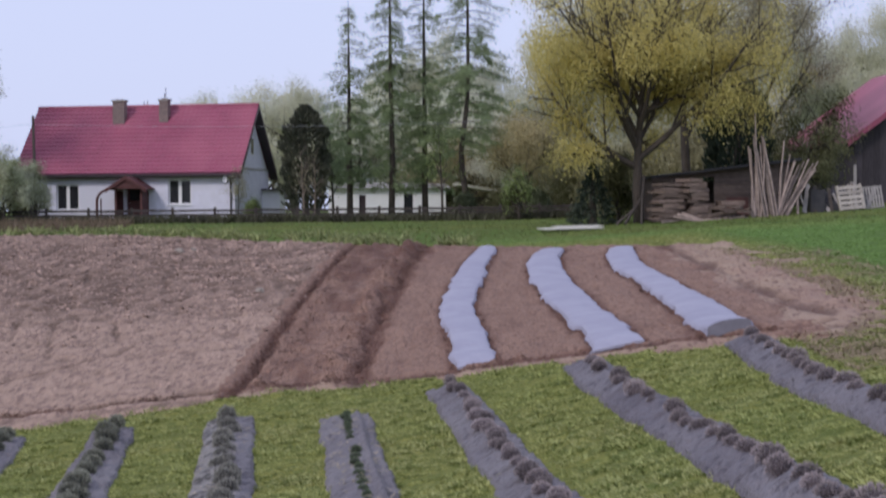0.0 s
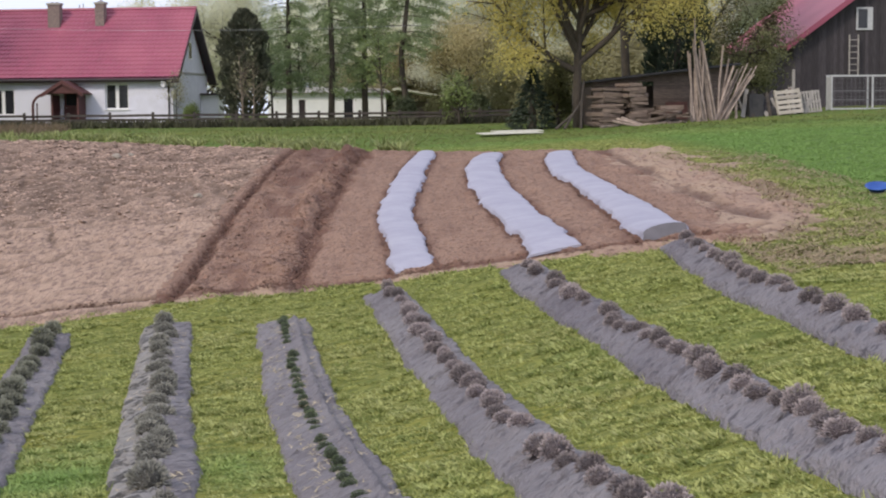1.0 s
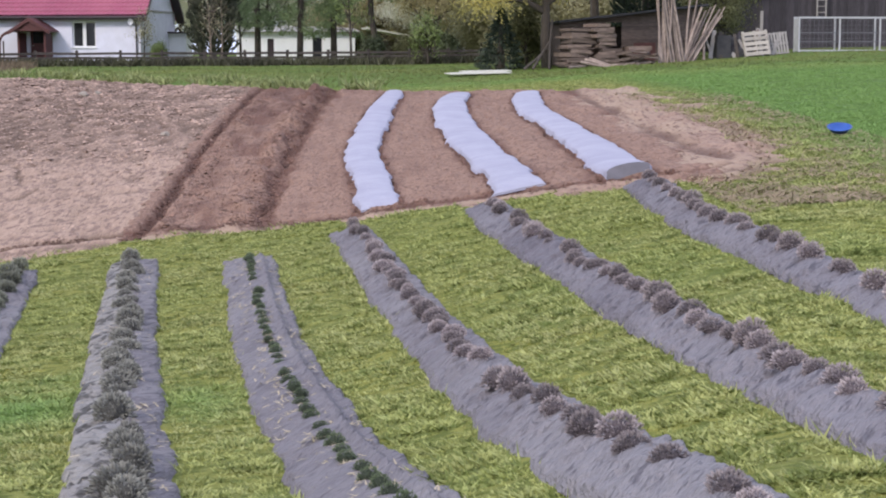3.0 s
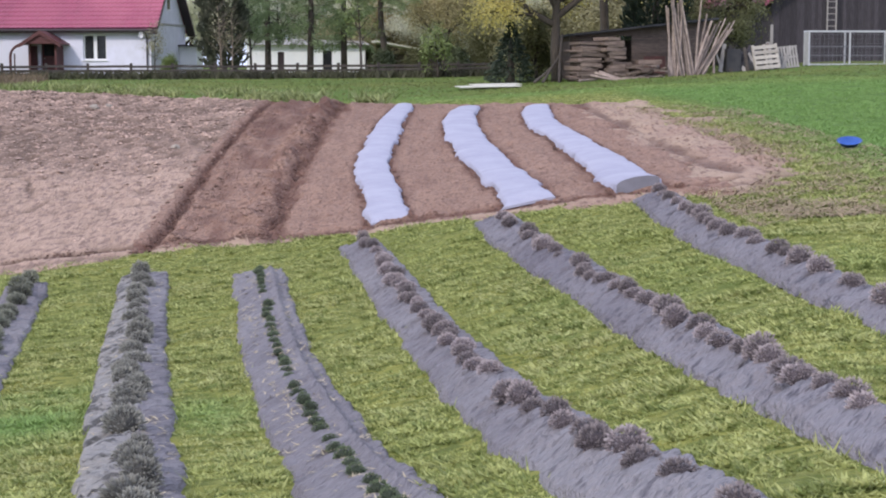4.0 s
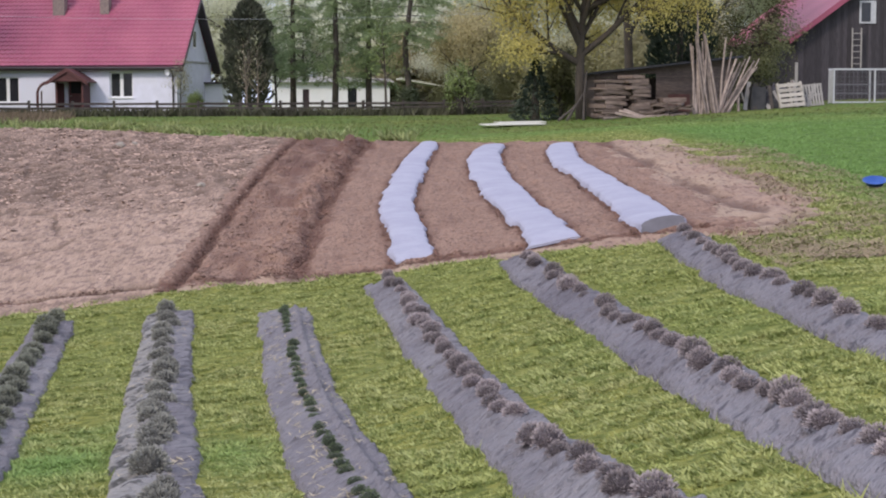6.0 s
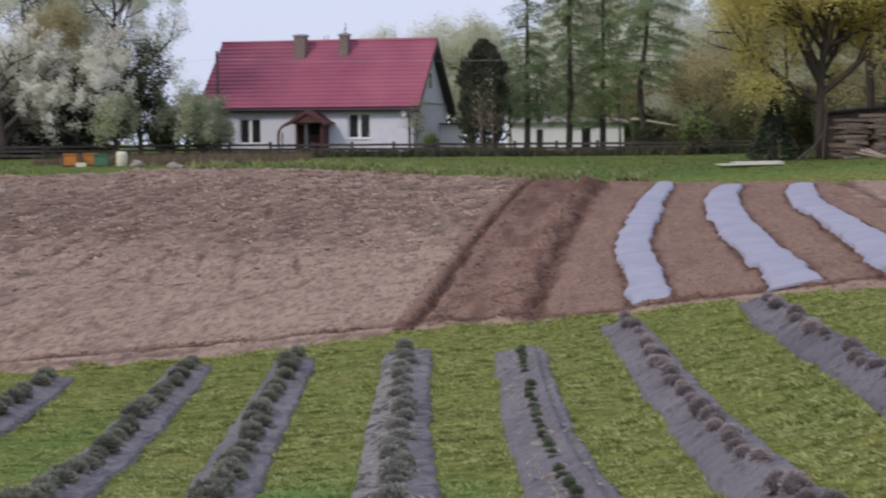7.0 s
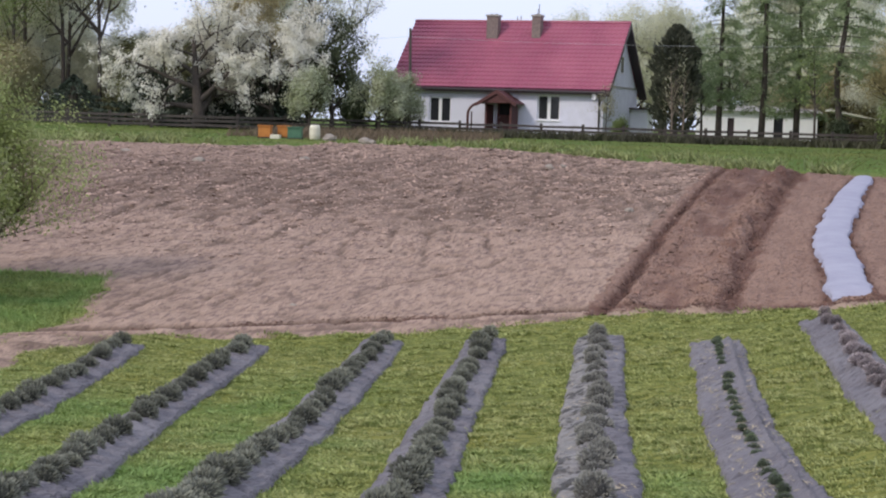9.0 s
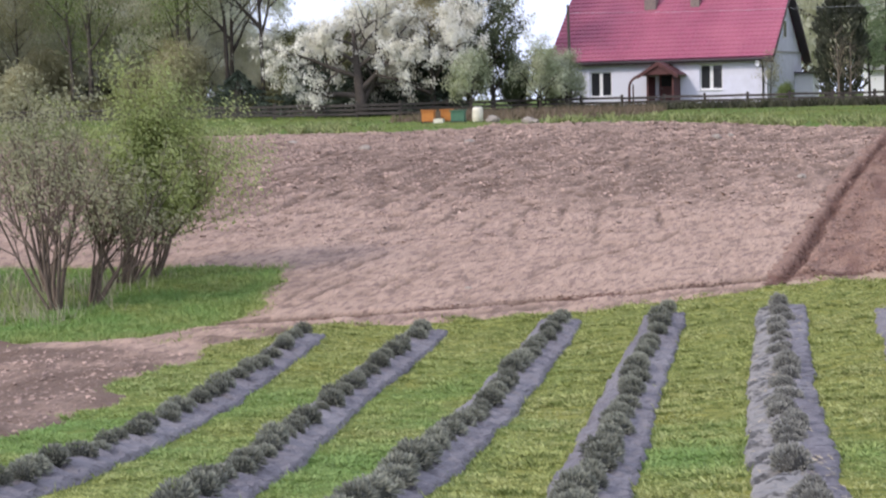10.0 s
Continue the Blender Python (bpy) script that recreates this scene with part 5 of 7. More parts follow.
conifer("spruce_tree", "dark shrubby conifer under the blossom trees", "tree", -22.6, 99.2, 4.4, 6.0, "leaf_dark", 13, bare=0.0, blades=8000)
conifer("spruce_tree", "dark shrubby conifer behind the blossom trees", "tree", -26.5, 101.5, 4.2, 6.5, "leaf_dark", 16, bare=0.0)
conifer("spruce_tree", "dark shrubby conifer at the edge of the wood", "tree", -31.5, 102.0, 3.0, 6.5, "leaf_dark", 17, bare=0.0)
for i, (x, y, h, w) in enumerate(((-22.6, 109, 19, 3.9), (-18.4, 110.5, 18, 3.8), (-31.6, 108, 19, 3.6), (-35.0, 112, 17, 3.6))):
    make_tree("poplar_tree", "tall pale tree with thin spring foliage", "tree", x, y, h, 0.26, "broad", "leaf_poplar", 54, 0.22, 0.066, 90 + i, bark="bark", trunk=0.5, group="tall trees", reach=w, gaps=(0.5, -0.1), crown_from=4.5)
# the wood behind, and the trees behind the house
wood_a = make_tree("woodland_tree", "slender woodland tree with budding twigs", "tree", -34, 108, 17, 0.17, "slender", "leaf_wood", 46, 0.6, 0.06, 101, trunk=0.92, group="woodland")
wood_b = make_tree("woodland_tree", "slender woodland tree with budding twigs", "tree", -38, 112, 19, 0.20, "slender", "leaf_haze", 42, 0.65, 0.06, 103, trunk=0.92, group="woodland")
wood_c = make_tree("woodland_tree", "woodland tree with fresh green spring leaves", "tree", -44, 106, 14, 0.15, "slender", "leaf_green", 36, 0.6, 0.06, 105, trunk=0.9, group="woodland")
wood_d = make_tree("woodland_tree", "spreading budding tree, its crown colour paled for distance haze", "tree", -2, 146, 10, 0.2, "round", "leaf_mist", 40, 0.40, 0.075, 107, trunk=0.5, group="woodland")
wood_g = make_tree("woodland_tree", "dense leafy tree behind the blossom trees", "tree", -22.5, 104.5, 7.5, 0.14, "cherry", "leaf_shade", 16, 0.34, 0.10, 111, trunk=0.5, group="woodland", reach=3.2)
wood_h = make_tree("woodland_tree", "tall far tree in bud, its colour paled for distance haze", "tree", 31, 128, 17.0, 0.2, "broad", "leaf_mist", 34, 0.44, 0.075, 113, trunk=0.6, group="woodland", reach=3.6)
wood_e = make_tree("woodland_tree", "low leafy woodland shrub", "tree", -36, 104, 5, 0.1, "round", "leaf_wood", 34, 0.4, 0.065, 109, trunk=0.4, group="woodland")
wood_o = make_tree("woodland_tree", "brownish olive tree in bud behind the farmyard", "tree", 19.0, 106, 6.8, 0.16, "broad", "leaf_olive", 22, 0.38, 0.05, 115, trunk=0.55, group="woodland", reach=2.5)
rnd = random.Random(11)
spots = [(rnd.uniform(-62, -25), rnd.uniform(103, 140), "abc") for _ in range(44)] + [(-64 + 4.4 * i, rnd.uniform(126, 140), "h") for i in range(8)]
spots += [(rnd.uniform(-62, -25), rnd.uniform(101, 125), "e") for _ in range(18)]
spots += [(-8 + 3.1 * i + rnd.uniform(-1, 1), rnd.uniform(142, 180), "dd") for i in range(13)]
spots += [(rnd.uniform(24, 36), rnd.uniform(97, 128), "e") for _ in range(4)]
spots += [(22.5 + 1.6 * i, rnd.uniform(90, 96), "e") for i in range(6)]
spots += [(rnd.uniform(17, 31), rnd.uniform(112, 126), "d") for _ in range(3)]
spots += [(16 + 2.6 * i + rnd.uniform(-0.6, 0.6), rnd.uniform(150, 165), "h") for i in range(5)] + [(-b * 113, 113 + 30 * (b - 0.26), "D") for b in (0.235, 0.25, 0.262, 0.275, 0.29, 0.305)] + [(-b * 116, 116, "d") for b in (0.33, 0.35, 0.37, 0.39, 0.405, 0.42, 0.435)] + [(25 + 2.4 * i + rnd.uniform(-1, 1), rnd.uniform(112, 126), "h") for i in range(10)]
spots += [(rnd.uniform(-72, -27), rnd.uniform(138, 165), "d") for _ in range(7)]
spots += [(-30 - 2.3 * i + rnd.uniform(-0.8, 0.8), rnd.uniform(112, 124), "e") for i in range(18)]
spots += [(15.5 + 1.7 * i + rnd.uniform(-0.6, 0.6), rnd.uniform(129, 140), "e") for i in range(10)]
spots += [(20 + 2.4 * i + rnd.uniform(-0.6, 0.6), rnd.uniform(126, 134), "o") for i in range(5)]
spots += [(x, rnd.uniform(130, 136), "e") for x in (17.5, 19.5, 21.5, 23.5, 25.5, 28)]
spots += [(x, rnd.uniform(122, 134) + (13 if x < 10 else 0), "d") for x in (3.5, 5.8, 8.0, 20.0, 22.3, 24.6, 26.9)]
spots += [(x, rnd.uniform(103.5, 107), "g") for x in (-18.5, -20.5, -25.0, -28.0)]
spots += [(25.5, 96, "e"), (28.0, 99, "e"), (30.5, 97, "e"), (27.0, 104, "d"), (30.0, 106, "d"), (33.0, 103, "d")]
WOODS = {"o": wood_o, "g": wood_g, "h": wood_h, "a": wood_a, "b": wood_b, "c": wood_c, "d": wood_d, "e": wood_e, "D": wood_d}
for x, y, kinds in spots:
    if -0.302 < x / y < -0.225 and kinds not in "Deg":
        continue
    src = WOODS[rnd.choice(kinds)]
    ob = copy_thing(src, pose(x, y, ground(x, y) - 0.1, 0, 0, rnd.uniform(0, 360)))
    s = rnd.uniform(0.7, 1.1) if kinds != "D" else 0.6
    ob.scale = (s * 1.1, s * 1.1, s)


def willow(x, y, seed, stems, height, fan, lean, low, per, leaf, label, keep=1.0, near=0.09):
    """A many-stemmed willow bush: stems that fan out from one stool and arch upwards."""
    root = empty("willow_bush", pose(x, y, ground(x, y) - 0.05), label, "bush", "willow bushes")
    t = Tree(seed)
    spec = dict(wobble=0.11, lift=0.075, taper=0.8, kids=[(7, 0.50, 34, 0.28), (5, 0.46, 34, 0.2)])
    groups = []
    for i in range(stems):
        first = len(t.wood)
        a = i * 2.4 + t.r.uniform(-0.4, 0.4)
        q = t.r.uniform(0.2, 1.0) * fan
        base = (math.cos(a) * 0.22 * q, math.sin(a) * 0.22 * q, 0)
        t.limb(base, (math.cos(a) * q + lean[0], math.sin(a) * q + lean[1], 1), height * t.r.uniform(0.55, 0.8), t.r.uniform(0.03, 0.06), 1, dict(spec, kids=[(0, 0, 0, 0)] + spec["kids"]))
        groups.append(t.wood[first:])
    for wood in groups:
        part("stem", join(*wood), "bark_willow", root, smooth=True)
    tips = [p for p in t.tips if p.z > height * low and t.r.random() < keep]
    part("leaves", leaves(tips, per, near, 0.036, seed + 2, 0.0, 0.6), leaf, root)


SPARSE, LEAFY = "many-stemmed willow bush with bare brown stems and few leaves", "many-stemmed willow bush in fresh light green leaf on a grassy island"
willow(-13.9, 31.5, 5, 9, 4.2, 0.46, (-0.10, 0), 0.35, 3, "leaf_sallow", SPARSE)
willow(-13.35, 32.0, 8, 8, 3.9, 0.40, (0.36, 0), 0.3, 4, "leaf_sallow", SPARSE)
willow(-13.7, 34.7, 21, 7, 5.3, 0.40, (0.10, 0), 0.45, 12, "leaf_willow", LEAFY, near=0.13)
willow(-13.5, 34.6, 27, 7, 4.5, 0.38, (0.34, 0), 0.12, 22, "leaf_willow", LEAFY, near=0.15)
willow(-13.2, 35.2, 33, 6, 3.6, 0.40, (0.36, 0), 0.05, 22, "leaf_willow", LEAFY, near=0.15)
willow(-14.9, 33.4, 15, 7, 5.0, 0.35, (-0.05, 0), 0.4, 9, "leaf_sallow", SPARSE, near=0.12)

# ---------------------------------------------------------------- farmhouse
HX, HY, HZ = -12.85, 113.4, 2.95
HANG = math.degrees(math.atan2(-4.1, 13.7))
HL, HD, EAVE, RISE = 14.3, 8.2, 3.30, 4.15      # length, depth, eaves height, roof rise
house = empty("farmhouse", pose(HX, HY, HZ, 0, 0, HANG), "single-storey white plastered farmhouse with a steep red tile roof", "house")


def panel(x0, x1, z0, z1, y0, y1, holes):
    """A wall slab with openings (x0, x1, z0, z1) cut through it, as one closed shell."""
    xs = sorted({x0, x1, *[h[0] for h in holes], *[h[1] for h in holes]})
    zs = sorted({z0, z1, *[h[2] for h in holes], *[h[3] for h in holes]})
    nx, nz = len(xs), len(zs)
    at_ = lambda i, j, s: (s * nz + j) * nx + i
    vs = [(x, y, z) for y in (y0, y1) for z in zs for x in xs]

    def solid(i, j):
        if not (0 <= i < nx - 1 and 0 <= j < nz - 1):
            return False
        cx, cz = (xs[i] + xs[i + 1]) / 2, (zs[j] + zs[j + 1]) / 2
        return not any(h[0] < cx < h[1] and h[2] < cz < h[3] for h in holes)

    fs = []
    for i in range(nx - 1):
        for j in range(nz - 1):
            if not solid(i, j):
                continue
            fs.append((at_(i, j, 0), at_(i + 1, j, 0), at_(i + 1, j + 1, 0), at_(i, j + 1, 0)))
            fs.append((at_(i, j + 1, 1), at_(i + 1, j + 1, 1), at_(i + 1, j, 1), at_(i, j, 1)))
            for di, dj, a, b in ((-1, 0, (i, j + 1), (i, j)), (1, 0, (i + 1, j), (i + 1, j + 1)), (0, -1, (i, j), (i + 1, j)), (0, 1, (i + 1, j + 1), (i, j + 1))):
                if not solid(i + di, j + dj):
                    fs.append((at_(*a, 0), at_(*a, 1), at_(*b, 1), at_(*b, 0)))
    return vs, fs


W1, W2 = (2.3, 3.85, 0.66, 2.32), (9.87, 11.4, 0.98, 2.6)
DOOR = (7.1, 8.3, 0.15, 2.2)
part("front_wall", panel(0, HL, -0.6, EAVE, 0, 0.35, [W1, W2, DOOR]), "plaster", house)
part("back_wall", box(0, HD - 0.35, -0.6, HL, HD, EAVE), "plaster", house)


def gable(x0, x1):
    h = RISE * (1 - 0.35 / (HD / 2)) - 0.05
    v = [(x, y, z) for x in (x0, x1) for y, z in ((0.35, -0.6), (HD - 0.35, -0.6), (HD - 0.35, EAVE), (HD / 2, EAVE + h), (0.35, EAVE))]
    return v, [(4, 3, 2, 1, 0), (5, 6, 7, 8, 9), (0, 1, 6, 5), (1, 2, 7, 6), (2, 3, 8, 7), (3, 4, 9, 8), (4, 0, 5, 9)]


part("gable_wall", gable(0, 0.35), "plaster_grey", house)
part("gable_wall", gable(HL - 0.35, HL), "plaster_grey", house)
part("string_course", box(HL, 0.1, EAVE - 0.05, HL + 0.05, HD - 0.1, EAVE + 0.06), "concrete", house)


def roof_slope(sign):
    """Stepped and waved metal tile sheet from the eaves to the ridge."""
    over = 0.45
    run = HD / 2 + over
    courses, cols = 17, 150
    vs, fs = [], []
    for j in range(courses * 2):
        c, top = j // 2, j % 2
        u = (c + top * 0.97) / courses
        for i in range(cols + 1):
            x = -0.5 + (HL + 1.0) * i / cols
            y = -over + run * u
            z = EAVE - over * RISE / (HD / 2) + (run * u) * RISE / (HD / 2) + (0.085 if not top else 0.0) + 0.022 * math.sin(i * math.pi / 1.6) + 0.10
            vs.append((x, y if sign > 0 else HD - y, z))
    n = cols + 1
    for j in range(courses * 2 - 1):
        for i in range(cols):
            q = (j * n + i, j * n + i + 1, (j + 1) * n + i + 1, (j + 1) * n + i)
            fs.append(q if sign > 0 else q[::-1])
    lo, hi = -over, HD / 2
    zl = EAVE - over * RISE / (HD / 2)
    zh = EAVE + RISE
    b = len(vs)
    f = (lambda y: y) if sign > 0 else (lambda y: HD - y)
    for x in (-0.5, HL + 0.5):
        vs += [(x, f(lo), zl - 0.06), (x, f(lo), zl + 0.09), (x, f(hi), zh + 0.09), (x, f(hi), zh - 0.06)]
    fs += [(b, b + 1, b + 2, b + 3), (b + 7, b + 6, b + 5, b + 4), (b, b + 3, b + 7, b + 4), (b, b + 4, b + 5, b + 1)]
    return vs, fs


roof = part("roof", roof_slope(1), "roof_red", house)
part("back_roof", roof_slope(-1), "roof_red", house)
part("ridge_cap", tube([(-0.52, HD / 2, EAVE + RISE + 0.1), (HL + 0.52, HD / 2, EAVE + RISE + 0.1)], 0.12, 8), "roof_red", house)
zl = EAVE - 0.45 * RISE / (HD / 2)
part("gutter", tube([(-0.5, -0.52, zl + 0.02), (HL + 0.5, -0.52, zl)], 0.075, 7), "gutter", house)
part("fascia", box(-0.5, -0.47, zl - 0.16, HL + 0.5, -0.42, zl - 0.065), "gutter", house)
part("soffit", box(-0.45, -0.42, zl - 0.13, HL + 0.45, 0.0, zl - 0.09), "roof_dark", house)
for sgn in (1, -1):
    y0, y1 = (-0.5, HD / 2) if sgn > 0 else (HD + 0.5, HD / 2)
    slope = RISE / (HD / 2)
    zz0, zz1 = EAVE - 0.5 * slope - 0.2, EAVE + RISE - 0.2
    v = [(x, y, z) for x in (HL + 0.02, HL + 0.545) for y, z in ((y0, zz0), (y0, zz0 + 0.28), (y1, zz1 + 0.28), (y1, zz1))]
    part("verge_board", (v, [(0, 1, 2, 3), (7, 6, 5, 4), (0, 3, 7, 4), (1, 5, 6, 2), (0, 4, 5, 1), (3, 2, 6, 7)]), "gutter", house)
part("downpipe", tube([(HL - 0.25, -0.5, zl), (HL - 0.25, -0.1, zl - 0.45), (HL - 0.25, -0.08, -0.3)], 0.05, 6), "gutter", house)


def window(x0, x1, z0, z1, y, parent, mullions=(0.5,)):
    frame_w = 0.085
    w = part("window", join(box(x0, y, z0, x1, y + 0.09, z0 + frame_w), box(x0, y, z1 - frame_w, x1, y + 0.09, z1), box(x0, y, z0 + frame_w, x0 + frame_w, y + 0.09, z1 - frame_w), box(x1 - frame_w, y, z0 + frame_w, x1, y + 0.09, z1 - frame_w)), "pvc", parent, "white framed two-sash window")
    for f in mullions:
        c = x0 + (x1 - x0) * f
        part("mullion", box(c - 0.11, y - 0.01, z0 + frame_w, c + 0.11, y + 0.08, z1 - frame_w), "pvc", w)
    edges = [x0 + frame_w] + [x0 + (x1 - x0) * f for f in mullions] + [x1 - frame_w]
    for a, b in zip(edges[:-1], edges[1:]):
        part("pane", box(a + 0.003, y + 0.035, z0 + frame_w - 0.01, b - 0.003, y + 0.055, z1 - frame_w + 0.01), "glass", w)
    part("sill", box(x0 - 0.06, -0.08, z0 - 0.06, x1 + 0.06, y + 0.02, z0 - 0.003), "pvc", w)
    return w


window(*W1, 0.12, house)
window(*W2, 0.12, house)
# added dark slab that stands for the unlit rooms behind the openings
part("dark_room", box(1.5, 0.45, 0.2, 12.2, 0.5, 2.8), "tarp", house)
gw = part("gable_window", box(HL + 0.003, HD / 2 - 0.45, EAVE + 0.9, HL + 0.04, HD / 2 + 0.35, EAVE + 2.1), "pvc", house)
part("pane", box(HL + 0.043, HD / 2 - 0.36, EAVE + 0.99, HL + 0.05, HD / 2 + 0.26, EAVE + 2.0), "glass", gw)
door = part("front_door", box(DOOR[0], 0.14, DOOR[2], DOOR[1], 0.2, DOOR[3], 0.01), "porch", house, "dark red-brown wooden front door")
part("door_panel", box(DOOR[0] + 0.15, 0.12, 1.25, DOOR[1] - 0.15, 0.137, 2.05), "glass", door)
part("handle", tube([(DOOR[0] + 0.1, 0.12, 1.1), (DOOR[0] + 0.22, 0.09, 1.1)], 0.018, 6), "concrete", door)
# porch with a small gable roof
PC = 7.7
porch = part("porch", box(PC - 1.0, -1.5, -0.55, PC + 1.0, 0, 0.12), "concrete", house)
for x in (PC - 0.85, PC + 0.85):
    part("porch_post", box(x - 0.07, -1.42, 0.12, x + 0.07, -1.28, 1.95, 0.01), "porch", porch)
    part("side_panel", box(x - 0.03, -1.27, 0.12, x + 0.03, -0.02, 1.9), "porch", porch)
part("beam", box(PC - 1.05, -1.45, 1.96, PC + 1.05, -1.25, 2.1), "porch", porch)
for s in (1, -1):
    c = PC
    v = [(c, y, z) for y in (-1.85, 0.0) for z in (2.72, 2.80)] + [(c + s * 1.3, y, z) for y in (-1.85, 0.0) for z in (1.92, 2.0)]
    part("porch_roof", (v, [(0, 1, 5, 4), (2, 6, 7, 3), (1, 3, 7, 5), (0, 4, 6, 2), (4, 5, 7, 6), (0, 2, 3, 1)]), "porch", porch)
    v2 = [(c, y, z) for y in (-1.92, -1.86) for z in (2.58, 2.84)] + [(c + s * 1.35, y, z) for y in (-1.92, -1.86) for z in (1.76, 2.0)]
    part("barge_board", (v2, [(0, 1, 5, 4), (2, 6, 7, 3), (1, 3, 7, 5), (0, 4, 6, 2), (4, 5, 7, 6), (0, 2, 3, 1)]), "porch", porch)
part("porch_gable", ([(PC - 1.05, -1.8, 2.0), (PC + 1.05, -1.8, 2.0), (PC, -1.8, 2.66), (PC - 1.05, -1.74, 2.0), (PC + 1.05, -1.74, 2.0), (PC, -1.74, 2.66)], [(0, 1, 2), (5, 4, 3), (0, 3, 4, 1), (1, 4, 5, 2), (2, 5, 3, 0)]), "porch", porch)
arch = [(PC - 2.1 + 0.8 * (1 - math.cos(a)), -1.4, 1.2 + 0.75 * math.sin(a)) for a in np.linspace(0, math.pi / 2, 8)]
part("trellis_arch", join(tube([(PC - 2.1, -1.4, -0.3)] + arch, 0.09, 6), tube([(PC - 1.95, -1.1, -0.3), (PC - 1.95, -1.1, 1.4)], 0.05, 5)), "porch", house)
# chimneys


def chimney(x, y, w, d, z0, z1):
    ch = part("chimney", box(x - w / 2, y - d / 2, z0, x + w / 2, y + d / 2, z1, 0.01), "brick", house, "grey-brown brick chimney with a concrete cap")
    part("cap", box(x - w / 2 - 0.07, y - d / 2 - 0.07, z1, x + w / 2 + 0.07, y + d / 2 + 0.07, z1 + 0.12, 0.015), "concrete", ch)
    for s in (-0.2, 0.2):
        part("flue", tube([(x + s * w, y, z1 + 0.12), (x + s * w, y, z1 + 0.18)], 0.09, 8), "brick", ch)
    return ch


chimney(5.55, HD / 2 - 0.95, 0.8, 0.6, EAVE + RISE - 1.9, EAVE + RISE + 0.38)
ch = chimney(8.62, HD / 2 - 0.85, 0.6, 0.6, EAVE + RISE - 1.7, EAVE + RISE + 0.4)
part("aerial", join(tube([(8.7, HD / 2 - 0.85, EAVE + RISE + 0.5), (8.7, HD / 2 - 0.85, EAVE + RISE + 1.25)], 0.025, 5), tube([(8.62, HD / 2 - 0.85, EAVE + RISE + 0.5), (8.62, HD / 2 - 0.85, EAVE + RISE + 0.9)], 0.03, 4)), "gutter", ch)
part("roof_vent", join(tube([(6.9, HD / 2, EAVE + RISE), (6.9, HD / 2, EAVE + RISE + 0.45)], 0.04, 6), tube([(7.15, HD / 2, EAVE + RISE), (7.15, HD / 2, EAVE + RISE + 0.5)], 0.04, 6)), "concrete", house)
dish_v = [(13.85, -0.55, 2.55)] + [(13.85 + 0.17 * math.cos(a), -0.62 - 0.05, 2.55 + 0.2 * math.sin(a)) for a in np.linspace(0, 2 * math.pi, 14, endpoint=False)] + [(13.85, -0.5, 2.55)]
dish = part("satellite_dish", (dish_v, [(0, 1 + i, 1 + (i + 1) % 14) for i in range(14)] + [(15, 1 + (i + 1) % 14, 1 + i) for i in range(14)]), "white_paint", house)
part("bracket", tube([(13.85, -0.5, 2.55), (13.85, -0.02, 2.35)], 0.03, 5), "gutter", dish)
# lean-to behind the gable
part("lean_to", box(HL + 0.003, HD - 1.6, -0.6, HL + 1.2, HD - 0.1, 1.9), "whitewash", house)
part("lean_to_roof", box(HL + 0.003, HD - 1.9, 1.9, HL + 1.5, HD + 0.1, 2.02), "gutter", house)

pole = empty("utility_pole", pose(-11.0, 104, ground(-11, 104) - 0.1), "dark wooden utility pole in front of the house", "pole")
part("shaft", tube([(0, 0, 0), (-0.12, 0, 6.5)], [0.12, 0.08], 8), "old_wood", pole)
part("insulator", tube([(-0.12, 0, 6.1), (-0.12, 0, 6.25)], 0.06, 6), "concrete", pole)


def cable(name, a, b, sag):
    pts = [Vector(a).lerp(Vector(b), i / 24) - Vector((0, 0, sag * 4 * (i / 24) * (1 - i / 24))) for i in range(25)]
    tagged(link_mesh(name, *tube(pts, 0.007, 4), "aluminium"), "thin pale overhead cable between poles", "cable")


cable("overhead_cable", (-11.3, 104, ground(-11, 104) + 5.9), (36, 97, 9.9), 0.7)
cable("overhead_cable", (-11.3, 104, ground(-11, 104) + 5.9), (-60, 118, 9.2), 1.2)

# white buildings behind the trees
annex = empty("outbuilding", pose(8.3, 128, 2.6), "low white outbuilding behind the larches", "building")
part("wall", panel(0, 8.6, -0.2, 2.55, 0, 0.3, [(5.4, 6.1, 0.0, 2.1), (2.0, 2.5, 0.0, 2.0)]), "whitewash", annex)
part("side_wall", box(0, 0.3, -0.2, 0.3, 5, 2.55), "whitewash", annex)
part("side_wall", box(8.3, 0.3, -0.2, 8.6, 5, 2.55), "whitewash", annex)
part("window_pane", box(5.4, 0.15, -0.1, 6.1, 0.2, 2.1), "glass", annex)
part("door_leaf", box(2.0, 0.15, -0.1, 2.5, 0.2, 2.0), "gutter", annex)
part("roof", ([(-0.3, -0.4, 2.5), (8.9, -0.4, 2.5), (8.9, 5.2, 2.9), (-0.3, 5.2, 2.9), (-0.3, -0.4, 2.56), (8.9, -0.4, 2.56), (8.9, 5.2, 3.02), (-0.3, 5.2, 3.02)], [(3, 2, 1, 0), (4, 5, 6, 7), (0, 1, 5, 4), (1, 2, 6, 5), (2, 3, 7, 6), (3, 0, 4, 7)]), "concrete", annex)
far_house = empty("far_house", pose(15.6, 140, 2.8, 0, 0, -8), "white gabled house half hidden behind trees", "house")
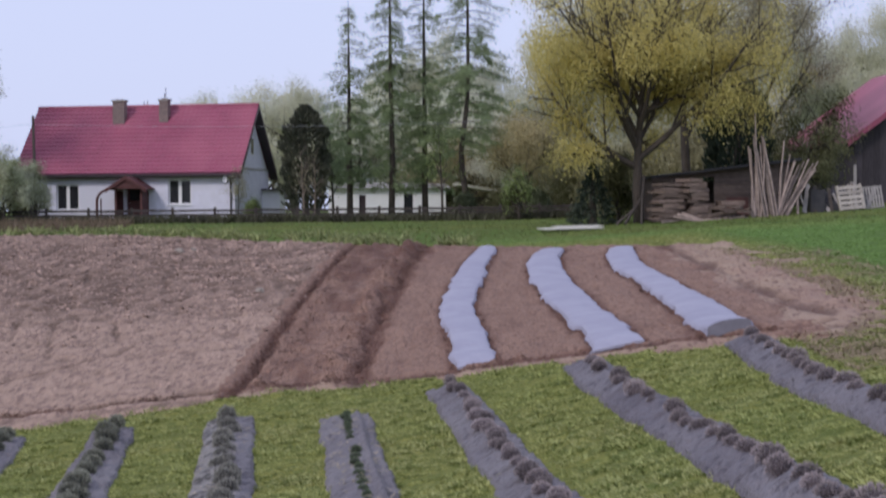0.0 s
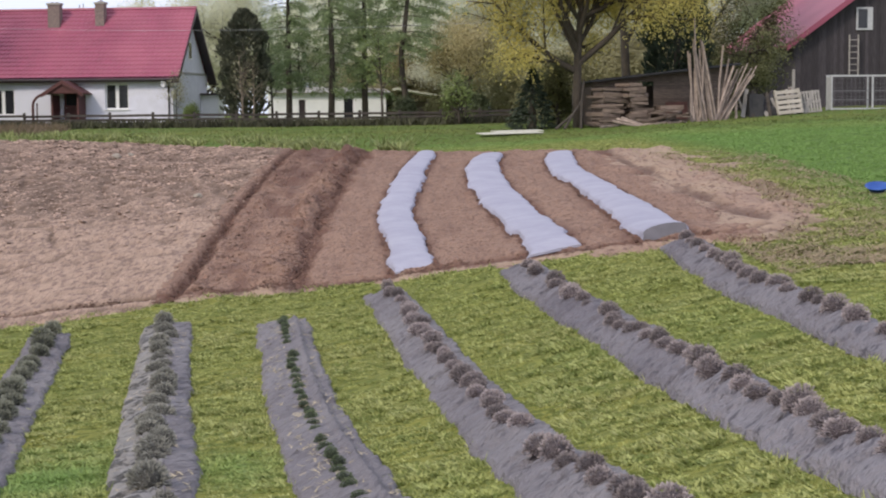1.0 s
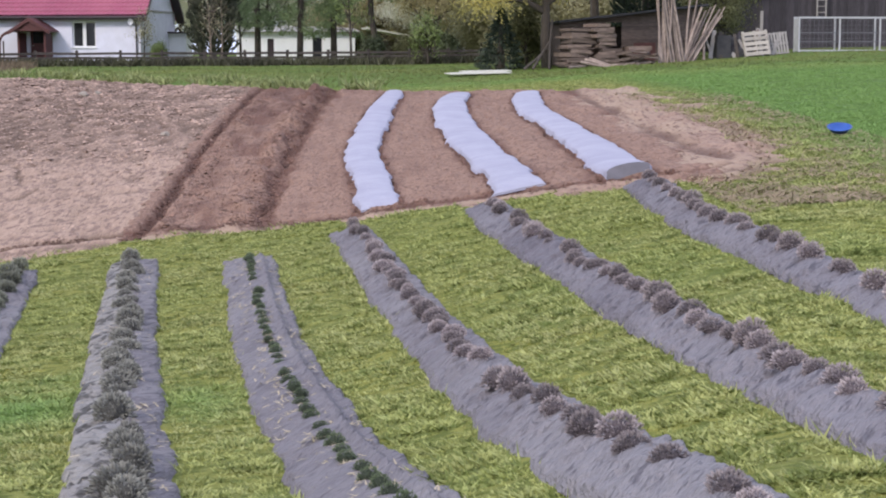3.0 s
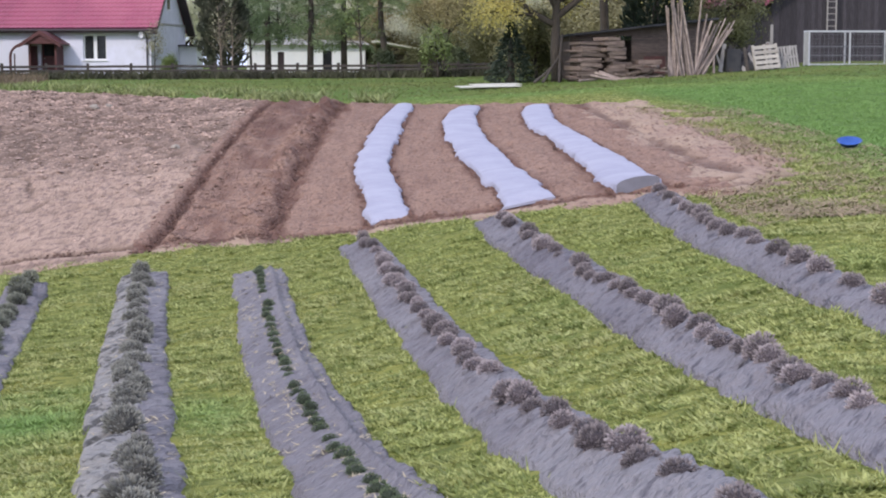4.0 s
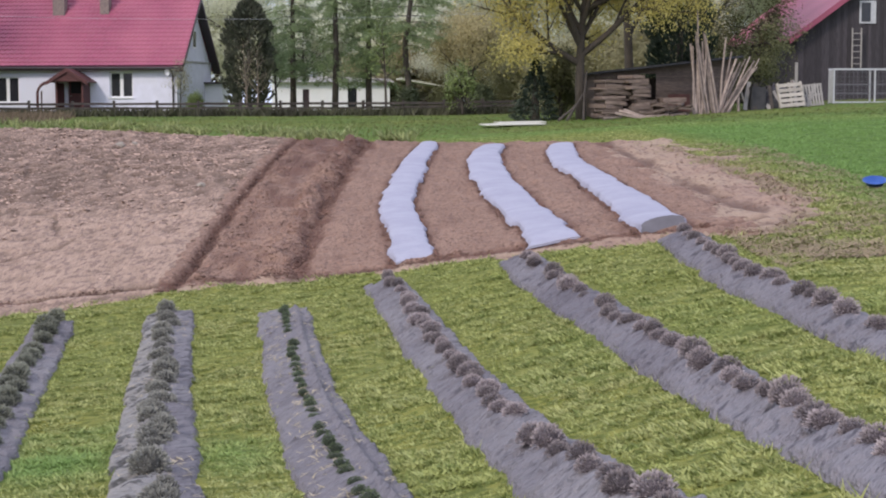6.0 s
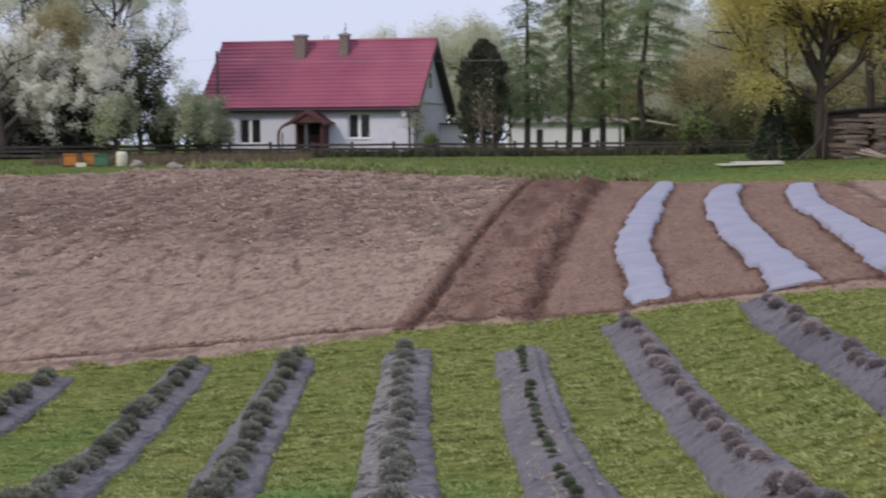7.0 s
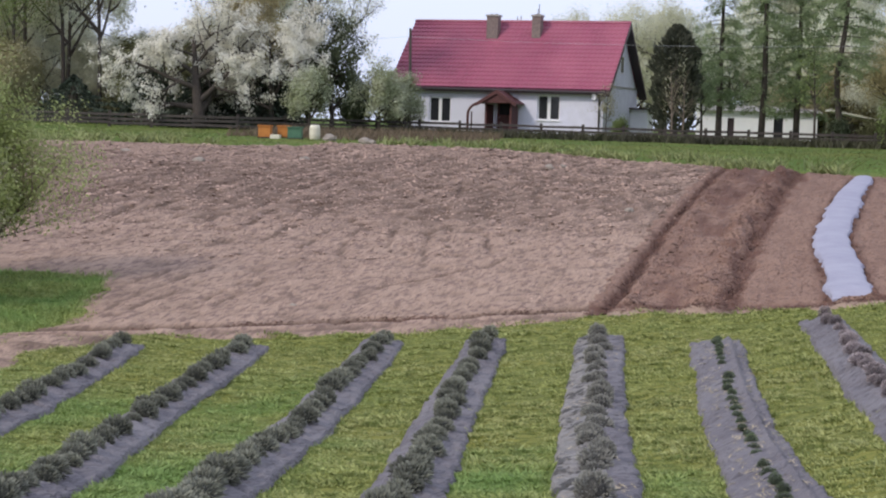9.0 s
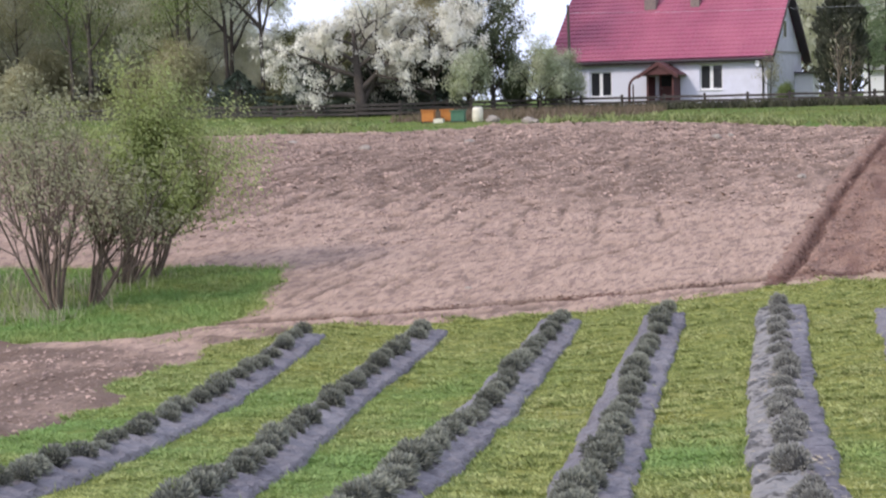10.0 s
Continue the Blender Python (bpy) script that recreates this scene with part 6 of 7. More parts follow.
part("wall", ([(x, y, z) for y in (0, 9) for x, z in ((0, -0.3), (8.5, -0.3), (8.5, 3.6), (4.25, 7.6), (0, 3.6))], [(0, 1, 2, 3, 4), (9, 8, 7, 6, 5), (0, 5, 6, 1), (1, 6, 7, 2), (2, 7, 8, 3), (3, 8, 9, 4), (4, 9, 5, 0)]), "whitewash", far_house)
for s in (0, 1):
    x0 = -0.5 if s == 0 else 9.0
    part("roof", ([(x0, y, 3.25 + k) for y in (-0.4, 9.4) for k in (0, 0.15)] + [(4.25, y, 7.7 + k) for y in (-0.4, 9.4) for k in (0, 0.15)], [(0, 1, 5, 4), (2, 6, 7, 3), (1, 3, 7, 5), (0, 4, 6, 2), (0, 2, 3, 1), (4, 5, 7, 6)]), "concrete", far_house)
for wx in (1.6, 5.4):
    fw_ = part("window", box(wx, -0.04, 1.0, wx + 1.2, -0.003, 2.3), "pvc", far_house)
    part("pane", box(wx + 0.1, -0.055, 1.1, wx + 1.1, -0.043, 2.2), "glass", fw_)
shelter = empty("low_shelter", pose(17.0, 122, 2.7), "low open shelter with a pale sheet roof", "shelter")
part("roof", ([(0, 0, 2.55), (4.4, 0, 1.75), (4.4, 3, 1.75), (0, 3, 2.55), (0, 0, 2.67), (4.4, 0, 1.9), (4.4, 3, 1.9), (0, 3, 2.67)], [(3, 2, 1, 0), (4, 5, 6, 7), (0, 1, 5, 4), (1, 2, 6, 5), (2, 3, 7, 6), (3, 0, 4, 7)]), "pale_board", shelter)
part("back_wall", box(0.1, 2.8, -0.2, 4.3, 2.95, 1.7), "shed_wood", shelter)
for x in (0.15, 2.2, 4.2):
    part("post", box(x - 0.06, 0.1, -0.2, x + 0.06, 0.22, 1.85), "old_wood", shelter)

# ---------------------------------------------------------------- rail fence
fence = empty("rail_fence", pose(0, 0, 0), "dark weathered wooden rail fence along the farmyard", "fence", kind="structure")
post_mesh = link_mesh("post", *box(-0.08, -0.08, -0.3, 0.08, 0.08, 0.90, 0.015), "old_wood", fence)
rail_mesh = link_mesh("rail", *box(0, -0.025, -0.07, 1, 0.025, 0.07, 0.008), "old_wood", fence)
rnd = random.Random(3)
xs = np.arange(-46, 22, 2.4)
ys = np.interp(xs, [-46, -20, -11, 5, 22], [93, 93.5, 100, 100.2, 99.5])
for i, (x, y) in enumerate(zip(xs, ys)):
    p = post_mesh if i == 0 else post_mesh.copy()
    if i:
        scene.collection.objects.link(p)
    p.matrix_basis = pose(x, y, ground(x, y), rnd.uniform(-3, 3), rnd.uniform(-3, 3), rnd.uniform(-8, 8))
    if i + 1 == len(xs):
        break
    x2, y2 = xs[i + 1], ys[i + 1]
    for k, h in enumerate((0.22, 0.45, 0.70)):
        r = rail_mesh if i == 0 and k == 0 else rail_mesh.copy()
        if i or k:
            scene.collection.objects.link(r)
        a = Vector((x, y - 0.09, ground(x, y) + h + rnd.uniform(-0.03, 0.03)))
        b = Vector((x2, y2 - 0.09, ground(x2, y2) + h + rnd.uniform(-0.03, 0.03)))
        d = b - a
        r.matrix_basis = Matrix.Translation(a) @ d.to_track_quat("X", "Z").to_matrix().to_4x4() @ Matrix.Diagonal((d.length, 1, 1, 1))

# ---------------------------------------------------------------- wood yard
shed = empty("wood_shed", pose(18.9, 73.2, ground(21, 73) - 0.05), "low old board shed with a sloping roof and a dark doorway", "shed")


def boards(x0, x1, z0, z1, y, parent, material, w=0.22, upright=False, holes=()):
    r = random.Random(int(x0 * 10 + z1 * 7))
    a = x0 if upright else z0
    end = x1 if upright else z1
    while a < end - 0.02:
        b = min(end, a + w * r.uniform(0.8, 1.2))
        dy = r.uniform(-0.012, 0.012)
        spans = [(x0, x1, a, b)] if not upright else [(a, b, z0, z1)]
        for h in holes:
            nxt = []
            for s in spans:
                if not upright and s[3] > h[2] and s[2] < h[3]:
                    nxt += [(s[0], h[0], s[2], s[3]), (h[1], s[1], s[2], s[3])]
                else:
                    nxt.append(s)
            spans = [s for s in nxt if s[1] - s[0] > 0.02]
        for s in spans:
            part("board", box(s[0] + 0.004, y + dy, s[2] + 0.004, s[1] - 0.004, y + dy + 0.03, s[3] - 0.004), material, parent)
        a = b


boards(0, 6.3, 0, 1.9, 0, shed, "shed_wood", 0.2, holes=[(2.05, 2.75, 0.9, 1.85)])
part("top_board", ([(0.05, 0, 1.9), (6.3, 0, 1.9), (6.3, 0, 2.57), (0.05, 0.03, 1.9), (6.3, 0.03, 1.9), (6.3, 0.03, 2.57)], [(0, 1, 2), (5, 4, 3), (0, 3, 4, 1), (1, 4, 5, 2), (2, 5, 3, 0)]), "shed_wood", shed)
part("back_wall", box(0, 2.4, 0, 6.3, 2.45, 1.74), "shed_wood", shed)
part("side_wall", box(-0.04, 0.04, 0, 0.0, 2.4, 1.95), "shed_wood", shed)
part("red_panel", box(3.3, -0.06, 0.05, 4.3, -0.02, 1.0), "rust", shed, "red-brown painted board")
part("roof", ([(-0.25, -0.5, 1.88), (6.6, -0.5, 2.62), (6.6, 2.7, 2.5), (-0.25, 2.7, 1.76), (-0.25, -0.5, 1.97), (6.6, -0.5, 2.72), (6.6, 2.7, 2.6), (-0.25, 2.7, 1.86)], [(3, 2, 1, 0), (4, 5, 6, 7), (0, 1, 5, 4), (1, 2, 6, 5), (2, 3, 7, 6), (3, 0, 4, 7)]), "tarp", shed, "sagging dark felt roof")
part("roof_edge", tube([(-0.25, -0.52, 1.9), (6.6, -0.52, 2.64)], 0.05, 5), "tarp", shed)


def slab_stack(x, y, w, h, d, seed, label):
    z = ground(x, y)
    st = empty("plank_stack", pose(x, y, z), label, "wood stack", "plank stacks")
    r = random.Random(seed)
    top = 0.0
    while top < h:
        t = r.uniform(0.07, 0.19)
        f = top / h
        a, b = r.uniform(-0.2, 0.1) + 0.10 * f, w + r.uniform(-0.25, 0.16) - 0.12 * f
        k = box(a, r.uniform(-0.1, 0.05), top, b, d + r.uniform(-0.1, 0.1), top + t, 0.018)
        k = moved(k, Matrix.Rotation(radians(r.uniform(-5, 5)), 4, "Y") @ Matrix.Rotation(radians(r.uniform(-14, 14)), 4, "Z"))
        part("slab", k, "slab", st)
        top += t + (0.05 if r.random() < 0.2 else -0.01)
    return st


slab_stack(18.5, 70.4, 1.15, 1.65, 1.6, 1, "tall stack of rough sawn slabs with bark, weathered grey-brown")
slab_stack(19.7, 70.0, 0.85, 1.75, 1.6, 2, "tall stack of rough sawn slabs leaning beside the shed")
slab_stack(21.0, 69.9, 1.1, 0.75, 1.2, 3, "low heap of rough planks in front of the shed")


def stick(parent, a, b, r, material="pole"):
    k = random.Random(int(a[0] * 100 + b[2] * 37))
    m = (Vector(a) + Vector(b)) / 2 + Vector((k.uniform(-0.05, 0.05), 0, 0))
    return part("stick", tube([a, m, b], [r, r * 0.9, r * 0.7], 6), material, parent)


def pole_bundle(x, y, specs, label, seed):
    specs = [(a, b, t, q * 0.95) for a, b, t, q in specs]
    b = empty("pole_bundle", pose(x, y, ground(x, y)), label, "wooden poles", "pole bundles")
    r = random.Random(seed)
    for fx_, tx_, top, rad in specs:
        stick(b, (fx_, r.uniform(-0.15, 0.1), -0.03), (tx_, r.uniform(0.5, 1.0), top), rad)


pole_bundle(22.2, 69.2, [(0.0, 0.05, 3.0, 0.06), (0.12, 0.25, 3.5, 0.05), (0.2, 0.28, 4.4, 0.045), (0.32, 0.3, 3.5, 0.07), (0.42, 0.15, 3.3, 0.06), (0.55, 0.5, 3.1, 0.05), (0.62, 0.25, 3.0, 0.05), (0.75, 0.6, 3.5, 0.055), (0.85, 0.65, 3.4, 0.06), (1.05, 0.55, 3.4, 0.06), (-0.12, 0.1, 2.9, 0.055), (1.0, 0.35, 2.9, 0.05), (0.25, 0.7, 3.2, 0.05)], "bundle of tall pale peeled poles standing against the shed", 1)
pole_bundle(23.3, 69.4, [(0.0, 1.5, 2.3, 0.05), (0.1, 1.75, 2.2, 0.06), (0.15, 1.3, 2.0, 0.05), (0.25, 1.7, 1.9, 0.05), (0.05, 0.55, 3.2, 0.055), (-0.05, 0.95, 2.3, 0.07), (0.35, 1.6, 2.4, 0.045), (0.2, 1.0, 1.7, 0.05), (0.9, 1.2, 1.6, 0.06), (0.1, 1.9, 1.95, 0.05), (0.3, 1.95, 2.3, 0.04), (0.0, 1.15, 2.15, 0.06), (0.4, 1.45, 1.5, 0.05), (0.12, 0.8, 2.6, 0.055)], "spread bundle of pale poles leaning outwards", 2)
loose = empty("loose_planks", pose(18.9, 69.0, ground(18.9, 69)), "loose pale planks lying in front of the stacks", "planks")
for a, b in (((0.0, 0.2, 0.35), (0.9, -0.7, 0.02)), ((0.2, 0.25, 0.4), (1.1, -0.6, 0.03)), ((-0.2, 0.1, 0.25), (0.7, -0.8, 0.03)), ((1.2, 0.3, 0.1), (2.9, 0.2, 0.22)), ((1.6, 0.1, 0.05), (2.6, 0.5, 0.4)), ((-0.8, -0.2, 0.03), (0.1, 0.2, 0.08)), ((1.7, -0.1, 0.03), (2.4, -0.2, 0.1))):
    stick(loose, a, b, 0.055)
props = empty("leaning_poles", pose(17.6, 71.0, ground(17.6, 71)), "old grey poles leaning on the maple trunk", "wooden poles")
for a, b in (((-0.6, -0.3, 0), (0.45, 0.6, 1.3)), ((0.1, -0.4, 0), (0.5, 0.7, 2.1)), ((-0.9, 0.0, 0), (0.3, 0.7, 0.9))):
    stick(props, a, b, 0.06, "old_wood")


def pallet(x, y, w, h, lean, label, material, upright=False):
    p = empty("pallet", pose(x, y, ground(x, y) + 0.01, -lean, -5, 4), label, "pallet", "pallets")
    n = 7 if upright else 5
    for i in range(n):
        if upright:
            a = w * i / n
            part("deck_board", box(a + 0.02, -0.07, 0, a + w / n - 0.03, -0.048, h), material, p)
        else:
            a = h * i / n
            part("deck_board", box(0, -0.07, a + 0.02, w, -0.048, a + h / n - 0.05), material, p)
    for f in (0.0, 0.46, 0.92):
        if upright:
            part("bearer", box(0, -0.046, h * f, w, 0.045, h * f + h * 0.08), material, p)
        else:
            part("bearer", box(w * f, -0.046, 0, w * f + w * 0.08, 0.045, h), material, p)
    return p


pallet(26.1, 69.6, 1.16, 1.1, 14, "pale wooden pallet leaning on a dark heap", "pallet")
pallet(27.4, 70.2, 0.95, 0.95, 10, "weathered grey pallet leaning beside the pale one", "pallet_old", True)
heap = empty("tarped_heap", pose(24.9, 70.6, ground(25.5, 70.6) - 0.05), "heap under a dark tarpaulin behind the pallets", "heap")
bm = bmesh.new()
bmesh.ops.create_icosphere(bm, subdivisions=4, radius=1.0)
for v in bm.verts:
    k = 1 + 0.22 * noise.noise(v.co * 2.0)
    v.co = Vector((1.45 * v.co.x * k + 1.6, 0.8 * v.co.y * k + 0.4, max(-0.05, 0.95 * k * (1 + 0.35 * noise.noise(v.co * 5.0)) * (abs(v.co.z) ** 0.6) * (1 if v.co.z > 0 else -1))))
bm.verts.ensure_lookup_table()
part("tarpaulin", ([v.co.copy() for v in bm.verts], [[v.index for v in f.verts] for f in bm.faces]), "tarp", heap, smooth=True)
bm.free()
part("crate", box(0.1, -0.5, 0, 0.75, 0.1, 1.02, 0.02), "tarp", heap, "dark grey upright crate")

scrap = empty("scrap_boards", pose(24.7, 70.3, ground(25.5, 70.3) - 0.02), "grey weathered scrap boards leaning on the dark heap", "boards")
sr = random.Random(17)
for i in range(13):
    fx_ = 0.22 * i + sr.uniform(-0.1, 0.1)
    w, top = sr.uniform(0.08, 0.2), sr.uniform(0.7, 1.35)
    k = moved(box(-w / 2, -0.015, 0, w / 2, 0.015, top), Matrix.Translation((fx_, sr.uniform(-0.25, 0.0), 0)) @ Matrix.Rotation(radians(sr.uniform(-28, 28)), 4, "Y") @ Matrix.Rotation(radians(-sr.uniform(10, 22)), 4, "X"))
    part("board", k, sr.choice(("shed_wood", "old_wood", "pallet_old", "barn_wood")), scrap)
rubble = empty("plank_heap", pose(20.7, 69.2, ground(20.7, 69.2)), "messy heap of broken planks in front of the shed", "planks")
for i in range(18):
    w, h = sr.uniform(0.5, 1.2), sr.uniform(0.04, 0.1)
    k = moved(box(-w / 2, -0.08, 0, w / 2, 0.08, h, 0.01), Matrix.Translation((sr.uniform(-0.5, 1.3), sr.uniform(-0.4, 0.5), 0.02 + 0.03 * i)) @ Matrix.Rotation(radians(sr.uniform(-80, 80)), 4, "Z") @ Matrix.Rotation(radians(sr.uniform(-14, 14)), 4, "Y"))
    part("plank", k, sr.choice(("slab", "slab", "pole")), rubble)

# white framed run beside the barn
run_ = empty("wire_run", pose(29.9, 73.0, ground(31, 73) - 0.02, 0, 0, 0), "white painted frame with wire panels beside the barn", "animal run")
RW, RH, RD = 5.6, 1.55, 0.55
for x in (0.0, 1.95, 3.9, RW):
    for y in (0, RD):
        part("upright", box(x - 0.032, y - 0.032, 0, x + 0.032, y + 0.032, RH), "white_paint", run_)
for z in (0.06, RH):
    for y in (0, RD):
        part("rail", box(-0.04, y - 0.035, z - 0.035, RW + 0.04, y + 0.035, z + 0.035), "white_paint", run_)
part("middle_rail", box(0, -0.02, 0.85, RW, 0.02, 0.89), "mesh_wire", run_)
part("middle_rail", box(0, -0.02, 0.45, RW, 0.02, 0.49), "mesh_wire", run_)
part("end_panel", box(-0.02, 0.05, 0.05, 0.02, RD - 0.05, RH - 0.05), "white_paint", run_)
wires = [box(x, -0.012, 0.1, x + 0.008, -0.004, RH - 0.05) for x in np.arange(0.12, RW, 0.2)] + [box(0.05, -0.012, z, RW - 0.05, -0.004, z + 0.008) for z in np.arange(0.2, RH, 0.2)]
tagged(part("wire_mesh", join(*wires), "mesh_wire", run_), kind="stuff")

# ---------------------------------------------------------------- barn
BX, BY, BZ = 33.1, 86.0, ground(34, 86) - 0.15
barn = empty("barn", pose(BX, BY, BZ, 0, 0, -4), "old dark board barn with a red sheet roof", "barn")
BW, BEAVE, BRISE, BDEPTH = 11.0, 3.75, 4.0, 14.0
r = random.Random(9)
a = 0.0
while a < BW:
    b = min(BW, a + r.uniform(0.16, 0.24))
    t = lambda x: BEAVE + BRISE * (1 - abs(x - BW / 2) / (BW / 2)) - 0.1
    y = r.uniform(-0.015, 0.015)
    v = [(a + 0.004, y, -0.2), (b - 0.004, y, -0.2), (b - 0.004, y, t(b)), (a + 0.004, y, t(a)), (a + 0.004, y + 0.03, -0.2), (b - 0.004, y + 0.03, -0.2), (b - 0.004, y + 0.03, t(b)), (a + 0.004, y + 0.03, t(a))]
    part("board", (v, [(0, 1, 2, 3), (7, 6, 5, 4), (0, 4, 5, 1), (1, 5, 6, 2), (2, 6, 7, 3), (3, 7, 4, 0)]), "barn_wood", barn)
    a = b
part("gable_backing", ([(x, y, z) for y in (0.06, 0.12) for x, z in ((0.02, -0.2), (BW - 0.02, -0.2), (BW - 0.02, BEAVE - 0.15), (BW / 2, BEAVE + BRISE - 0.15), (0.02, BEAVE - 0.15))], [(0, 1, 2, 3, 4), (9, 8, 7, 6, 5), (0, 5, 6, 1), (1, 6, 7, 2), (2, 7, 8, 3), (3, 8, 9, 4), (4, 9, 5, 0)]), "tarp", barn)
part("side_wall", box(0, 0.13, -0.2, 0.1, BDEPTH, BEAVE), "barn_wood", barn)
part("side_wall", box(BW - 0.1, 0.13, -0.2, BW, BDEPTH, BEAVE), "barn_wood", barn)
part("back_wall", box(0.1, BDEPTH - 0.1, -0.2, BW - 0.1, BDEPTH, BEAVE), "barn_wood", barn)
for s in (1, -1):
    xe = -0.55 if s > 0 else BW + 0.55
    ze = BEAVE - 0.55 * BRISE / (BW / 2)
    v = [(x, y, z + k) for k in (0, 0.1) for y in (-0.5, BDEPTH + 0.4) for x, z in ((xe, ze), (BW / 2, BEAVE + BRISE))]
    part("roof", (v, [(0, 1, 3, 2), (4, 6, 7, 5), (0, 4, 5, 1), (2, 3, 7, 6), (0, 2, 6, 4), (1, 5, 7, 3)]), "roof_red", barn)
    v = [(x, y, z + k) for k in (-0.2, 0.13) for y in (-0.56, -0.503) for x, z in ((xe, ze), (BW / 2, BEAVE + BRISE))]
    part("verge_board", (v, [(0, 1, 3, 2), (4, 6, 7, 5), (0, 4, 5, 1), (2, 3, 7, 6), (0, 2, 6, 4), (1, 5, 7, 3)]), "roof_red", barn)
bw_ = part("loft_window", box(3.35, -0.07, 4.25, 4.25, -0.02, 5.45), "white_paint", barn)
part("pane", box(3.45, -0.085, 4.35, 3.95, -0.073, 5.35), "glass", bw_)
ladder = part("ladder", join(box(2.87, -0.35, 1.9, 2.93, -0.29, 4.0), box(3.35, -0.35, 1.9, 3.41, -0.29, 4.0)), "pallet_old", barn)
for z in np.arange(2.1, 3.95, 0.32):
    part("rung", box(2.93, -0.34, z, 3.35, -0.3, z + 0.04), "pallet_old", ladder)
part("corner_post", box(-0.1, -0.1, -0.2, 0.05, -0.03, 2.2), "pallet_old", barn)
part("barn_chimney", box(4.3, 6.5, 5.6, 5.1, 7.2, 8.1, 0.01), "roof_red", barn)

# ---------------------------------------------------------------- hives, barrel and small things


def hive(x, y, w, h, material, label):
    hv = empty("beehive", pose(x, y, ground(x, y)), label, "beehive", "beehives")
    part("body", box(0, 0, 0.06, w, 0.5, h, 0.012), material, hv)
    part("base", box(-0.03, -0.06, 0, w + 0.03, 0.53, 0.058), "old_wood", hv)
    part("lid", box(-0.04, -0.04, h, w + 0.04, 0.54, h + 0.07, 0.012), material, hv)


hive(-14.9, 75.6, 0.55, 0.52, "hive_orange", "orange painted wooden beehive on the field edge")
hive(-14.15, 76.3, 0.5, 0.52, "hive_orange", "orange painted wooden beehive behind a green one")
hive(-13.5, 75.2, 0.62, 0.50, "hive_green", "dark green painted wooden beehive with a pale lid")
part_low = empty("pale_box", pose(-14.25, 75.0, ground(-14.25, 75.0)), "low pale box among the beehives", "box")
part("body", box(0, 0, 0, 0.45, 0.35, 0.2, 0.02), "cream", part_low)
barrel = empty("barrel", pose(-12.3, 75.4, ground(-12.3, 75.4)), "cream plastic barrel on the field edge", "barrel")
part("body", tube([(0, 0, 0), (0, 0, 0.05), (0, 0, 0.3), (0, 0, 0.55), (0, 0, 0.66), (0, 0, 0.68)], [0.2, 0.235, 0.25, 0.24, 0.21, 0.14], 18), "cream", barrel, smooth=True)
part("hoop", tube([(0, 0, 0.21), (0, 0, 0.25)], 0.256, 18), "cream", barrel)
part("hoop", tube([(0, 0, 0.45), (0, 0, 0.49)], 0.254, 18), "cream", barrel)
basin = empty("blue_basin", pose(13.46, 30.6, ground(13.46, 30.6) + 0.08, 20, -6, 0), "bright blue plastic basin lying in the grass", "basin")
ring = [(0.22 * math.cos(a), 0.19 * math.sin(a)) for a in np.linspace(0, 2 * math.pi, 20, endpoint=False)]
bv = [(x * k, y * k, z) for k, z in ((0.72, 0.0), (0.98, 0.085), (1.12, 0.095), (0.97, 0.08), (0.70, 0.012)) for x, y in ring]
bf = [(j * 20 + i, j * 20 + (i + 1) % 20, (j + 1) * 20 + (i + 1) % 20, (j + 1) * 20 + i) for j in range(4) for i in range(20)] + [tuple(range(80, 100)), tuple(range(20))[::-1]]
part("shell", (bv, bf), "blue", basin, smooth=True)
board = empty("pale_sheet", pose(12.7, 66.5, ground(13.9, 66.5) + 0.04, 1.5, -1, 4), "pale flat sheet lying in the grass by the fence", "sheet")
part("sheet", box(0, 0, 0, 2.5, 1.2, 0.04, 0.01), "pale_board", board)
part("sheet_piece", box(0.9, 1.3, 0.02, 2.9, 2.3, 0.06, 0.01), "pale_board", board)


def stone(x, y, s, seed):
    bm = bmesh.new()
    bmesh.ops.create_icosphere(bm, subdivisions=2, radius=s)
    for v in bm.verts:
        v.co *= 1 + 0.35 * noise.noise(v.co / s * 1.3 + Vector((seed, seed, 0)))
        v.co.z *= 0.65
    bm.verts.ensure_lookup_table()
    ob = link_mesh("stone", [v.co.copy() for v in bm.verts], [[v.index for v in f.verts] for f in bm.faces], "stone")
    bm.free()
    ob.matrix_world = pose(x, y, ground(x, y) + s * 0.25, 0, 0, seed * 50)
    tagged(ob, "pale field stone lying on the ploughed soil", "stone", "field stones")


for i, (x, y, s) in enumerate(((-9.7, 73, 0.3), (-9.4, 72.8, 0.2), (-5.9, 33.2, 0.1), (1.05, 47.3, 0.13), (-1.5, 60.8, 0.2), (-1.0, 61.2, 0.16), (-10.5, 62, 0.2), (-14, 60, 0.22), (-17.5, 63, 0.2), (-11.5, 74.6, 0.35))):
    stone(x, y, s, i + 1)

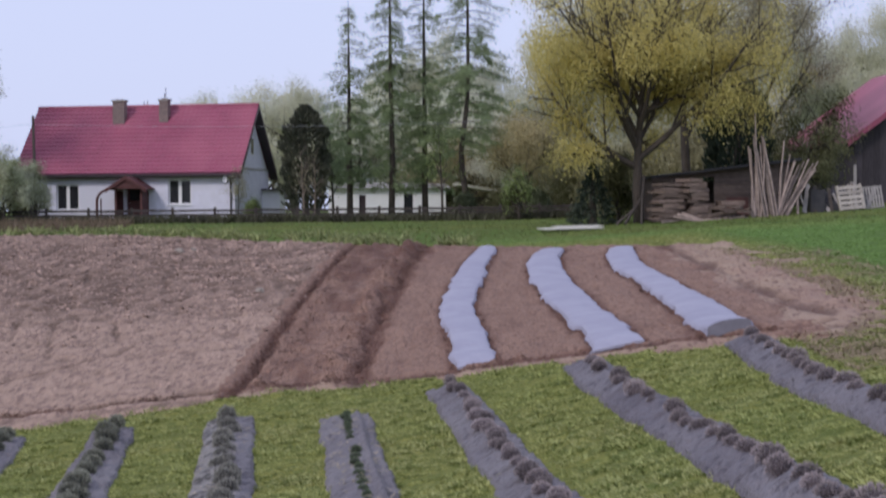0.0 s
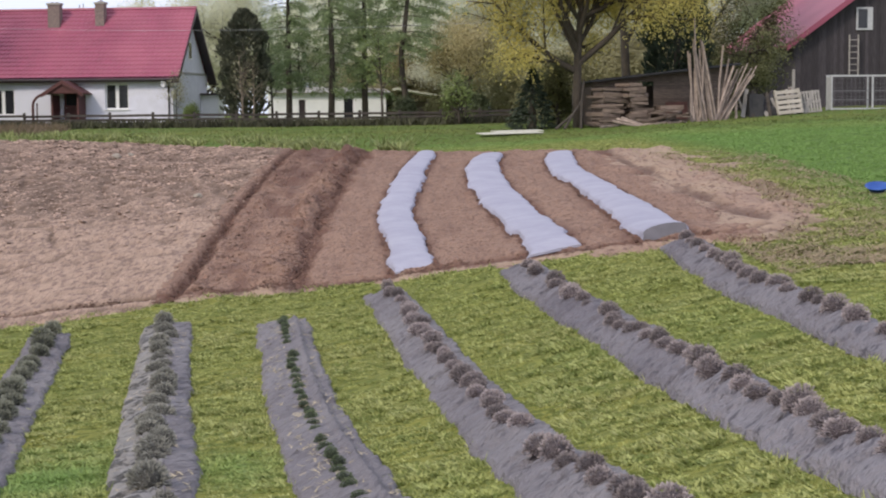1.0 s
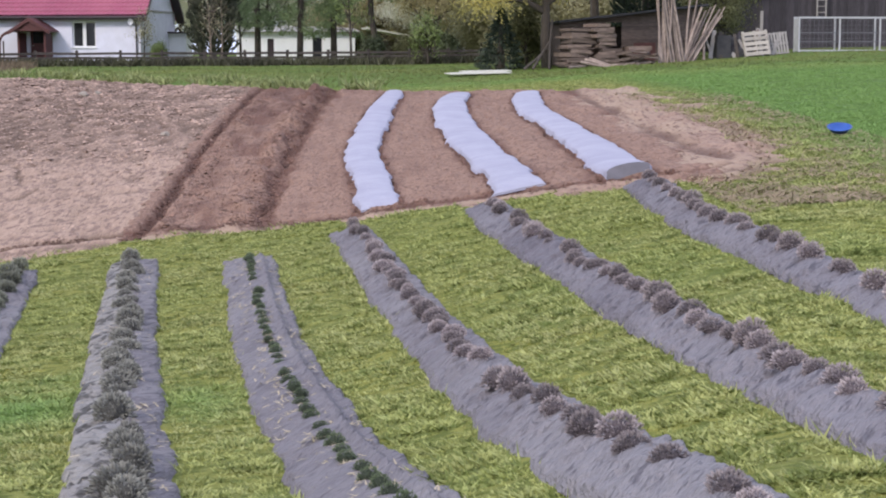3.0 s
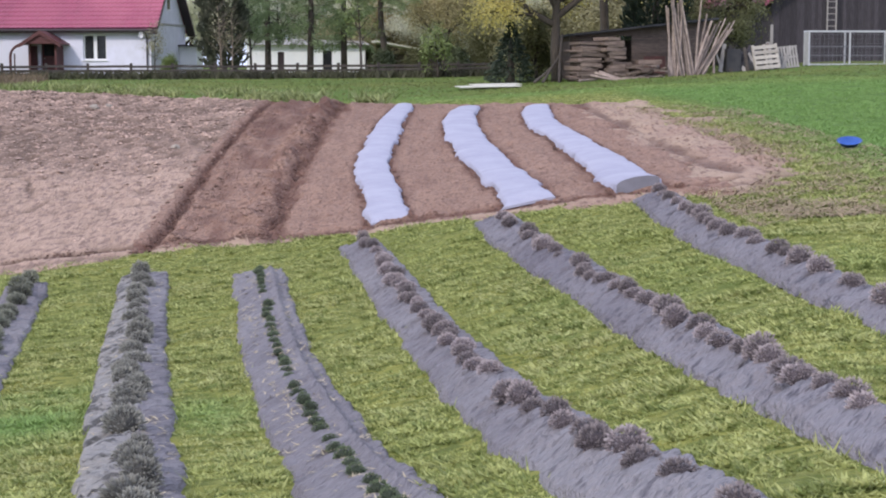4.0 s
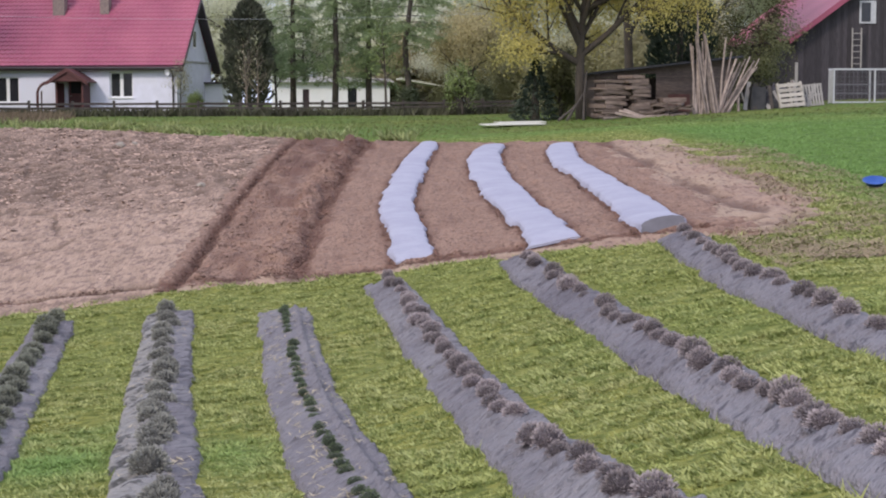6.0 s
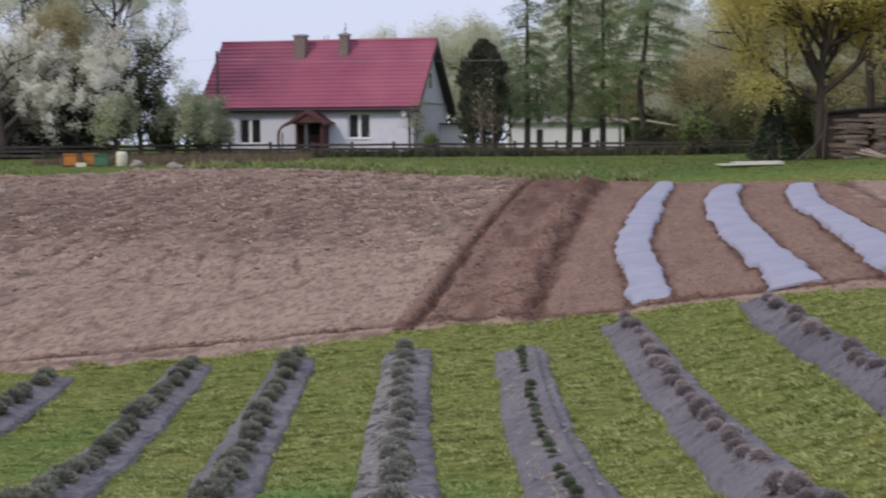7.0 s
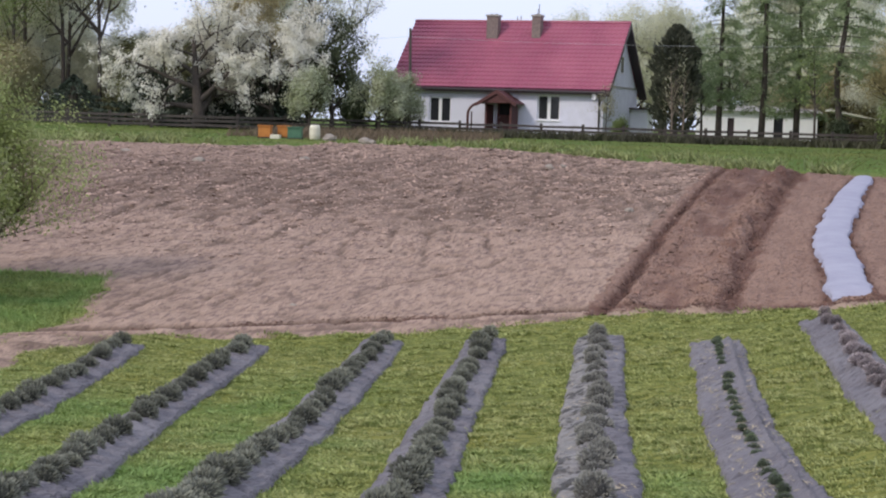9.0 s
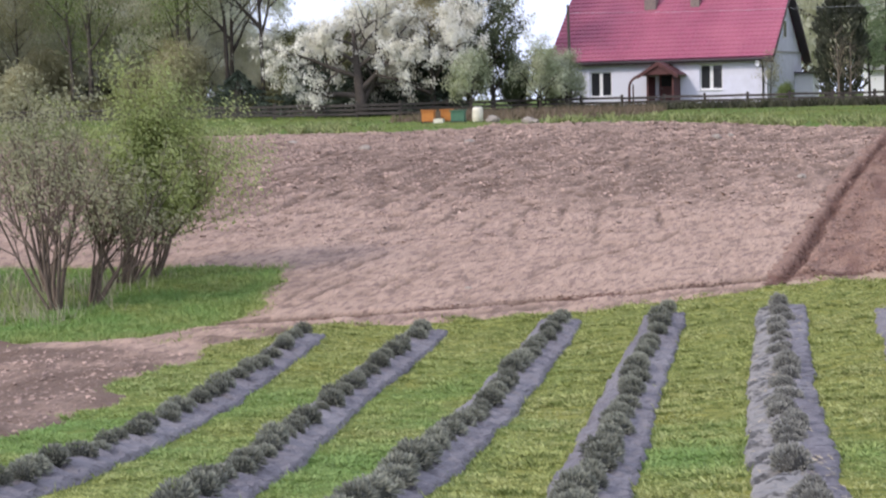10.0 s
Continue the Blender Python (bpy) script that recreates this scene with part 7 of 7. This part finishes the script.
# ---------------------------------------------------------------- loose clods, grass and weeds


def blades(name, x, y, height, width, material, per, lean, seed, label, category, sink=0.02):
    """Tufts of grass blades, one mesh."""
    r = np.random.RandomState(seed)
    n = len(x) * per
    bx, by = np.repeat(x, per), np.repeat(y, per)
    h = np.repeat(height, per) * (0.6 + 0.7 * r.rand(n))
    bx, by = bx + r.normal(size=n) * np.repeat(height, per) * 0.5, by + r.normal(size=n) * np.repeat(height, per) * 0.5
    z = land(bx, by) + turf(bx, by) - sink
    a = r.rand(n) * 2 * math.pi
    w = width * (0.7 + 0.6 * r.rand(n))
    ax, ay = np.cos(a) * w, np.sin(a) * w
    lx, ly = r.normal(size=n) * lean * h, r.normal(size=n) * lean * h
    v = np.stack([np.stack([bx - ax, by - ay, z], -1), np.stack([bx + ax, by + ay, z], -1), np.stack([bx + lx, by + ly, z + h], -1)], 1).reshape(-1, 3)
    me = bpy.data.meshes.new(name)
    me.from_pydata(v.tolist(), [], np.arange(3 * n).reshape(-1, 3).tolist())
    me.attributes.new("fresh", "FLOAT", "POINT").data.foreach_set("value", np.repeat(fresh(bx, by), 3).astype(np.float32))
    me.materials.append(M[material])
    return tagged(new(name, me), label, category, "", "stuff")


def clear_of_beds(x, y, d=0.42):
    ok = np.ones(len(x), bool)
    for line in LINES:
        ly = line[::-1]
        cx = np.interp(y, ly[:, 1], ly[:, 0])
        ok &= ~((np.abs(x - cx) < d) & (y < ly[:, 1].max() + 0.1))
    return ok


r = np.random.RandomState(31)
n = 150000
y = 7 + 28 * r.rand(n) ** 0.95
x = (r.rand(n) * 1.14 - 0.57) * y
clump = 0.4 * fbm(x, y, 0.6) + 1.0 * vnoise(x * 0.5, y, 0.17)
ok = clear_of_beds(x, y) & (soil_inside(x, y) < 0.15) & (strip_inside(x, y) < 0.1) & (clump > -0.32)
x, y, clump = x[ok], y[ok], clump[ok]
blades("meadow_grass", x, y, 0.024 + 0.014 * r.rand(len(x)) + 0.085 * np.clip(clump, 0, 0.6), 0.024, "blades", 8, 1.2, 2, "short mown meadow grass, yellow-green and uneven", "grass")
# longer grass along the hems of the beds
ex, ey = [], []
for line in LINES:
    k = r.randint(0, len(line), 420)
    side = np.where(r.rand(420) < 0.5, -1, 1) * (0.40 + 0.10 * r.rand(420))
    ex.append(line[k, 0] + side)
    ey.append(line[k, 1] + r.rand(420) * 0.2)
x, y = np.concatenate(ex), np.concatenate(ey)
blades("hem_grass", x, y, 0.05 + 0.05 * r.rand(len(x)), 0.01, "blades", 4, 0.7, 3, "longer grass along the hems of the mulch fabric", "grass")
n = 70000
y = 34 + 64 * r.rand(n) ** 1.1
x = (r.rand(n) * 1.1 - 0.55) * y
ok = soil_inside(x, y) < 0.1
x, y = x[ok], y[ok]
back = y > 59
lx, ly = 9.5 + 24 * r.rand(80000), 25 + 35 * r.rand(80000) ** 0.9
ok = (soil_inside(lx, ly) < 0.1) & (lx < 0.52 * ly) & clear_of_beds(lx, ly)
lx, ly = lx[ok], ly[ok]
blades("lawn_grass", lx, ly, 0.03 + 0.07 * np.clip(fbm(lx, ly, 0.5) + 0.25, 0, 1), 0.02, "blades", 3, 0.9, 24, "fresh green lawn beside the plot", "grass")
n = 26000
tx, ty = -14 + 28 * r.rand(n), 24.5 + 28 * r.rand(n)
d = soil_inside(tx, ty)
ok = (d > -0.5) & (d < 0.25 + 0.9 * np.clip((tx - 9) / 3, 0, 1) * r.rand(n)) & (ty < 56) & (fbm(tx, ty, 0.7) + 0.3 * r.rand(n) > 0.12 + 0.25 * np.clip(d, 0, 1))
tx, ty = tx[ok], ty[ok]
blades("edge_tufts", tx, ty, 0.05 + 0.06 * r.rand(len(tx)), 0.016, "blades", 4, 0.9, 25, "tufts of grass creeping over the edge of the soil", "grass", sink=0.0)
blades("far_grass", x[~back], y[~back], 0.03 + 0.03 * r.rand(int((~back).sum())), 0.02, "blades", 3, 1.1, 4, "green lawn beside the plot", "grass")
blades("farmyard_grass", x[back], y[back], 0.035 + 0.05 * r.rand(int(back.sum())), 0.026, "blades_far", 3, 1.0, 14, "green grass between the field and the farmyard", "grass")
n = 1500
k = r.randint(0, len(EDGE_FAR), n)
x = EDGE_FAR[k, 0] + r.normal(size=n) * 0.4
y = EDGE_FAR[k, 1] + 0.2 + np.abs(r.normal(size=n)) * 2.6
ok = (x < 9) & (x > -30) & (vnoise(x, y, 0.9) > 0.0) & ~((x > -15.6) & (x < -8.8))
x, y = x[ok], y[ok]
blades("edge_weeds", x, y, 0.14 + 0.26 * r.rand(len(x)) ** 1.6, 0.06, "weeds", 22, 0.7, 5, "tall pale green weeds along the top of the field", "weeds")
n = 2600
x = -11 + 33 * r.rand(n)
y = 97.6 + 3.2 * r.rand(n)
blades("fence_weeds", x, y, 0.18 + 0.34 * r.rand(n), 0.06, "weeds_dark", 7, 0.5, 39, "dark rank weeds along the foot of the fence", "weeds")
n = 1100
x, y = -17 + 12 * r.rand(n), 77.5 + 18 * r.rand(n)
blades("dry_weeds", x, y, 0.25 + 0.25 * r.rand(n), 0.03, "dry_stalks", 6, 0.5, 6, "dry brown weeds in front of the farm fence", "weeds")
n = 3300
y = 27.5 + 9 * r.rand(n)
x = -9.6 - 9 * r.rand(n)
ok = soil_inside(x, y) < 0.0
x, y = x[ok], y[ok]
blades("island_grass", x, y, 0.06 + 0.14 * np.clip(vnoise(x, y, 0.5) + 0.4, 0, 1), 0.014, "blades", 7, 0.8, 7, "lush grass on the island under the willow bush", "grass")


n = 5000
x, y = -72 + 46 * r.rand(n), 104 + 14 * r.rand(n)
blades("undergrowth", x, y, 0.5 + 1.1 * r.rand(n), 0.05, "weeds_dim", 8, 0.35, 37, "rank undergrowth between the trunks of the wood", "undergrowth")
n = 260
x, y = -18 + 6.5 * r.rand(n), 29.5 + 6 * r.rand(n)
ok = (soil_inside(x, y) < -0.1) & (x < -13)
x, y = x[ok], y[ok]
blades("dry_stems", x, y, 0.2 + 0.3 * r.rand(len(x)), 0.011, "pale_stalks", 7, 0.35, 38, "pale dry stems standing round the willow bushes", "weeds")


def clod_stuff(name, x, y, s, material, seed, label, bed_):
    r = np.random.RandomState(seed)
    dirs = np.array([(1, 0, 0), (0, 1.6, 0), (-1, 0, 0), (0, -1.6, 0), (0, 0, 0.38)], float)
    n = len(x)
    z = sampled(*bed_, x, y) + 0.15 * s
    v = np.stack([x, y, z], -1)[:, None, :] + dirs[None] * s[:, None, None] * (0.6 + 0.8 * r.rand(n, 5))[:, :, None] + r.normal(size=(n, 5, 3)) * s[:, None, None] * 0.15
    f = np.array([(0, 1, 4), (1, 2, 4), (2, 3, 4), (3, 0, 4), (0, 3, 2), (0, 2, 1)])
    f = (f[None] + 5 * np.arange(n)[:, None, None]).reshape(-1, 3)
    me = bpy.data.meshes.new(name)
    me.from_pydata(v.reshape(-1, 3).tolist(), [], f.tolist())
    me.materials.append(M[material])
    return tagged(new(name, me), label, "soil clods", "", "stuff")


n = 52000
y = 31 + 41 * r.rand(n) ** 0.85
x = -30 + 36 * r.rand(n)
heavy = np.clip((y - 38) / 14, 0, 1)
ok = (soil_inside(x, y) > 0.3) & (x < furrow_x(FURROW_A, y) - 0.1) & (x > -0.5 * y) & (vnoise(x, y * 0.25, 0.6) + 0.5 * r.rand(n) > 0.2 - 0.35 * heavy)
x, y, heavy = x[ok], y[ok], heavy[ok]
clod_stuff("field_clods", x, y, 0.014 + 0.022 * r.rand(len(x)) ** 2 + 0.012 * heavy + 0.06 * heavy * r.rand(len(x)) ** 9, "clod", 1, "scattered dry clods on the ploughed field", FIELD)
n = 9000
y = 39 + 32.5 * r.rand(n) ** 0.85
x = -32 + 37 * r.rand(n)
ok = (soil_inside(x, y) > 0.4) & (x < furrow_x(FURROW_A, y) - 0.3) & (x > -0.5 * y) & (vnoise(x, y * 0.5, 1.6) + 0.4 * r.rand(n) > 0.1 - 0.3 * np.clip((y - 52) / 12, 0, 1))
x, y = x[ok], y[ok]
clod_stuff("turned_clods", x, y, 0.03 + 0.075 * r.rand(len(x)) ** 2.2, "clod", 6, "large pale clods turned up on the upper slope", FIELD)
n = 34000
y = 28 + 31 * r.rand(n)
x = -0.5 + 14 * r.rand(n)
near_a, near_b = x - furrow_x(FURROW_A, y), x - furrow_x(FURROW_B, y)
banks = np.exp(-((near_a - 0.5) / 0.3) ** 2) + np.exp(-((near_b + 0.5) / 0.4) ** 2)
ok = (soil_inside(x, y) > 0.2) & (near_a > -0.4) & (r.rand(n) < 0.26 + banks)
for path, wide in TUNNELS:
    q = np.array(path)
    ok &= np.abs(x - np.interp(y, q[:, 1], q[:, 0])) > np.interp(y, q[:, 1], wide) + 0.08
x, y, banks = x[ok], y[ok], banks[ok]
clod_stuff("furrow_clods", x, y, 0.016 + 0.02 * r.rand(len(x)) ** 2 + 0.03 * np.clip(banks, 0, 1) * r.rand(len(x)), "dark_clod", 2, "fresh clods on the tilled plot, coarser beside the furrows", PLOT)
# dark crumbs on the hems double as the shade at the fleece edge
hx, hy = [], []
for path, wide in TUNNELS:
    q = np.array(path)
    ty = q[0, 1] - 0.2 + (q[-1, 1] - q[0, 1] + 0.5) * r.rand(3600)
    tx = np.interp(ty, q[:, 1], q[:, 0]) + np.where(r.rand(3600) < 0.5, -1, 1) * (np.interp(ty, q[:, 1], wide) - 0.01 + 0.07 * r.rand(3600) + 0.08 * vnoise(ty, ty * 0, 0.5))
    keep = vnoise(tx * 3, ty, 0.9) + 0.5 * r.rand(3600) > 0.05
    hx.append(tx[keep])
    hy.append(ty[keep])
x, y = np.concatenate(hx), np.concatenate(hy)
clod_stuff("hem_clods", x, y, 0.018 + 0.028 * r.rand(len(x)), "darkest_clod", 9, "dark soil crumbs on the fleece hems, partly painted edge shade", PLOT)
fa_y, fb_y = 31.5 + 27 * r.rand(5200), 31 + 27 * r.rand(4200)
rx = -8.6 + 17.4 * r.rand(4200)
ry = np.interp(rx, [-8.6, -7.15, -5.5, -4.0, -2.6, -1.2, 0.5, 3.2, 4.5, 5.4, 6.7, 7.4, 8.2, 8.9], [30.2, 30.7, 31.3, 31.8, 32.0, 32.1, 32.0, 30.5, 29.75, 29.25, 27.95, 27.2, 26.4, 26.2])
x = np.concatenate([furrow_x(FURROW_A, fa_y) - 0.02 + 0.11 * r.normal(size=5200), furrow_x(FURROW_B, fb_y) + 0.02 + 0.12 * r.normal(size=4200), rx])
y = np.concatenate([fa_y, fb_y, ry + 0.12 * r.normal(size=4200) + 0.3 * vnoise(rx, rx * 0, 1.2)])
ok = (soil_inside(x, y) > 0.15) & (vnoise(x * 2, y, 0.8) + 0.6 * r.rand(len(x)) > 0.1)
x, y = x[ok], y[ok]
clod_stuff("damp_crumbs", x, y, 0.013 + 0.026 * r.rand(len(x)) ** 1.5, "darkest_clod", 10, "dark crumbs in the furrows and along the rut", (fx, fy, np.where(np.meshgrid(fx, fy)[0] < furrow_x(FURROW_A, np.meshgrid(fx, fy)[1]) - 0.2, FIELD[2], PLOT[2])))
n = 6000
y, x = 14 + 12.4 * r.rand(n), -20 + 12 * r.rand(n)
ok = strip_inside(x, y) > 0.15
x, y = x[ok], y[ok]
clod_stuff("strip_clods", x, y, 0.015 + 0.035 * r.rand(len(x)) ** 2, "clod", 3, "crumbly reddish clods on the bare strip", STRIP)
# clippings blown onto the fabric of two beds
lx, ly = [], []
for k in (3, 4):
    line = LINES[k]
    i = r.randint(0, len(line), 500)
    lx.append(line[i, 0] + r.normal(size=500) * 0.2)
    ly.append(line[i, 1] + r.rand(500) * 0.1)
x, y = np.concatenate(lx), np.concatenate(ly)
off = np.concatenate([np.abs(a - np.interp(b, LINES[k][::-1, 1], LINES[k][::-1, 0])) for k, a, b in zip((3, 4), lx, ly)])
ok = off < 0.36
x, y, off = x[ok], y[ok], off[ok]
n = len(x) * 3
bx, by, bo = np.repeat(x, 3) + r.normal(size=n) * 0.02, np.repeat(y, 3) + r.normal(size=n) * 0.03, np.repeat(off, 3)
bz = land(bx, by) + 0.075 * (1 - (bo / 0.41) ** 1.7) + 0.06
a = r.rand(n) * 2 * math.pi
w = np.stack([np.cos(a) * 0.008, np.sin(a) * 0.008, np.zeros(n)], -1)
d = np.stack([-np.sin(a) * 0.05, np.cos(a) * 0.05, 0.02 * r.rand(n)], -1)
c = np.stack([bx, by, bz], -1)
v = np.stack([c - w - d, c + w - d, c + d], 1).reshape(-1, 3)
me = bpy.data.meshes.new("clippings")
me.from_pydata(v.tolist(), [], np.arange(3 * n).reshape(-1, 3).tolist())
me.materials.append(M["litter"])
tagged(new("clippings", me), "dry grass clippings scattered on the mulch fabric", "clippings", "", "stuff")
# straw left on the bare margin of the plot
n = 30000
y = 20.5 + 26 * r.rand(n) ** 1.3
x = np.interp(y, [20.5, 26, 28, 37, 44, 50], [7.7, 8.6, 9.6, 10.9, 12.0, 12.7]) + 0.2 + 3.9 * r.rand(n) ** 1.5
ok = (vnoise(x, y * 0.5, 0.7) + 0.5 * r.rand(n) > 0.12) & (soil_inside(x, y) < 0.7)
x, y = x[ok], y[ok]
n = len(x)
z = np.maximum(np.where(soil_inside(x, y) > 0.1, sampled(*PLOT, x, y), -9), land(x, y) + turf(x, y) - 0.3 * (soil_inside(x, y) > 0.3)) + 0.03
a = r.rand(n) * 2 * math.pi
w = np.stack([np.cos(a) * 0.014, np.sin(a) * 0.014, np.zeros(n)], -1)
d = np.stack([-np.sin(a) * 0.08, np.cos(a) * 0.08, 0.03 * r.rand(n)], -1)
c = np.stack([x, y, z], -1)
v = np.stack([c - w - d, c + w - d, c + d], 1).reshape(-1, 3)
me = bpy.data.meshes.new("straw")
me.from_pydata(v.tolist(), [], np.arange(3 * n).reshape(-1, 3).tolist())
me.materials.append(M["straw"])
tagged(new("straw", me), "dry straw scattered over the margin of the plot", "straw", "", "stuff")
